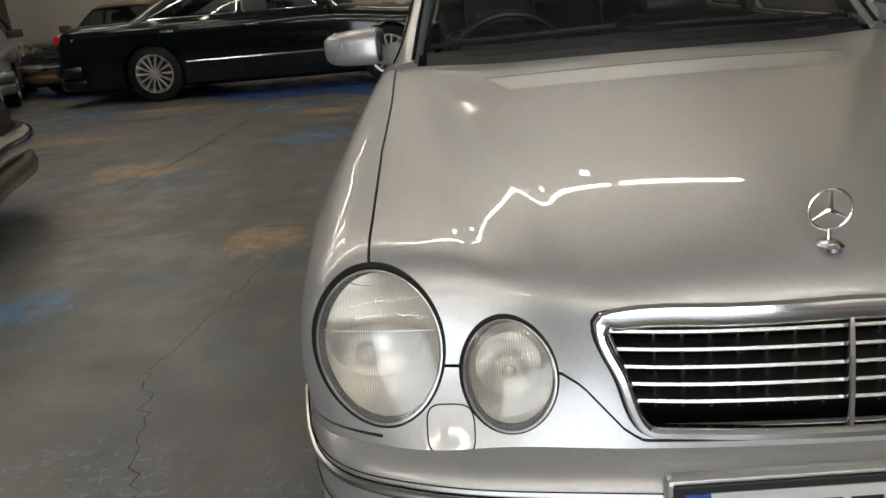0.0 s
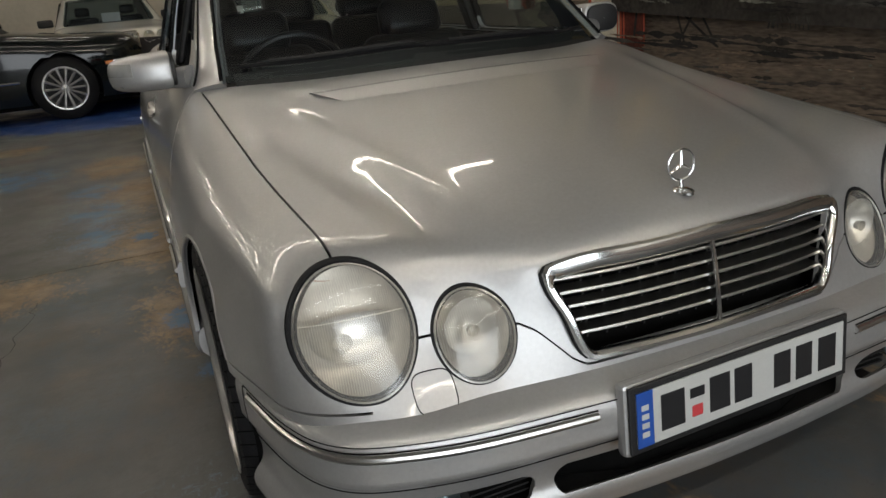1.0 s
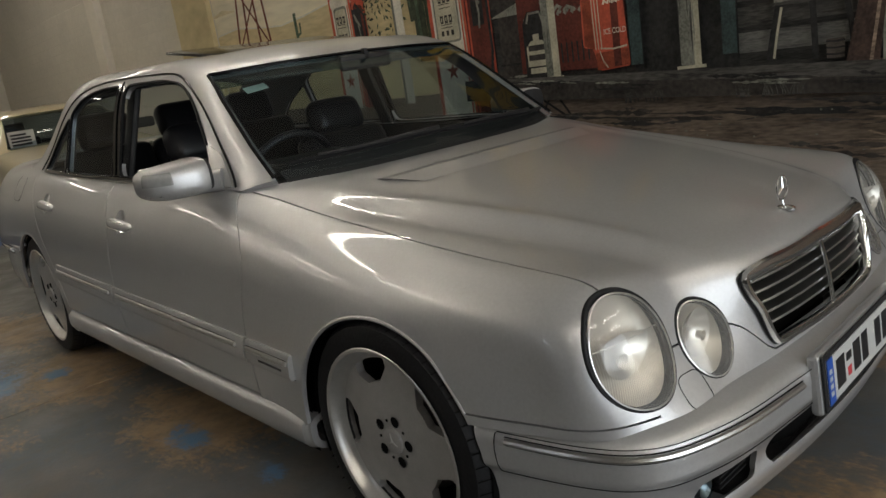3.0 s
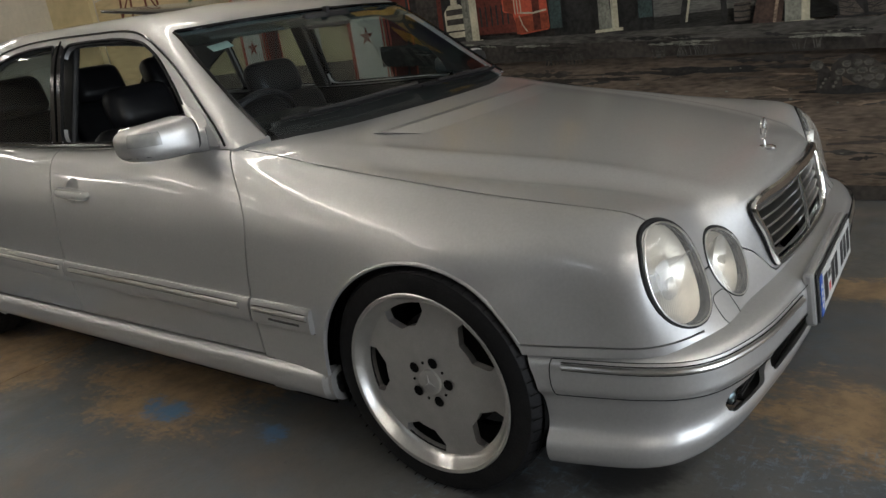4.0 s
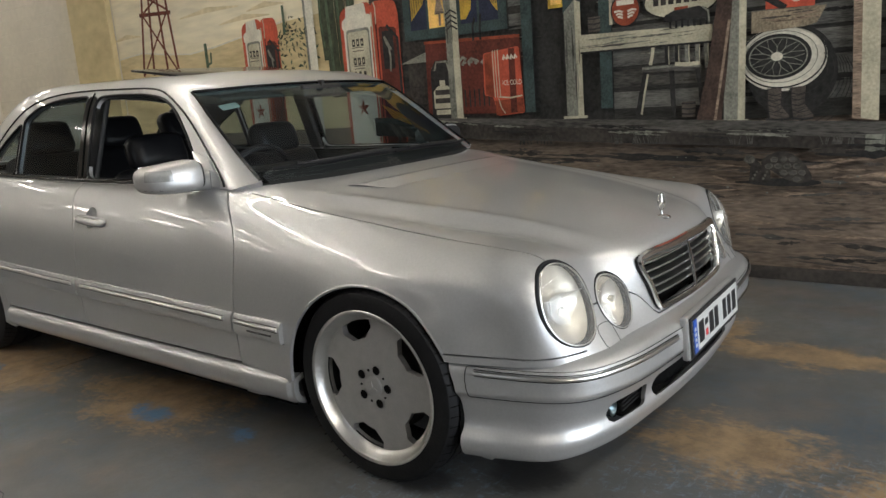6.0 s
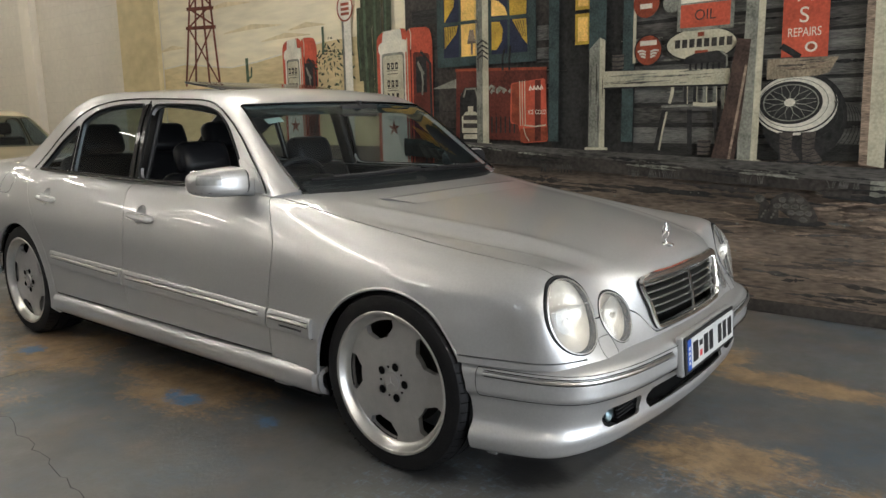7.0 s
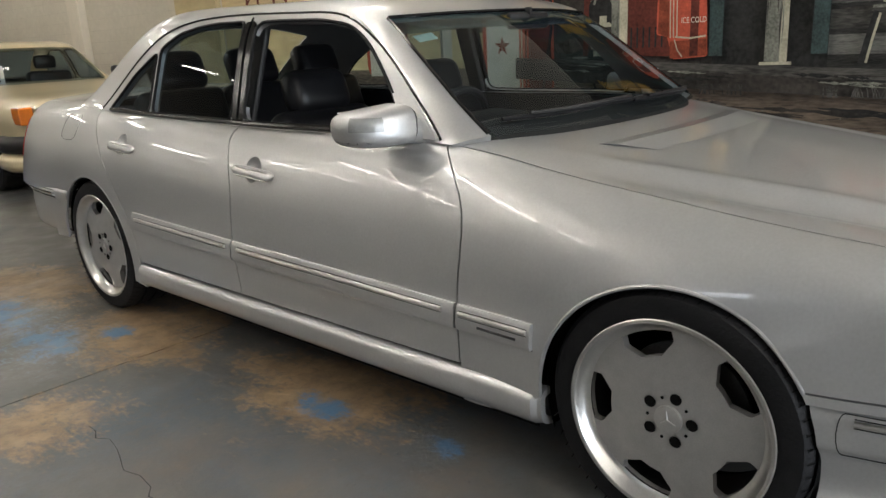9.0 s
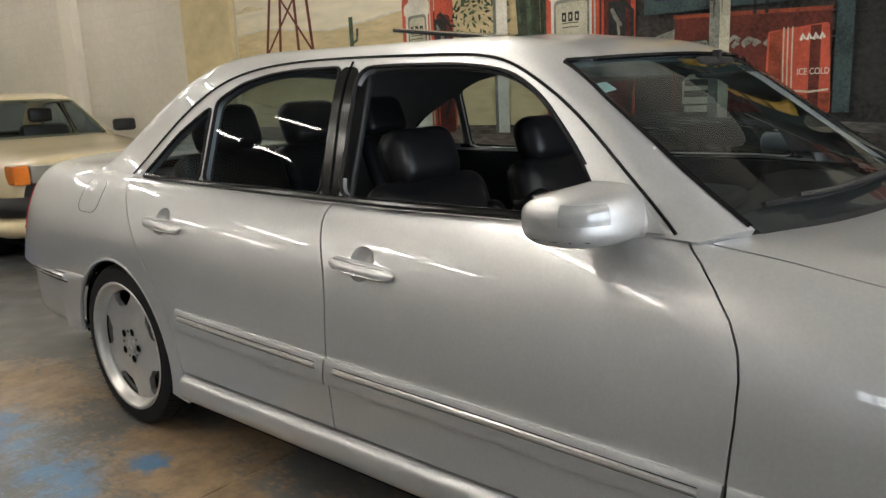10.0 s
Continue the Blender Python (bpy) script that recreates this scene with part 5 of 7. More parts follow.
    bs = lambda V: np.where(V[:, 1] > yd - .02, np.minimum(np.interp(V[:, 2], [belt, H], [.74 * w, tw * .80]) - np.abs(V[:, 0]), np.minimum(H - .08 - V[:, 2], V[:, 2] - belt - .02)), -1)
    link_mesh("roof", *thick(clips(sh, *hole, lambda V: -ws(V), lambda V: -bs(V), lambda V: V[:, 2] - belt + .045), .02), paint, c)
    for nm, f in (("windscreen", ws), ("rear_window", bs)):
        V, F = clips(sh, f)
        link_mesh(nm, V - (0, 0, .006), F, SIDE_GLASS, c).visible_shadow = False
    for s in (-1, 1):
        half_sh = clips(sh, side(s), sd)
        for p in (f1, f2):
            V, F = clips(half_sh, in_poly(p))
            link_mesh("side_window", V - (s * .008, 0, 0), F, SIDE_GLASS, c).visible_shadow = False
            xe = local_fit(half_sh[0][:, 1:], half_sh[0][:, 0], np.array(p))
            link_mesh("window_trim", *tube(np.c_[xe, p], .009, 6, closed=True), trim or BLACKGLOSS, c)
        for q in (ya + .16, mid, ye - .42):
            zz = np.linspace(.30, belt - .01, 10)
            xs = local_fit(body[0][body[0][:, 0] > .3][:, 1:], body[0][body[0][:, 0] > .3][:, 0], np.c_[np.full(10, q), zz])
            link_mesh("door_seam", *tube(np.c_[s * (xs + .0005), np.full(10, q), zz], .003, 5), DARKGAP, c)
        for q in (mid - .16, ye - .60):
            part("door_handle", box_bm(s * (w * .995), q - .09, belt - .16, s * (w + .018), q + .09, belt - .13, .008), trim or BLACKGLOSS, c)
        yy = np.linspace(r_wheel * 1.25, wb - r_wheel * 1.25, 16)
        link_mesh("side_moulding", *tube(np.c_[s * (w + .004) * np.ones(16), yy, np.full(16, .50)], .014, 6), trim or BLACKGLOSS, c)
        # door mirror
        bm = box_bm(s * (w * .93), ya + .12, belt + .02, s * (w + .17), ya + .20, belt + .14, .03, 3)
        part("door_mirror", bm, PLASTIC if trim is None else paint, c, "", True)
        for y in (0, wb):
            V, F = lathe([(w * .99, r_wheel * 1.125), (w - .24, r_wheel * 1.13), (w - .25, 0)], 32)
            V = V * (s, 1, 1) + (0, y, r_wheel)
            link_mesh("wheel_housing", *clip(V, F, lambda V: V[:, 2] - .2), DARKGAP, c)
            car_wheel(c, s * (w - .13), y, r_wheel, .215, spokes, ALLOY, s)
        # front lamps
        fx, fz = w * .70, hood_z - .15
        if lamps == "round":
            for dx in (0, -.19):
                V, F = lathe([(0, 0), (.012, .05), (.0, .085), (-.03, .09)], 28)
                link_mesh("headlamp", np.c_[V[:, 1], -V[:, 0], V[:, 2]] + (s * (fx + dx), y0 + .005, fz), F, CLEAR, c)
                V, F = lathe([(0, 0), (.03, .085)], 28)
                link_mesh("lamp_bowl", np.c_[V[:, 1], -V[:, 0], V[:, 2]] + (s * (fx + dx), y0 + .03, fz), F, REFLECTOR, c)
        else:
            part("headlamp", box_bm(s * (fx - .20), y0 - .035, fz - .075, s * (fx + .06), y0 + .06, fz + .075, .015), CLEAR, c)
            part("lamp_bowl", box_bm(s * (fx - .19), y0 - .015, fz - .068, s * (fx + .055), y0 + .06, fz + .068, .01), REFLECTOR, c)
            part("indicator", box_bm(s * (fx + .065), y0 - .03, fz - .075, s * (w * .92), y0 + .16, fz + .075, .015), AMBER, c)
        part("tail_lamp", box_bm(s * (w * .55), y1 - .10, belt - .22, s * (w * .93), y1 + .004, belt - .08, .02), REDLENS, c)
    # grille, bumpers, plates
    part("grille_frame", box_bm(-grille_w / 2, y0 - .03, hood_z - .25, grille_w / 2, y0 + .05, hood_z - .05, .015), CHROME, c)
    for k in range(8):
        z = hood_z - .235 + k * .021
        part("grille_slat", box_bm(-grille_w / 2 + .02, y0 - .036, z, grille_w / 2 - .02, y0 - .028, z + .012), DARKGAP, c)
    bmat = bumper_mat or PLASTIC
    for nm, yy, sg in (("front_bumper", y0, -1), ("rear_bumper", y1, 1)):
        P = curve([(-w * .99, yy - sg * .34, .47), (-w * .97, yy - sg * .08, .47), (-w * .75, yy + sg * .06, .47), (0, yy + sg * .10, .47), (w * .75, yy + sg * .06, .47), (w * .97, yy - sg * .08, .47), (w * .99, yy - sg * .34, .47)], 40)
        V, F = tube(P, .07, 10)
        V[:, 2] = .47 + (V[:, 2] - .47) * 1.1
        link_mesh(nm, V, F, bmat, c)
        P2 = P * (.97, 1, 1) - (0, sg * .03, .16)
        V, F = tube(P2, .085, 10)
        link_mesh("apron", V, F, paint, c)
    for s in (-1, 1):
        link_mesh("wiper", *tube([(s * .05 - .3, ya - .02, belt + .005), (s * .05, ya - .045, belt + .012), (s * .05 + .3, ya + .0, belt + .01)], .007, 5), PLASTIC, c)
    for s in (-1, 1):
        part("seat", box_bm(s * .36 - .24, yb + .25, .3, s * .36 + .24, yb + .42, belt + .12, .06), LEATHER, c, "", True)
        part("headrest", box_bm(s * .36 - .12, yb + .34, belt + .14, s * .36 + .12, yb + .43, belt + .29, .04), LEATHER, c, "", True)
    part("rear_seat", box_bm(-w * .75, yd - .05, .3, w * .75, yd + .15, belt + .06, .06), LEATHER, c, "", True)
    part("dashboard", box_bm(-w * .8, ya + .02, belt - .25, w * .8, ya + .35, belt - .005, .03), PLASTIC, c)
    return c


CREAM = mat("cream_paint", (.66, .56, .36), .3, 0, vary=.05, scale=6, coat=.8)
DARKGREEN = mat("black_green_paint", (.004, .007, .008), .08, 0, vary=.15, scale=8, coat=.3, spec=.35)
GOLD = mat("bronze_paint", (.18, .12, .07), .3, .5, vary=.08, scale=8, coat=.8)
GREYBLUE = mat("grey_blue_paint", (.26, .28, .30), .3, .6, vary=.06, scale=8, coat=.8)
MAROON = mat("aged_brown_paint", (.10, .07, .055), .35, .2, vary=.15, scale=6, coat=.6)

cream = saloon("cream_saloon", "cream saloon with amber indicators and black bumper", pose(.87, 7.10, 0, 0, 0, -1), CREAM, 4.45, 1.66, 1.38, .80, 2.66, .86, .93, .30, 10, "box", None, None, .50)
part("windscreen_sign", box_bm(-.62, .60, .955, -.36, .61, 1.13), WHITEP, cream, "white card with dark lettering bars behind the windscreen")
for z in (.975, 1.01, 1.045, 1.08):
    part("sign_bar", box_bm(-.60, .594, z, -.40 - .04 * (z > 1.05), .598, z + .02), INKBLACK, cream)
PLAINWHITE = mat("white_car_paint", (.66, .65, .61), .3, 0, vary=.04, scale=6, coat=.8)
white = saloon("white_wagon", "white car with a card in the windscreen beside the cream saloon", pose(-.93, 11.6, 0, 0, 0, 3), PLAINWHITE, 4.6, 1.78, 1.55, .85, 2.7, .98, 1.05, .32, 10, "round", PLAINWHITE, None, .55)
part("windscreen_sign", box_bm(-.10, .66, 1.08, .18, .67, 1.22), WHITEP, white, "white card behind the windscreen")
limo = saloon("black_limousine", "glossy black-green limousine with multi-spoke alloy wheels", pose(-1.62, 9.55, 0, 0, 0, 91), DARKGREEN, 5.45, 1.95, 1.52, .95, 3.2, .98, 1.05, .375, 14, "round", DARKGREEN, CHROME, .5, (.28, .40, .64, .82))
for s in (-1, 1):
    part("marker_lamp", box_bm(s * .93, -.62, .60, s * .955, -.50, .64, .006), AMBER, limo)
    part("rear_marker_lamp", box_bm(s * .94, 3.95, .62, s * .965, 4.10, .66, .006), REDLENS, limo)
saloon("bronze_saloon", "dark bronze saloon parked behind the limousine", pose(-6.9, 11.2, 0, 0, 0, -8), GOLD, 4.6, 1.76, 1.42, .85, 2.7, .88, .95, .31, 8, "round", CHROME, CHROME, .6)
grey = saloon("grey_hatchback", "grey-blue car parked at the far side", pose(-8.2, 9.3, 0, 0, 0, 25), GREYBLUE, 4.4, 1.75, 1.45, .82, 2.6, .9, .96, .31, 8, "box", GREYBLUE, None, .5)
old = saloon("brown_classic_saloon", "old brown saloon with chrome bumper", pose(-4.05, 2.10, 0, 0, 0, 108), MAROON, 4.6, 1.76, 1.44, .86, 2.75, .88, .95, .32, 8, "round", CHROME, CHROME, .45)


# ---- the room ----
WALL_X, WEST, SOUTH, NORTH, CEIL = 2.084, -10.5, -6.5, 15.0, 4.3


def floor_mat():
    """Grey floor paint, worn to brown and with blue remains; each patch has its own ragged edge."""
    m = bpy.data.materials.new("worn_floor_paint")
    m.use_nodes = True
    nt = m.node_tree
    N, lk = nt.nodes, nt.links.new
    b = N["Principled BSDF"]
    geo = N.new("ShaderNodeNewGeometry")

    def noise_at(scale, detail=6, rough=.6, stretch=None):
        n = N.new("ShaderNodeTexNoise")
        n.inputs["Scale"].default_value, n.inputs["Detail"].default_value, n.inputs["Roughness"].default_value = scale, detail, rough
        if stretch:
            mp = N.new("ShaderNodeMapping")
            mp.inputs["Scale"].default_value = stretch
            lk(geo.outputs["Position"], mp.inputs["Vector"])
            lk(mp.outputs[0], n.inputs["Vector"])
        else:
            lk(geo.outputs["Position"], n.inputs["Vector"])
        return n.outputs["Fac"]

    def math_node(op, a, c=None, d=None):
        n = N.new("ShaderNodeMath")
        n.operation = op
        for i, v in enumerate((a, c, d)):
            if v is None:
                continue
            if isinstance(v, (int, float)):
                n.inputs[i].default_value = v
            else:
                lk(v, n.inputs[i])
        return n.outputs[0]

    def ramp(v, lo, hi, a=0.0, c=1.0):
        n = N.new("ShaderNodeMapRange")
        n.interpolation_type = "SMOOTHSTEP"
        lk(v, n.inputs[0])
        for i, q in enumerate((lo, hi, a, c)):
            n.inputs[i + 1].default_value = q
        return n.outputs[0]

    def patches(spots):
        """Nearness to any of the worn spots (x, y, rx, ry)."""
        best = None
        for x, y, rx, ry in spots:
            mp = N.new("ShaderNodeMapping")
            mp.vector_type = "TEXTURE"
            mp.inputs["Location"].default_value, mp.inputs["Scale"].default_value = (x, y, 0), (rx, ry, 1)
            lk(geo.outputs["Position"], mp.inputs["Vector"])
            ln = N.new("ShaderNodeVectorMath")
            ln.operation = "LENGTH"
            lk(mp.outputs[0], ln.inputs[0])
            f = ramp(ln.outputs["Value"], 1.0, 0.0)
            best = f if best is None else math_node("MAXIMUM", best, f)
        return best

    def mix(fac, a, c):
        n = N.new("ShaderNodeMix")
        n.data_type = "RGBA"
        lk(fac, n.inputs[0])
        for i, v in ((6, a), (7, c)):
            if isinstance(v, tuple):
                n.inputs[i].default_value = (*v, 1)
            else:
                lk(v, n.inputs[i])
        return n.outputs[2]

    grey = mix(ramp(noise_at(1.1), .35, .65), (.088, .089, .088), (.140, .136, .128))
    grey = mix(math_node("MULTIPLY", ramp(noise_at(.8, 7, .65, (1, .6, 1)), .48, .66), .55), grey, (.060, .105, .150))
    grey = mix(math_node("MULTIPLY", ramp(noise_at(.9, 7, .65, (.9, .7, 1.3)), .53, .68), .6), grey, (.165, .118, .078))
    grey = mix(ramp(noise_at(24, 5), .42, .72), grey, (.118, .115, .110))
    rag = math_node("MULTIPLY", math_node("ADD", math_node("SUBTRACT", noise_at(4.5, 9, .72, (1.5, .8, 1)), .5), math_node("MULTIPLY", math_node("SUBTRACT", noise_at(38, 4, .6, (1.4, .7, 1)), .5), .55)), 2.0)
    brown = ramp(math_node("ADD", patches([(.80, -.85, .30, .75), (1.0, -.5, .4, .25), (-.12, -.85, .42, .62), (-.25, -1.35, .4, .4), (-.82, 1.3, .52, .9), (-.92, 2.4, .66, .9), (-.98, 3.6, .72, 1.0), (-1.15, 4.8, .6, .9), (-2.1, 6.4, .8, .5), (-3.1, 3.9, .9, .6), (-4.4, 7.6, 1.6, .5), (-1.6, 1.9, .5, .5), (-4.5, 5.6, 1.4, .4)]), rag), .34, .84)
    blue = ramp(math_node("ADD", patches([(-1.24, 3.25, .36, .6), (-1.24, 2.65, .32, .42), (-1.02, 2.5, .16, .22), (-.90, 1.2, .14, .26), (-.85, .7, .10, .18), (-1.28, 3.9, .35, .5), (-.52, -1.0, .12, .14), (-2.4, 1.2, .4, .5), (-1.9, 4.8, .8, .8), (-5.4, 7.7, 1.6, .6), (-2.7, 6.9, .9, .5), (-3.6, 2.6, .7, .7)]), rag), .36, .86)
    flecks = math_node("MULTIPLY", ramp(math_node("ADD", patches([(-.9, -.2, .5, .5), (-.45, -.85, .35, .5), (-.3, -1.3, .5, .5), (-1.6, -.3, .7, .8), (-1.3, 3.0, .5, 1.2), (-.6, -2.0, .8, .8)]), math_node("MULTIPLY", rag, .35)), .15, .55), ramp(math_node("MAXIMUM", noise_at(30, 8, .78, (.5, 1.4, 1)), noise_at(30, 8, .78, (1.4, .55, 1))), .535, .62))
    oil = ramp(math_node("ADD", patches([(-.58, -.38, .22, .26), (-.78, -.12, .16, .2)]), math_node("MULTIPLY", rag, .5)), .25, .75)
    strip = ramp(math_node("ADD", patches([(1.2, 8.5, 2.6, 2.2), (-1.0, 8.7, 2.3, 2.3), (-2.8, 9.4, 2.4, 2.4), (-4.6, 10.4, 2.4, 2.4), (-6.4, 11.5, 2.4, 2.4), (-8.4, 12.8, 2.4, 2.4)]), math_node("MULTIPLY", rag, .2)), .22, .36)
    col = mix(brown, grey, mix(ramp(noise_at(9, 8, .7), .3, .68), (.37, .255, .145), (.19, .135, .085)))
    col = mix(math_node("MULTIPLY", blue, ramp(noise_at(7, 6), .36, .58)), col, (.09, .185, .32))
    col = mix(math_node("MULTIPLY", flecks, .5), col, (.19, .27, .34))
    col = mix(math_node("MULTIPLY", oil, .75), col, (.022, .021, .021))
    col = mix(strip, col, (.022, .065, .24))
    pits = ramp(noise_at(70, 3), .62, .75)
    col = mix(math_node("MULTIPLY", pits, .5), col, (.05, .048, .045))
    lk(col, b.inputs["Base Color"])
    lk(ramp(noise_at(3, 6), .3, .7, .30, .58), b.inputs["Roughness"])
    bp = N.new("ShaderNodeBump")
    bp.inputs["Strength"].default_value, bp.inputs["Distance"].default_value = .25, .004
    lk(noise_at(55, 5), bp.inputs["Height"])
    lk(bp.outputs[0], b.inputs["Normal"])
    return m


def wall_mat(name, color, streak=.06, bump=.3):
    return mat(name, color, .75, 0, vary=streak, scale=1.6, bump=bump, bump_scale=18)


FLOORM = floor_mat()
WHITEWALL = wall_mat("painted_brick_white", (.62, .57, .48), .07)
GREYWALL = wall_mat("dusty_grey_render", (.11, .105, .095), .1)
CEILM = wall_mat("white_ceiling_lining", (.55, .53, .49), .08)
JOINT = mat("dark_joint", (.03, .03, .03), .9, 0, vary=.2, scale=10)

floor = tagged(part("floor", box_bm(WEST, SOUTH, -.25, WALL_X + .3, NORTH, -.012), JOINT), "grey painted concrete floor, worn brown with blue paint remains", "floor", kind="structure")
xs = [WEST, -6.2, -2.9, WALL_X + .3]
ys = [SOUTH, -2.6, 2.14, 6.9, 11.4, NORTH]
for i in range(len(xs) - 1):
    for j in range(len(ys) - 1):
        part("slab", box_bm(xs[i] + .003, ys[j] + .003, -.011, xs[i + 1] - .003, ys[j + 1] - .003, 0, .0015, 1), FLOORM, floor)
# a few hairline cracks
rnd = random.Random(4)
for p, q in (((-1.45, 1.75), (-1.62, .55)), ((-1.62, .55), (-1.35, -.2)), ((-3.2, 3.0), (-2.4, 4.1))):
    pts = [Vector((p[0] + (q[0] - p[0]) * t + rnd.uniform(-.02, .02), p[1] + (q[1] - p[1]) * t + rnd.uniform(-.02, .02), .0006)) for t in np.linspace(0, 1, 22)]
    d = Vector((q[1] - p[1], p[0] - q[0], 0)).normalized()
    V, F = [], []
    for k, a in enumerate(pts):
        w = rnd.uniform(.0008, .0022)
        V += [a + d * w, a - d * w]
        if k:
            F.append((2 * k - 2, 2 * k - 1, 2 * k + 1, 2 * k))
    link_mesh("floor_crack", V, F, JOINT, floor, smooth=False)

tagged(part("wall_east", box_bm(WALL_X, SOUTH, -.1, WALL_X + .25, NORTH, CEIL), WHITEWALL), "long wall, white painted brick beside the mural", "wall", kind="structure")
tagged(part("wall_north", box_bm(WEST, NORTH, -.1, WALL_X + .25, NORTH + .25, CEIL), WHITEWALL), "pale painted brick end wall", "wall", kind="structure")
tagged(part("ceiling", box_bm(WEST, SOUTH, CEIL, WALL_X + .3, NORTH, CEIL + .2), CEILM), "white lined workshop ceiling", "ceiling", kind="structure")
# south wall with a wide open roller door, west wall with a paned window
DX0, DX1, DZ0, DZ1 = -3.2, 1.6, .0, 2.9
for nm, a in (("wall_south", (WEST, SOUTH - .25, -.1, DX0, SOUTH, CEIL)), ("wall_south_side", (DX1, SOUTH - .25, -.1, WALL_X + .25, SOUTH, CEIL)), ("wall_south_head", (DX0, SOUTH - .25, DZ1, DX1, SOUTH, CEIL))):
    tagged(part(nm, box_bm(*a), GREYWALL), "grey rendered end wall round the open roller door", "wall", kind="structure")
win = tagged(empty("door_1"), "open steel roller door rolled up under its drum", "roller door", kind="structure")
for x in (DX0, DX1):
    part("guide_rail", box_bm(x - .05, SOUTH - .12, DZ0, x + .05, SOUTH - .02, DZ1, .006), GREYWALL, win)
V, F = lathe([(DX0, 0), (DX0, .21), (DX1, .21), (DX1, 0)], 32)
link_mesh("door_drum", V + (0, SOUTH + .24, DZ1 + .24), F, GREYWALL, win)
WY0, WY1, WZ0, WZ1 = .45, 1.65, 2.85, 3.75
for nm, a in (("wall_west", (WEST - .25, SOUTH, -.1, WEST, WY0, CEIL)), ("wall_west_side", (WEST - .25, WY1, -.1, WEST, NORTH, CEIL)), ("wall_west_head", (WEST - .25, WY0, WZ1, WEST, WY1, CEIL)), ("wall_west_sill", (WEST - .25, WY0, -.1, WEST, WY1, WZ0))):
    tagged(part(nm, box_bm(*a), GREYWALL), "grey rendered side wall round a window", "wall", kind="structure")
win = tagged(empty("window_1"), "steel-framed window with twelve panes", "window", kind="structure")
for k in range(5):
    y = WY0 + (WY1 - WY0) * k / 4
    part("window_frame", box_bm(WEST - .16, y - .03, WZ0, WEST - .10, y + .03, WZ1, .005), GREYWALL, win)
for k in range(4):
    z = WZ0 + (WZ1 - WZ0) * k / 3
    part("window_frame", box_bm(WEST - .158, WY0, z - .03, WEST - .102, WY1, z + .03, .005), GREYWALL, win)

# brick courses of the white wall beside the mural
BRICKJ = mat("mortar_line", (.585, .538, .452), .9, 0, vary=.1, scale=12)
courses = []
for k in range(30):
    z = .12 + k * .135
    for y0, y1 in ((6.98, 9.10), (9.46, 14.9)):
        courses.append(box_bm(WALL_X - .003, y0, z, WALL_X + .001, y1, z + .008))
bm = bmesh.new()
for q in courses:
    me = bpy.data.meshes.new("t")
    q.to_mesh(me)
    q.free()
    bm.from_mesh(me)
    bpy.data.meshes.remove(me)
tagged(part("mortar_courses", bm, BRICKJ), "faint mortar lines between painted bricks", "wall", kind="stuff")
tagged(part("pilaster", box_bm(WALL_X - .10, 9.12, 0, WALL_X, 9.44, CEIL - .01, .008), wall_mat("cream_pilaster", (.70, .64, .54), .05)), "cream painted pilaster on the white wall", "pilaster", kind="structure")

# fluorescent battens in rows across the hall, under the ceiling
def batten():
    b = empty("tube_light")
    tagged(b, "white fluorescent batten hung under the ceiling", "ceiling light", "fluorescent battens")
    part("batten_body", box_bm(-.62, -.05, .03, .62, .05, .09, .012), mat("white_enamel", (.7, .7, .68), .4, 0, vary=.05, scale=10), b)
    for dy in (-.030, .030):
        V, F = lathe([(-.60, 0), (-.60, .019), (.60, .019), (.60, 0)], 12)
        link_mesh("tube", V + (0, dy, .012), F, glow_mat("fluorescent_glow", (1.0, .945, .85), TUBE_LIGHT), b)
    for x in (-.5, .5):
        link_mesh("hanger", *tube([(x, 0, .09), (x, 0, .60)], .005, 6), PLASTIC, b)
    return b


first = batten()
spots = [(x, 3.0) for x in (-5.7, -4.4, -3.1, -1.8, -.5, .8)]
# rows before the nose and at the far end: unseen, added to brighten them
spots += [(x, y) for y in (-5.6, -3.3) for x in (-4.9, -3.2, -1.6, .0, 1.4)]
spots += [(-4.9, 6.2), (-6.6, 6.2)] + [(x, y) for y in (8.4, 11.0) for x in (-6.9, -5.2, -1.6, .6)]
for n, (x, y) in enumerate(spots):
    m = pose(x, y, CEIL - .60)
    if n == 0:
        first.matrix_basis = m
    else:
        copy_thing(first, m)
# one round bulb on a cord beside the row
pend = tagged(empty("pendant_bulb", pose(-.05, 3.42, CEIL - .62)), "bare white globe bulb hanging on a black cord", "ceiling light")
link_mesh("cord", *tube([(0, 0, .07), (0, 0, .3), (0, 0, .62)], .004, 6), PLASTIC, pend)
link_mesh("bulb", *lathe([(.055 * math.cos(a), .055 * math.sin(a)) for a in np.linspace(math.pi, 0, 12)], 20, "z"), glow_mat("bulb_glow", (1, .98, .95), TUBE_LIGHT), pend)
link_mesh("lamp_holder", *tube([(0, 0, .045), (0, 0, .075)], .018, 10), PLASTIC, pend)
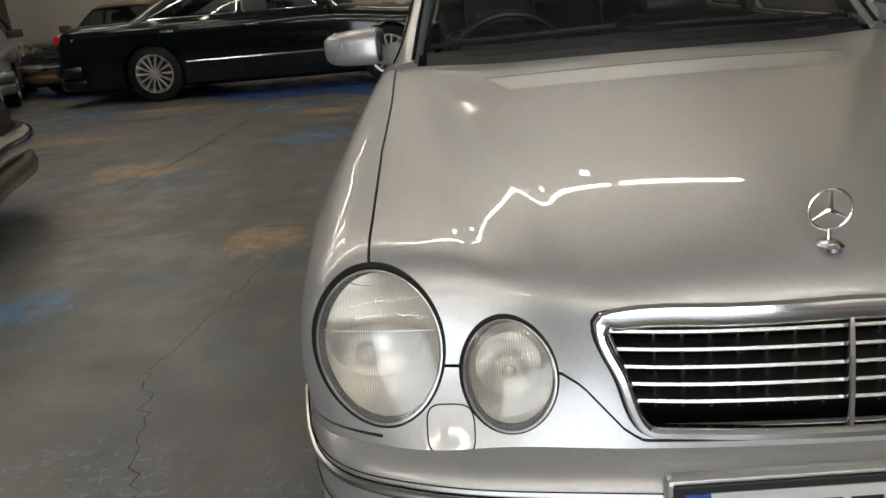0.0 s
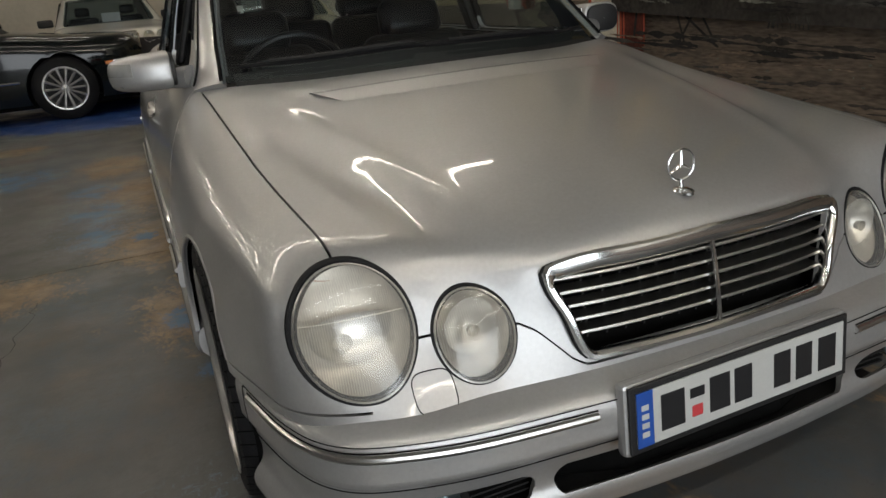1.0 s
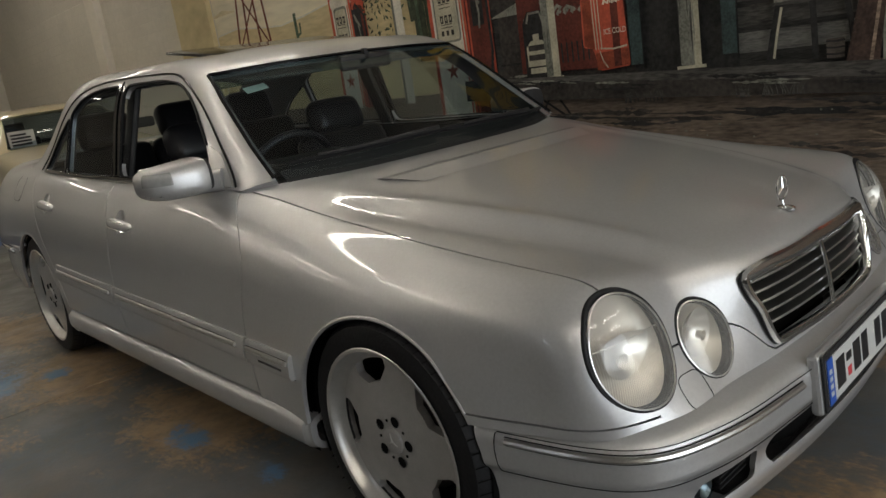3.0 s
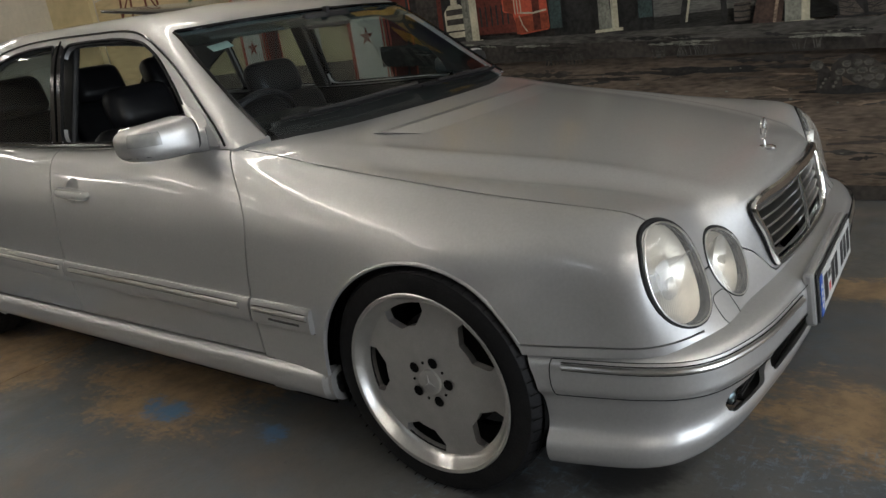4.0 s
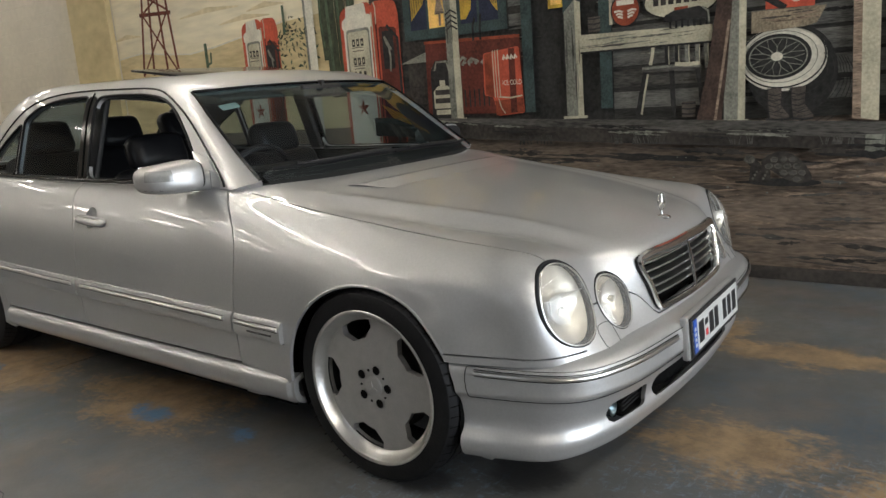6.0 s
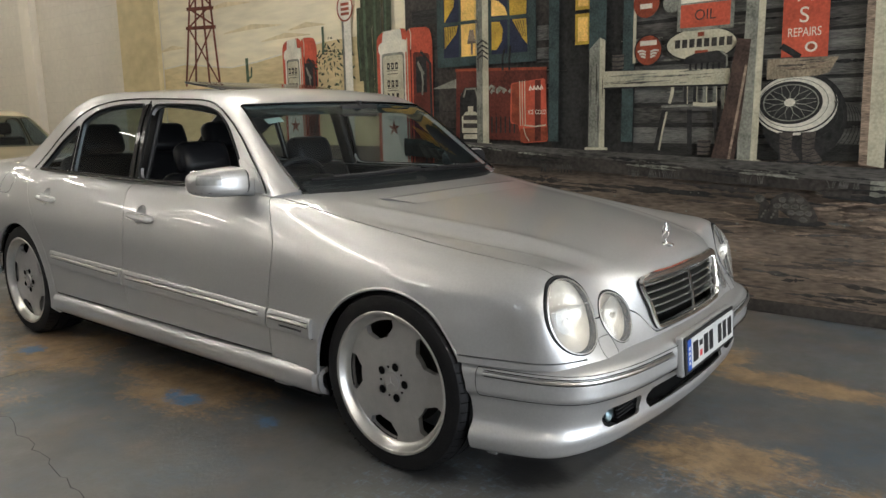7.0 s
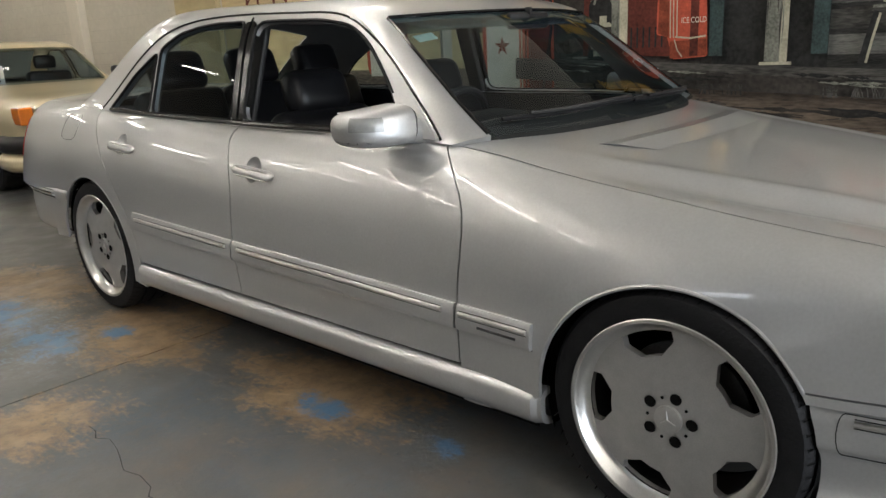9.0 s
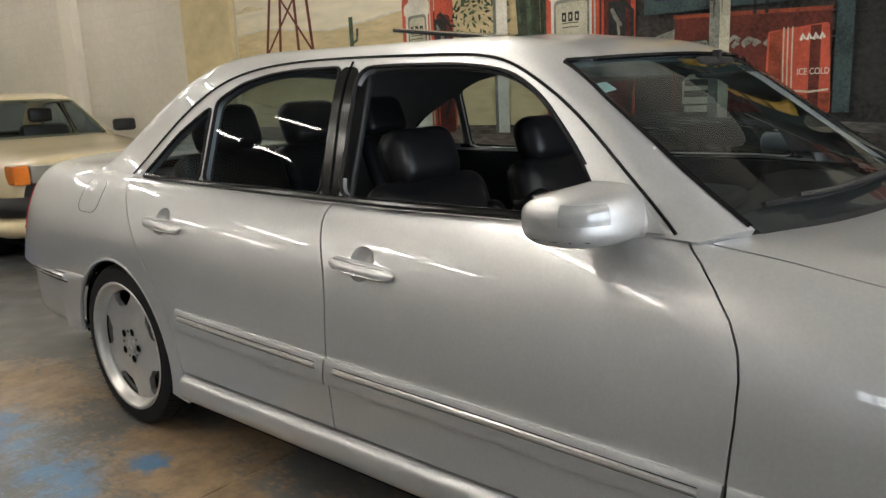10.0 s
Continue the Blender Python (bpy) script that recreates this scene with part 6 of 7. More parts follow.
# daylight in the door and the window
for nm, sx, sy, e, m in (("roller_door_daylight", DX1 - DX0, DZ1 - DZ0, DAYLIGHT, pose((DX0 + DX1) / 2, SOUTH - .15, (DZ0 + DZ1) / 2, 90, 0, 0)), ("window_daylight", WY1 - WY0, WZ1 - WZ0, DAYLIGHT * .12, pose(WEST - .2, (WY0 + WY1) / 2, (WZ0 + WZ1) / 2, 0, -90, 0))):
    ld = bpy.data.lights.new(nm, "AREA")
    ld.shape, ld.size, ld.size_y, ld.energy, ld.color = "RECTANGLE", sx, sy, e, (.86, .93, 1.0)
    if nm == "window_daylight":
        ld.size, ld.size_y = sy, sx
    lo = new(nm, ld)
    lo.matrix_basis = m

# ---- the mural ----
MURAL_TOP = 2.85
mural = tagged(empty("mural"), "desert filling-station mural painted across the long wall", "mural")
PAINTS = {}


def dye(name, color, vary=.22, scale=5.0, stretch=None):
    """Brushed wall paint."""
    if name not in PAINTS:
        m = mat("mural_" + name, color, .75, 0, spec=.3, vary=min(vary * 1.7, .85), scale=scale, bump=.15, bump_scale=30)
        if stretch:
            nt = m.node_tree
            mp = nt.nodes.new("ShaderNodeMapping")
            mp.inputs["Scale"].default_value = stretch
            co = [n for n in nt.nodes if n.bl_idname == "ShaderNodeTexCoord"][0]
            for n in [n for n in nt.nodes if n.bl_idname == "ShaderNodeTexNoise"]:
                nt.links.new(mp.outputs[0], n.inputs["Vector"])
            nt.links.new(co.outputs["Object"], mp.inputs["Vector"])
        PAINTS[name] = m
    return PAINTS[name]


SKY = dye("sky", (.80, .715, .53), .09, .9, (1, .35, 2.0))
SKYDARK = dye("ochre_sky", (.68, .57, .36), .12, 2.0)
SAND = dye("sand", (.62, .50, .28), .12, 1.6, (1, .4, 2))
PALE = dye("pale", (.66, .62, .52), .12, 8)
RED = dye("red", (.47, .085, .045), .18, 6)
DARKRED = dye("dark_red", (.10, .022, .014), .3, 6)
RUST = dye("rust", (.24, .05, .022), .25, 12)
CREAMP = dye("cream", (.47, .435, .32), .16, 8)
POSTG = dye("post_grey", (.20, .20, .165), .3, 9)
DARK = dye("near_black", (.022, .021, .020), .35, 5)
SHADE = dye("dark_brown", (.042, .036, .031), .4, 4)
PLANK = dye("plank_grey", (.125, .121, .110), .35, 5, (1, .6, 5))
PLANKD = dye("plank_dark", (.030, .029, .026), .4, 5, (1, .6, 5))
TEAL = dye("teal", (.036, .056, .054), .3, 9)
YELLOW = dye("yellow", (.46, .29, .04), .25, 9)
GLOWY = dye("lamp_yellow", (.80, .50, .14), .2, 9)
BLUEN = dye("night_blue", (.018, .022, .045), .3, 9)
GREEN = dye("cactus_green", (.07, .10, .06), .35, 12)
LEAFD = dye("bush_dark", (.045, .052, .03), .4, 20)
EARTH = dye("earth", (.19, .145, .110), .36, 3.0, (1, .55, 3.2))
EARTHL = dye("earth_light", (.245, .18, .13), .4, 6, (1, .6, 3))
DECK = dye("deck_grey", (.074, .069, .062), .4, 4, (1, .5, 3))
BROWN = dye("log_brown", (.055, .034, .026), .35, 8)
BOOT = dye("boot_grey", (.080, .066, .056), .3, 14)
STONE = dye("tortoise_grey", (.095, .089, .075), .45, 25)
TAN = dye("lit_board_tan", (.26, .21, .145), .3, 9)
LEVEL = [0]


def paint(name, poly, material, level=None):
    """A flat painted shape on the wall: a polygon of (y, z)."""
    if level is None:
        LEVEL[0] += 1
        level = 8 + LEVEL[0] * .25
    x = WALL_X - .0004 * level
    turn = sum(a[0] * b[1] - b[0] * a[1] for a, b in zip(poly, list(poly[1:]) + [poly[0]]))
    order = tuple(range(len(poly)))
    return link_mesh(name, [(x, y, z) for y, z in poly], [order[::-1] if turn > 0 else order], material, mural, smooth=False)


def rect(name, y0, y1, z0, z1, material, level=None):
    return paint(name, [(y0, z0), (y1, z0), (y1, z1), (y0, z1)], material, level)


def stroke(name, P, w, material):
    """A brush stroke: a band of width w (or widths) along the points."""
    P = np.asarray(P, float)
    w = np.broadcast_to(np.asarray(w, float), (len(P),))
    T = np.gradient(P, axis=0)
    N = np.c_[-T[:, 1], T[:, 0]]
    N /= np.linalg.norm(N, axis=1, keepdims=True)
    L, R = P + N * w[:, None] / 2, P - N * w[:, None] / 2
    LEVEL[0] += 1
    x = WALL_X - .0004 * (8 + LEVEL[0] * .25)
    n = len(P)
    V = [(x, *p) for p in L] + [(x, *p) for p in R]
    return link_mesh(name, V, [(i, i + 1, n + i + 1, n + i) for i in range(n - 1)], material, mural, smooth=False)


def disc(name, cy, cz, ry, rz, material, n=40, tilt=0):
    a = np.linspace(0, 2 * math.pi, n, endpoint=False)
    c, s = math.cos(radians(tilt)), math.sin(radians(tilt))
    return paint(name, [(cy + ry * math.cos(t) * c - rz * math.sin(t) * s, cz + ry * math.cos(t) * s + rz * math.sin(t) * c) for t in a], material)


def letters(text, cy, cz, height, material, width=None):
    """Painted letters, in the plain built-in typeface."""
    LEVEL[0] += 1
    cu = bpy.data.curves.new("lettering", "FONT")
    cu.body, cu.size, cu.align_x, cu.align_y = text, height * 1.42, "CENTER", "CENTER"
    cu.materials.append(material)
    ob = new("lettering", cu)
    ob.parent = mural
    ob.matrix_basis = Matrix.Translation((WALL_X - .0004 * (8 + LEVEL[0] * .25), cy, cz)) @ Matrix(((0, 0, -1, 0), (-1, 0, 0, 0), (0, 1, 0, 0), (0, 0, 0, 1)))
    if width:
        ob.scale.x = width
    return ob


# sky, dunes, ground
rect("sky", 6.10, 2.47, 1.40, MURAL_TOP, SKY, 1)
rect("dune_back", 6.10, 2.47, .9, 1.72, SAND, 2)
paint("dune", [(6.10, 1.2), (6.10, 1.76), (5.66, 1.79), (5.3, 1.75), (4.86, 1.71), (4.45, 1.74), (4.05, 1.79), (3.5, 1.86), (2.47, 1.9), (2.47, 1.2)], SAND, 3)
stroke("dune_crest", [(6.10, 1.765), (5.66, 1.795), (5.3, 1.752), (4.86, 1.715)], .014, PALE)
stroke("dune_crest", [(4.86, 1.715), (4.45, 1.745), (4.05, 1.795), (3.5, 1.865)], .014, PALE)
for y, z, w in ((5.9, 1.95, .5), (4.5, 2.05, .9), (4.0, 1.93, .7), (3.7, 2.0, .5), (4.9, 2.3, .8)):
    stroke("cloud_streak", [(y + w / 2, z), (y, z + .03), (y - w / 2, z + .01)], [.01, .05, .01], SKYDARK)
part("painted_pilaster", box_bm(WALL_X - .06, 6.12, 0, WALL_X, 6.90, CEIL - .01, .006), dye("pale_ochre", (.56, .46, .26), .10, 1.2, (1, .5, .8)), mural)
rect("earth", 6.10, SOUTH + .02, .005, .95, EARTH, 4)
# derrick tower
TOWER = dye("tower_rust", (.15, .042, .024), .3, 12)
legs = [((5.684, 1.56), (5.47, 2.62)), ((5.067, 1.55), (5.17, 2.62)), ((5.50, 1.56), (5.38, 2.62)), ((5.25, 1.55), (5.29, 2.62))]
for p, q in legs:
    stroke("tower_leg", [p, ((p[0] + q[0]) / 2, (p[1] + q[1]) / 2), q], .034, TOWER)
for za, zb in ((1.56, 2.16), (2.16, 2.35), (2.35, 2.62)):
    f = lambda z, e: np.interp(z, [1.56, 2.62], [(5.684, 5.067)[e], (5.47, 5.17)[e]])
    for a, b in ((0, 1), (1, 0)):
        stroke("tower_brace", [(f(za, a), za), ((f(za, a) + f(zb, b)) / 2, (za + zb) / 2), (f(zb, b), zb)], .022, TOWER)
    stroke("tower_rail", [(f(zb, 0) + .05, zb), (5.35, zb - .015), (f(zb, 1) - .05, zb - .03)], .036, TOWER)
for y, z, h in ((6.36, 1.56, .19), (4.60, 1.56, .23)):
    stroke("small_cactus", [(y, z), (y, z + h / 2), (y, z + h)], .045, GREEN)
    stroke("small_cactus", [(y - .07, z + .14), (y - .06, z + .05), (y, z + .03)], .026, GREEN)


# petrol pumps
def pump(y0, y1, z0, z1):
    w = y0 - y1
    k = y0 - .58 * w
    paint("pump_side", rounded([(k + .02, z0), (k + .02, z1 - .01), (y1 + .03, z1 - .02), (y1, z1 - .11), (y1, z0)], .07), RED)
    paint("pump_shade", rounded([(k - .05, z0), (k - .05, z1 - .20), (y1 + .03, z1 - .22), (y1 + .01, z0)], .03), DARKRED)
    paint("pump_front", rounded([(y0, z0), (y0, z1 - .03), (k, z1), (k, z0)], .09), RED)
    paint("pump_crown", rounded([(y0 - .06, z1 - .13), (y0 - .075, z1 - .018), (k + .075, z1 - .008), (k + .06, z1 - .12)], .02), PALE)
    paint("pump_brow", rounded([(y0 - .02, z1 - .20), (y0 - .02, z1 - .125), (y0 - .06, z1 - .10), (k + .03, z1 - .095), (k + .012, z1 - .12), (k + .012, z1 - .20)], .04), PALE)
    paint("pump_face", [(y0 - .035, z0), (y0 - .035, z1 - .19), (k + .03, z1 - .19), (k + .03, z0)], PALE)
    paint("pump_dial_rim", rounded([(y0 - .055, z1 - .60), (y0 - .055, z1 - .195), (k + .045, z1 - .19), (k + .045, z1 - .60)], .035), POSTG)
    paint("pump_dial", rounded([(y0 - .07, z1 - .585), (y0 - .07, z1 - .215), (k + .06, z1 - .21), (k + .06, z1 - .585)], .03), CREAMP)
    c = (y0 + k) / 2
    for z in (.29, .43):
        for d in (.045, 0, -.045):
            rect("dial_digit", c + d + .016, c + d - .014, z1 - z - .035, z1 - z + .02, SHADE)
            rect("dial_digit_hole", c + d + .007, c + d - .004, z1 - z - .02, z1 - z + .004, CREAMP)
    for z in (.335, .36, .475, .495):
        stroke("dial_line", [(c + .06, z1 - z), (c, z1 - z + .002), (c - .055, z1 - z)], .006, BOOT)
    for d in (.05, 0, -.05):
        rect("dial_digit", c + d + .013, c + d - .013, z1 - .55, z1 - .515, SHADE)
    for a in range(5):
        t = radians(90 + 72 * a)
        stroke("star_point", [(c, z1 - .80), (c + .03 * math.cos(t), z1 - .80 + .03 * math.sin(t)), (c + .065 * math.cos(t), z1 - .80 + .065 * math.sin(t))], [.035, .025, .004], RUST)
    stroke("pump_edge", [(k + .006, z0), (k + .006, (z0 + z1) / 2), (k + .01, z1 - .09)], .012, CREAMP)
    stroke("pump_edge", [(k - .03, z0), (k - .03, (z0 + z1) / 2), (k - .03, z1 - .12)], .014, DARKRED)
    stroke("crown_light", [(k - .02, z1 - .02), (k - .035, z1 - .06), (k - .03, z1 - .18)], .010, CREAMP)
    rect("nozzle_recess", y1 + .17, y1 + .06, z1 - .52, z1 - .24, DARK)
    stroke("pump_hose", [(y1 + .12, z1 - .2), (y1 + .02, z1 - .3), (y1 + .015, z1 - .7), (y1 + .10, z0 + .1)], .024, DARK)
    stroke("nozzle", [(y1 + .15, z1 - .28), (y1 + .125, z1 - .33), (y1 + .085, z1 - .38)], [.02, .028, .016], POSTG)
    stroke("nozzle", [(y1 + .11, z1 - .36), (y1 + .10, z1 - .44), (y1 + .11, z1 - .54)], .016, POSTG)


pump(4.05, 3.57, .9, 1.93)
rnd = random.Random(7)
for k in range(150):
    a, r = rnd.uniform(0, 6.28), math.sqrt(rnd.random())
    y, z = 3.33 + .26 * r * math.cos(a), 1.63 + .27 * r * math.sin(a)
    s, t = rnd.uniform(.012, .03), rnd.uniform(0, 3.14)
    paint("bush_leaf", [(y + s * math.cos(t), z + s * math.sin(t)), (y - .4 * s * math.sin(t), z + .4 * s * math.cos(t)), (y - s * math.cos(t), z - s * math.sin(t)), (y + .4 * s * math.sin(t), z - .4 * s * math.cos(t))], LEAFD if k % 3 else GREEN)
stroke("thin_cactus", [(3.47, 1.75), (3.46, 1.85), (3.46, 1.99)], .03, GREEN)
rect("sign_pole", 3.215, 3.19, .9, MURAL_TOP, POSTG)
rect("sign_pole_light", 3.19, 3.10, .9, MURAL_TOP, PALE)
disc("round_sign", 3.17, 2.12, .10, .115, RUST)
disc("round_sign_face", 3.17, 2.12, .085, .10, PALE)
for z in (2.15, 2.11, 2.07):
    rect("sign_bar", 3.22, 3.12, z - .012, z + .012, RUST)
for y, z0, z1, w in ((2.90, 1.2, 2.6, .13), (2.78, 1.2, 2.8, .11), (2.66, 1.3, 2.3, .09), (2.98, 1.5, 2.1, .07)):
    stroke("tall_cactus", [(y, z0), (y + .02, (z0 + z1) / 2), (y + .01, z1)], w, LEAFD)
    stroke("cactus_rib", [(y + .02, z0 + .1), (y + .04, (z0 + z1) / 2), (y + .03, z1 - .05)], w * .25, GREEN)

rnd = random.Random(5)


def smear(name, y, z, w, h, material, tilt=0.0):
    """A dry-brush smear: a long patch with a ragged outline."""
    n = 11
    up = [(y + w * (.5 - k / n), z + tilt * (.5 - k / n) + h * (.15 + .85 * rnd.random()) * (.25 + math.sin(math.pi * (k + .5) / (n + 1)))) for k in range(n + 1)]
    lo = [(a, 2 * z + 2 * tilt * (.5 - k / n) - b + h * rnd.uniform(-.3, .3)) for k, (a, b) in enumerate(up)]
    return paint(name, up + lo[::-1], material)


# the timber building behind the porch
rect("building_shade", 2.48, 1.10, .90, MURAL_TOP, SHADE)
rect("building_dark_door", 1.12, .40, .90, MURAL_TOP, DARK)
rect("building_planks", .50, -3.2, .90, MURAL_TOP, PLANKD)
z = .98
rnd = random.Random(3)
while z < 2.72:
    for y0, y1 in ((.50, -.20), (-.20, -.85), (-.85, -3.2)):
        rect("plank", y0, y1, z + .012, z + .118 + rnd.uniform(-.008, .004), PLANK if rnd.random() < .75 else DECK)
    z += .128
for z in (1.05, 1.2, 1.35, 1.7, 1.9, 2.1):
    rect("plank", 2.40, 2.14, z, z + .11, PLANKD)
    rect("plank", 1.24, 1.14, z + .35, z + .45, PLANK)
for k in range(110):
    y = rnd.choice((rnd.uniform(-.80, .48), rnd.uniform(1.14, 2.1)))
    smear("plank_wear", y, rnd.uniform(.98, 2.4), rnd.uniform(.06, .3), rnd.uniform(.003, .012), (DARK, SHADE, POSTG, DARK)[k % 4])
pump(2.79, 2.19, .62, 1.90)
# window with curtains and a lamp
rect("window_frame", 2.135, 1.24, 1.56, 2.75, TEAL)
rect("window_pane", 2.07, 1.92, 1.63, 2.70, BLUEN)
rect("window_pane", 1.90, 1.725, 1.63, 2.70, GLOWY)
rect("window_pane", 1.62, 1.48, 1.63, 2.70, BLUEN)
paint("lamp_glow", [(1.62, 1.66), (1.62, 1.86), (1.55, 1.855), (1.52, 1.80), (1.53, 1.72), (1.575, 1.66)], YELLOW)
paint("lamp_glow", [(1.62, 1.90), (1.62, 2.02), (1.56, 2.0), (1.50, 1.95), (1.48, 1.895)], GLOWY)
rect("window_pane", 1.46, 1.31, 1.63, 2.70, BLUEN)
rect("window_bar", 2.08, 1.30, 1.865, 1.89, TEAL)
paint("curtain", [(2.06, 1.70), (2.06, 1.86), (1.93, 1.86), (1.95, 1.80)], YELLOW)
paint("curtain", [(2.06, 1.89), (2.06, 2.3), (1.93, 2.3), (1.97, 2.0)], YELLOW)
paint("curtain", [(1.44, 1.86), (1.32, 1.86), (1.31, 1.68), (1.36, 1.74)], YELLOW)
paint("curtain", [(1.46, 1.89), (1.32, 1.89), (1.31, 2.3), (1.47, 2.3)], YELLOW)
for k in range(5):
    stroke("curtain_fold", [(2.05 - k * .024, 1.72 + k * .022), (2.045 - k * .022, 1.79 + k * .01), (2.05 - k * .022, 1.86)], .005, SHADE)
    stroke("curtain_fold", [(1.435 - k * .022, 1.85), (1.40 - k * .016, 1.79), (1.37 - k * .012, 1.735)], .005, SHADE)
paint("lamp_shade", [(1.845, 1.72), (1.82, 1.82), (1.785, 1.82), (1.76, 1.72)], EARTHL)
stroke("lamp_stand", [(1.80, 1.64), (1.80, 1.68), (1.80, 1.72)], .02, EARTHL)
# shelf, drinks chest, board sign
paint("shelf", [(2.20, 1.40), (1.95, 1.47), (1.74, 1.465), (1.76, 1.40)], POSTG)
paint("drinks_chest", [(1.96, 1.02), (1.95, 1.53), (1.15, 1.50), (1.14, 1.0)], DARKRED)
stroke("chest_rim", [(1.96, 1.535), (1.55, 1.52), (1.15, 1.505)], .02, RUST)
for k in range(6):
    stroke("chest_slat", [(1.62 - k * .04, 1.06), (1.62 - k * .04, 1.12), (1.62 - k * .04, 1.18)], .012, DARK)
for k, (dy, dz, w) in enumerate(((.0, .0, .10), (-.10, .02, .04), (-.155, .035, .03), (-.20, .02, .05))):
    stroke("script_bar", [(1.90 + dy * 1.6, 1.345 + dz), (1.87 + dy * 1.6, 1.37 + dz), (1.87 + dy * 1.6 - w, 1.35 + dz)], .022, POSTG)
for k in range(4):
    stroke("script_bar", [(1.63 - k * .055, 1.35), (1.61 - k * .055, 1.375), (1.60 - k * .055, 1.36)], .024, POSTG)
paint("drinks_machine", rounded([(1.455, 1.13), (1.45, 1.415), (1.16, 1.44), (1.135, 1.0), (1.35, .985), (1.385, 1.12)], .02), RED)
paint("machine_side", [(1.445, 1.14), (1.44, 1.405), (1.38, 1.42), (1.375, 1.11)], RUST)
paint("machine_base", [(1.365, .99), (1.37, 1.09), (1.145, 1.10), (1.14, 1.005)], RUST)
rect("machine_panel", 1.245, 1.195, 1.005, 1.43, DARKRED)
for y in (1.372, 1.352, 1.33):
    stroke("machine_trim", [(y, 1.43), (y - .002, 1.25), (y - .006, 1.11)], .007, CREAMP)
stroke("machine_trim", [(1.335, 1.115), (1.24, 1.105), (1.15, 1.115)], .010, CREAMP)
stroke("machine_trim", [(1.34, 1.10), (1.32, 1.04), (1.29, 1.0)], .008, CREAMP)
for k in range(4):
    stroke("script_bar", [(1.29 - k * .03, 1.36), (1.28 - k * .03, 1.39), (1.27 - k * .03, 1.365)], .014, PALE)
letters("ICE COLD", 1.225, 1.205, .032, PALE, .75)
stroke("tap", [(1.52, 1.51), (1.52, 1.60), (1.50, 1.66)], .018, DARK)
stroke("tap", [(1.46, 1.51), (1.46, 1.60), (1.45, 1.68)], .018, DARK)
paint("board_sign", [(1.925, .90), (1.915, 1.33), (1.87, 1.40), (1.76, 1.40), (1.715, 1.33), (1.70, .90)], DARK)
stroke("board_handle", [(1.88, 1.33), (1.86, 1.39), (1.77, 1.39), (1.75, 1.33)], .016, POSTG)
paint("can_shape", [(1.90, 1.06), (1.90, 1.18), (1.86, 1.22), (1.77, 1.22), (1.725, 1.18), (1.72, 1.06)], CREAMP)
rect("can_neck", 1.84, 1.79, 1.20, 1.26, CREAMP)
for z, w in ((1.115, .155), (1.175, .15)):
    rect("name_bar", 1.81 + w / 2, 1.81 - w / 2, z - .018, z + .018, SHADE)
rect("name_bar", 1.885, 1.74, 1.015, 1.05, CREAMP)
letters("MOTOR OIL", 1.81, .955, .030, CREAMP, .72)
for a, b in (((1.90, .90), (1.55, .68)), ((1.72, .90), (1.60, .74)), ((1.88, .68), (1.72, .90)), ((1.90, .90), (1.82, .70))):
    stroke("stand_leg", [a, ((a[0] + b[0]) / 2, (a[1] + b[1]) / 2), b], .016, DARK)
# posts, lit panes, rail
rect("porch_post", 1.755, 1.70, .98, MURAL_TOP, POSTG)
rect("porch_post_light", 1.70, 1.645, .98, MURAL_TOP, CREAMP)
for k in range(4):
    stroke("post_notch", [(1.75, 1.60 + k * .035), (1.70, 1.63 + k * .035), (1.65, 1.60 + k * .035)], .012, DARK)
rect("post_foot", 1.78, 1.62, .965, .985, CREAMP)
rect("door_post", 1.13, 1.05, 1.0, MURAL_TOP, TEAL)
for z0, z1 in ((1.645, 1.845), (1.87, 2.08), (2.1, 2.3)):
    rect("lit_pane", .925, .812, z0, z1, GLOWY)
    for e in ((.925, .905, z0, z1), (.83, .812, z0, z1), (.905, .83, z0, z0 + .022), (.905, .83, z1 - .022, z1)):
        rect("lit_pane_edge", *e, YELLOW)
rect("porch_post_upper", .82, .695, 1.6, MURAL_TOP, TEAL)
paint("porch_post", [(.815, .965), (.815, 1.61), (.74, 1.68), (.735, .96)], POSTG)
paint("porch_post_light", [(.735, .96), (.74, 1.68), (.70, 1.66), (.695, .955)], CREAMP)
rect("post_foot", .84, .67, .945, .962, CREAMP)
rect("door_post", .575, .495, 1.0, MURAL_TOP, TEAL)
stroke("door_post_light", [(.495, 1.5), (.495, 2.0), (.495, 2.6)], .02, CREAMP)
# chair behind the rail
for y in (.15, .09, .03, -.03, -.08):
    stroke("chair_slat", [(y, 1.35), (y, 1.28), (y - .005, 1.20)], .022, DARK if y > .05 else POSTG)
    stroke("chair_slat_light", [(y - .012, 1.34), (y - .012, 1.28), (y - .016, 1.21)], .005, CREAMP)
paint("chair_seat", [(.31, 1.20), (.29, 1.235), (-.04, 1.235), (-.055, 1.19)], DECK)
stroke("chair_leg", [(.28, 1.20), (.31, 1.07), (.335, .94)], .03, DARK)
stroke("chair_leg", [(.265, 1.19), (.29, 1.07), (.31, .95)], .012, CREAMP)
stroke("chair_leg", [(.12, 1.20), (.115, 1.07), (.11, .93)], .03, DARK)
stroke("chair_leg", [(-.03, 1.20), (-.05, 1.08), (-.06, .96)], .026, DARK)
stroke("chair_leg", [(.25, 1.24), (.235, 1.30), (.23, 1.36)], .02, CREAMP)
stroke("chair_edge", [(.30, 1.222), (.12, 1.225), (-.05, 1.215)], .014, POSTG)
stroke("chair_edge", [(.10, 1.235), (.03, 1.228), (-.045, 1.23)], .022, CREAMP)
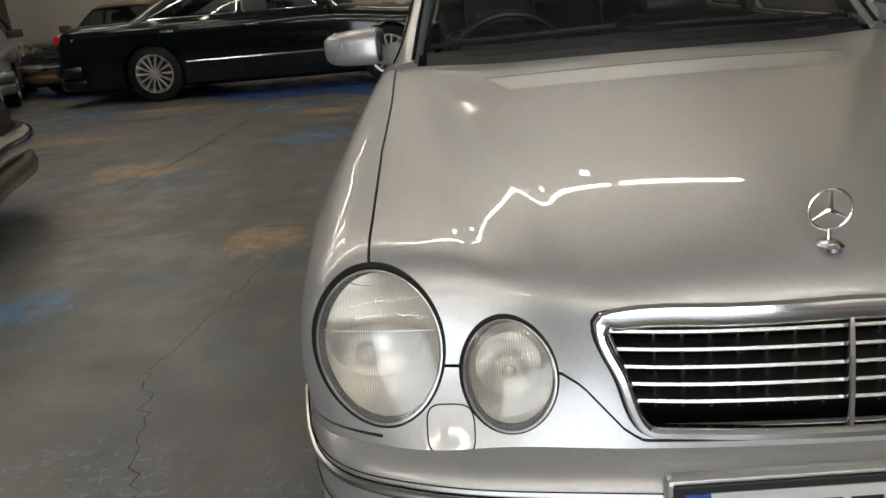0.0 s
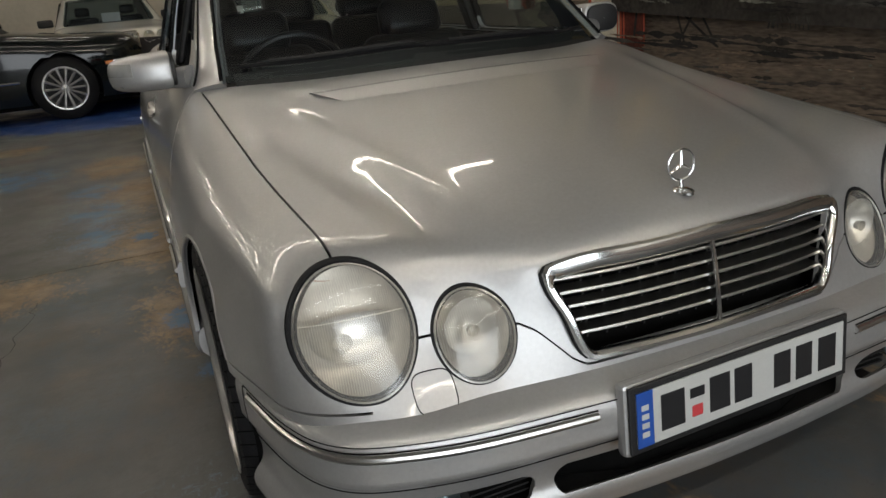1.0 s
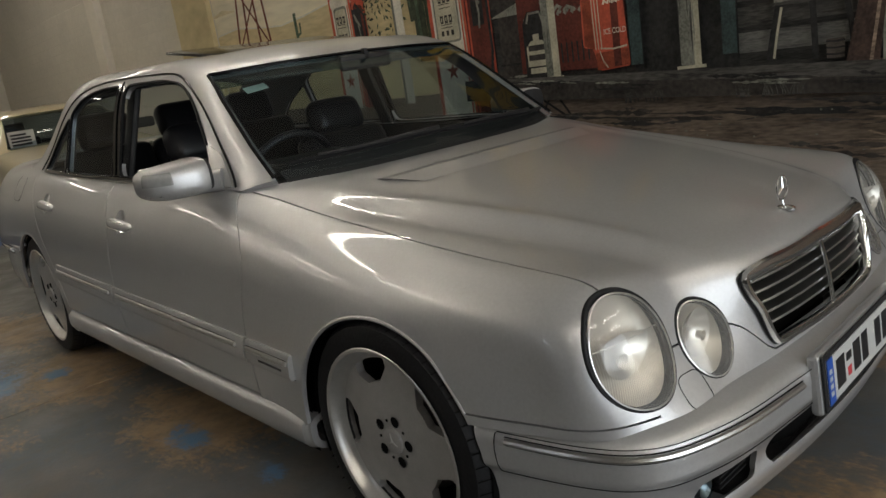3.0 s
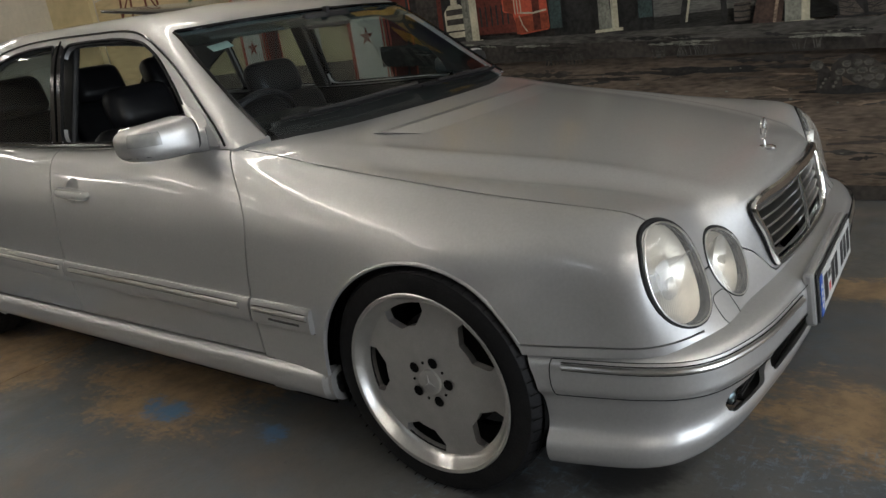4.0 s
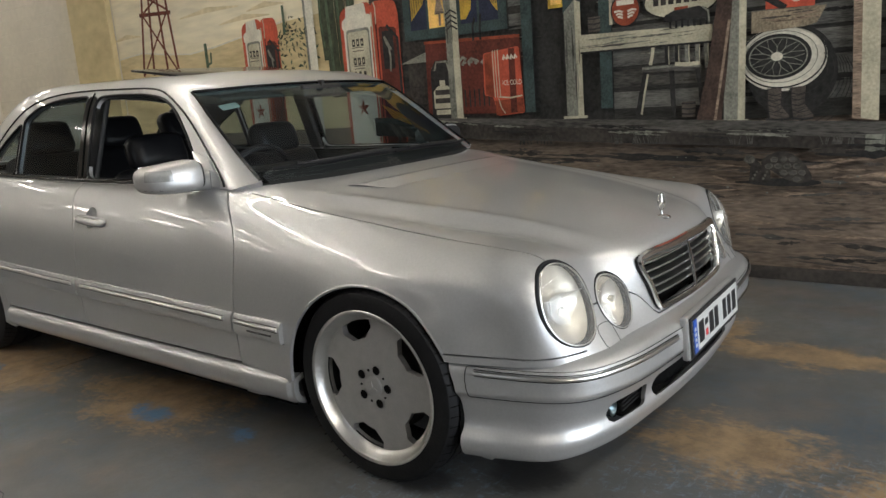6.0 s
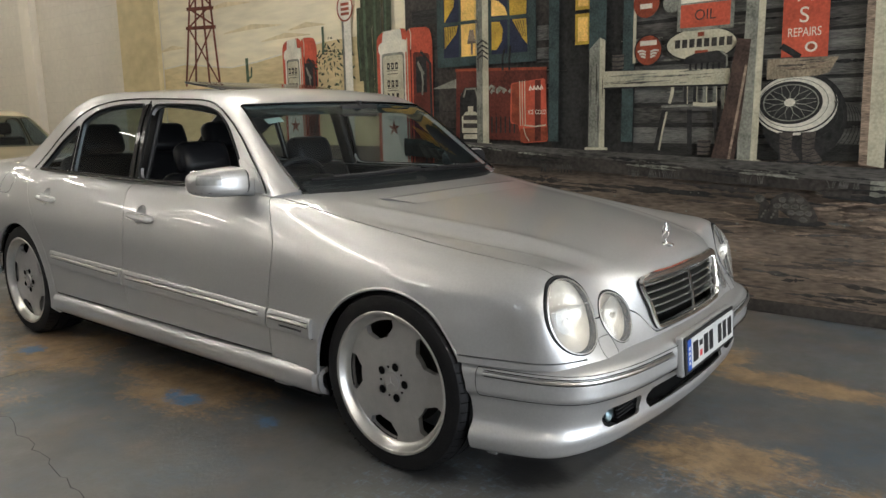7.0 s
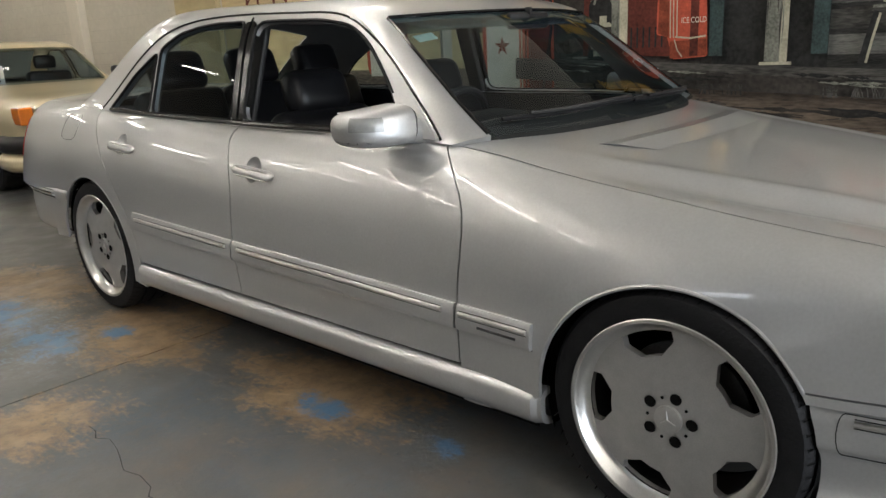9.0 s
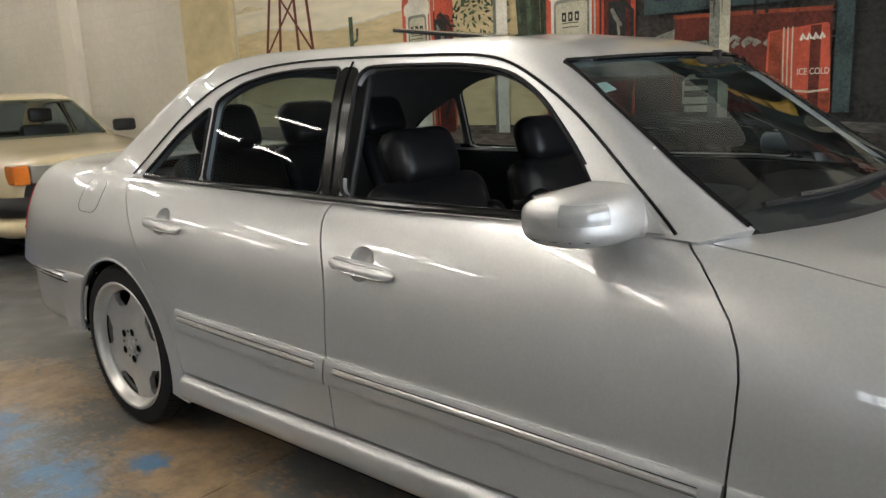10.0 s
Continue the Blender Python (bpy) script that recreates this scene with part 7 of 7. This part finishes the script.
paint("rail", [(.705, 1.352), (.707, 1.46), (-.116, 1.437), (-.12, 1.344)], CREAMP)
stroke("rail_shadow", [(.705, 1.35), (.3, 1.347), (-.12, 1.34)], .012, DARK)
for y, z in ((.605, 1.47), (.02, .925)):
    paint("can", [(y + .04, z), (y + .042, z + .09), (y - .04, z + .09), (y - .038, z)], BOOT)
    for d in (.02, .05, .08):
        stroke("can_hoop", [(y + .042, z + d), (y, z + d - .004), (y - .042, z + d)], .008, DARK)
# signs
disc("round_sign", .40, 1.575, .094, .098, DARK)
disc("round_sign_face", .40, 1.575, .086, .09, RUST)
rect("word_bar", .455, .345, 1.605, 1.635, PALE)
for s in (-1, 1):
    for k in range(3):
        stroke("wing_bar", [(.40 + s * .015, 1.565 - k * .017), (.40 + s * .04, 1.575 - k * .017), (.40 + s * (.07 - k * .012), 1.57 - k * .017)], .012, PALE)
disc("round_sign_face", .42, 1.86, .085, .085, RUST)
rect("word_bar", .46, .38, 1.83, 1.86, PALE)
disc("badge_sign", .25, 1.85, .06, .06, POSTG)
disc("oval_sign", .065, 1.59, .222, .102, DARK)
disc("oval_sign_face", .065, 1.59, .212, .093, CREAMP)
for k in range(8):
    y = .225 - k * .045
    rect("word_bar", y, y - .032, 1.572, 1.622, SHADE)
rect("word_bar", .10, .02, 1.535, 1.553, RUST)
rect("word_bar", .085, .045, 1.635, 1.66, RUST)
paint("chair_back", [(.165, 1.475), (.155, 1.515), (.10, 1.535), (-.04, 1.545), (-.085, 1.53), (-.10, 1.50), (-.10, 1.475)], DARK)
for k in range(7):
    rect("chair_spindle", .13 - k * .035, .117 - k * .035, 1.437, 1.476, DARK)
stroke("chair_rim", [(-.06, 1.54), (-.095, 1.51), (-.10, 1.45)], .010, POSTG)
rect("oil_sign", .215, -.128, 1.67, 2.3, POSTG)
rect("oil_sign_top", .195, -.105, 1.835, 2.28, PALE)
rect("oil_sign_low", .195, -.105, 1.69, 1.825, RED)
letters("OIL", .045, 1.757, .062, SHADE, .95)
disc("oil_sign_mark", .045, 1.93, .06, .06, RED)
paint("repair_sign", [(-.395, 2.3), (-.40, 1.48), (-.642, 1.472), (-.63, 2.28)], RED)
letters("REPAIRS", -.515, 1.61, .048, PALE, .72)
letters("S", -.51, 1.70, .085, PALE, 1.0)
letters("A", -.51, 1.815, .085, PALE, 1.0)
letters("G", -.51, 1.93, .085, PALE, 1.0)
disc("repair_mark", -.555, 1.53, .032, .028, PALE)
disc("repair_mark", -.555, 1.53, .02, .017, RUST)
stroke("repair_band", [(-.40, 1.545), (-.45, 1.51), (-.50, 1.475)], .035, DARK)
# spare wheel, boots
disc("tyre_dark", -.535, 1.145, .225, .245, DARK, tilt=-8)
disc("tyre_white", -.488, 1.215, .222, .172, PALE, tilt=2)
disc("wheel_dark", -.466, 1.226, .165, .116, DARK, tilt=0)
disc("wheel_rim_ring", -.466, 1.226, .15, .104, POSTG)
disc("wheel_dark", -.466, 1.226, .143, .098, DARK)
for k in range(22):
    a = 2 * math.pi * k / 22
    e = a + (.35 if k % 2 else -.35)
    stroke("wheel_spoke", [(-.462 + .03 * math.cos(a), 1.225 + .02 * math.sin(a)), (-.462 + .085 * math.cos((a + e) / 2), 1.225 + .06 * math.sin((a + e) / 2)), (-.462 + .14 * math.cos(e), 1.225 + .10 * math.sin(e))], .0032, POSTG)
disc("wheel_hub", -.462, 1.228, .03, .023, PALE)
for y in (-.415, -.535):
    paint("boot", [(y, 1.06), (y - .075, 1.065), (y - .07, .97), (y - .115, .91), (y - .11, .893), (y - .01, .893), (y, .96)], BOOT)
    stroke("boot_sole", [(y + .005, .895), (y - .06, .89), (y - .115, .893)], .012, DARK)
for y in (-.415, -.535):
    for k in range(4):
        stroke("boot_crease", [(y - .005, 1.03 - k * .03), (y - .04, 1.02 - k * .03), (y - .072, 1.03 - k * .028)], .005, DARK)
    stroke("boot_edge", [(y, 1.06), (y - .002, .98), (y - .012, .90)], .008, DARK)
for cy, cz, ry, rz, w, m in ((-.488, 1.222, .215, .160, .008, DARK), (-.478, 1.224, .185, .135, .004, POSTG), (-.466, 1.226, .165, .116, .008, DARK)):
    a = np.linspace(0, 2 * math.pi, 41)
    stroke("tyre_line", np.c_[cy + ry * np.cos(a), cz + rz * np.sin(a)], w, m)
for k in range(9):
    a = np.linspace(-2.4, .5, 14)
    stroke("tyre_shade", np.c_[-.53 - .03 * k / 9 + (.185 + .012 * k) * np.cos(a + math.pi), 1.16 - .01 * k + (.15 + .012 * k) * np.sin(a)], .003, (PLANKD, DARK)[k % 2])
# lit patch on the boards over the wheel, grain on rail and posts
rnd = random.Random(21)
paint("lit_board", [(-.33, 1.36), (-.33, 1.475), (-.70, 1.468), (-.655, 1.385), (-.60, 1.372)], TAN)
for k in range(9):
    smear("lit_board_grain", rnd.uniform(-.62, -.40), rnd.uniform(1.38, 1.46), rnd.uniform(.08, .2), rnd.uniform(.002, .006), (EARTHL, BOOT)[k % 2])
for k in range(16):
    smear("rail_grain", rnd.uniform(.0, .62), rnd.uniform(1.36, 1.44), rnd.uniform(.08, .35), rnd.uniform(.002, .006), (POSTG, DECK, POSTG)[k % 3], -.005)
for y0, y1, z0, z1 in ((.81, .70, .98, 1.62), (1.75, 1.66, 1.0, 2.5), (-.19, -.29, .92, 2.4), (-.85, -.93, .92, 2.2)):
    for k in range(12):
        y, z, h = rnd.uniform(y1, y0), rnd.uniform(z0, z1 - .3), rnd.uniform(.1, .35)
        stroke("post_grain", [(y, z), (y + rnd.uniform(-.006, .006), z + h / 2), (y + rnd.uniform(-.006, .006), z + h)], [.002, rnd.uniform(.004, .010), .002], (DECK, POSTG, SHADE)[k % 3])
# right-hand posts, leaning log
paint("porch_post", [(-.185, .885), (-.215, MURAL_TOP), (-.28, MURAL_TOP), (-.262, .885)], POSTG)
paint("porch_post_light", [(-.262, .885), (-.28, MURAL_TOP), (-.318, MURAL_TOP), (-.30, .885)], CREAMP)
paint("post_foot", [(-.16, .885), (-.16, .90), (-.32, .90), (-.33, .872)], CREAMP)
stroke("leaning_log", [(-.195, 1.60), (-.15, 1.2), (-.085, .80)], [.08, .11, .15], BROWN)
stroke("log_light", [(-.215, 1.45), (-.18, 1.2), (-.13, .85)], .015, EARTHL)
paint("end_post", [(-.835, .885), (-.80, MURAL_TOP), (-.92, MURAL_TOP), (-.957, .87)], EARTHL)
paint("end_post_light", [(-.875, .885), (-.84, MURAL_TOP), (-.92, MURAL_TOP), (-.957, .87)], CREAMP)
rect("far_boards", -1.0, -3.2, .86, MURAL_TOP, DECK)
# porch deck and the ground before it
paint("deck_top", [(2.48, 1.02), (1.70, .985), (-.96, .865), (-3.2, .78), (-3.2, .72), (-.966, .775), (1.71, .945), (2.48, .98)], DECK)
paint("deck_edge", [(2.48, .985), (1.71, .948), (-.966, .778), (-3.2, .70), (-3.2, .64), (-.968, .718), (1.712, .84), (2.48, .88)], SHADE)
rect("deck_end", -.90, -.99, .70, .80, POSTG)
rnd = random.Random(11)


for k in range(300):
    z = .03 + .72 * rnd.random()
    smear("ground_streak", rnd.uniform(-2.6, 2.4), z, rnd.uniform(.08, .42), rnd.uniform(.003, .014), (EARTHL, BOOT, EARTHL, DECK, BOOT, SHADE, EARTHL, DECK)[k % 8], rnd.uniform(-.03, .03))
for k in range(40):
    smear("ground_shade", rnd.uniform(-2.4, 2.0), .72 + rnd.uniform(-.05, .03) - .03 * 0, rnd.uniform(.2, .6), rnd.uniform(.008, .02), (DARK, SHADE)[k % 2], .02)
for k in range(46):
    y = rnd.uniform(-.95, 2.3)
    smear("deck_wear", y, .945 - .055 * (1.7 - y) + rnd.uniform(-.04, .02), rnd.uniform(.08, .35), rnd.uniform(.004, .012), (DARK, POSTG, SHADE, DARK)[k % 4], .015)
for k in range(70):
    y, z = rnd.uniform(-1.3, 1.6), rnd.uniform(.1, .72)
    disc("ground_stone", y, z, rnd.uniform(.003, .011), rnd.uniform(.002, .007), POSTG, 8)
for y in (1.1, .95, .45, .3, .2, -.30, -.75, -.8):
    for k in range(9):
        a = rnd.uniform(-.5, .5)
        b = y + rnd.uniform(-.06, .06)
        stroke("grass_blade", [(b, .80 - .045 * (1.6 - y) * .4), (b + a * .02, .83 - .045 * (1.6 - y) * .4), (b + a * .06, .86 - .045 * (1.6 - y) * .4)], [.006, .005, .002], DECK)
# shade at the wall's foot, painted on as a dark strip
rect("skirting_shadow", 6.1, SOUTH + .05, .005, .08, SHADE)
# tortoise
TY = -.50
disc("tortoise_shadow", TY - .02, .555, .19, .022, DARK)
paint("tortoise_neck", [(TY + .10, .66), (TY + .15, .70), (TY + .17, .69), (TY + .165, .655), (TY + .12, .62), (TY + .09, .62)], SHADE)
disc("tortoise_head", TY + .158, .682, .030, .024, STONE)
for y, h in ((TY + .13, .64), (TY + .075, .65), (TY - .10, .60)):
    paint("tortoise_leg", [(y + .022, h), (y - .027, h), (y - .032, .565), (y - .01, .552), (y + .03, .556)], SHADE)
    for q in range(3):
        disc("leg_scale", y + .008 - q * .01, .575 + q * .018, .007, .008, STONE, 8)
shell = rounded([(TY + .105, .655), (TY + .07, .70), (TY, .728), (TY - .07, .71), (TY - .13, .655), (TY - .165, .59), (TY - .16, .562), (TY - .08, .556), (TY - .02, .575), (TY + .04, .62)], .03)
paint("tortoise_shell", shell, SHADE)
inside = in_poly(shell)
rows = [(TY + .10 - .047 * k + .02 * (r % 2), .572 + .036 * r) for r in range(5) for k in range(7)]
for y, z in rows:
    if inside(np.array([[0, y, z]]))[0] > .012:
        plate = [(y + .023 * math.cos(t) + rnd.uniform(-.003, .003), z + .017 * math.sin(t)) for t in np.linspace(.2, 6.48, 7)[:-1]]
        paint("shell_plate", plate, STONE)
        paint("shell_plate_core", [(y + (a - y) * .66, z + (b - z) * .66) for a, b in plate], DECK)
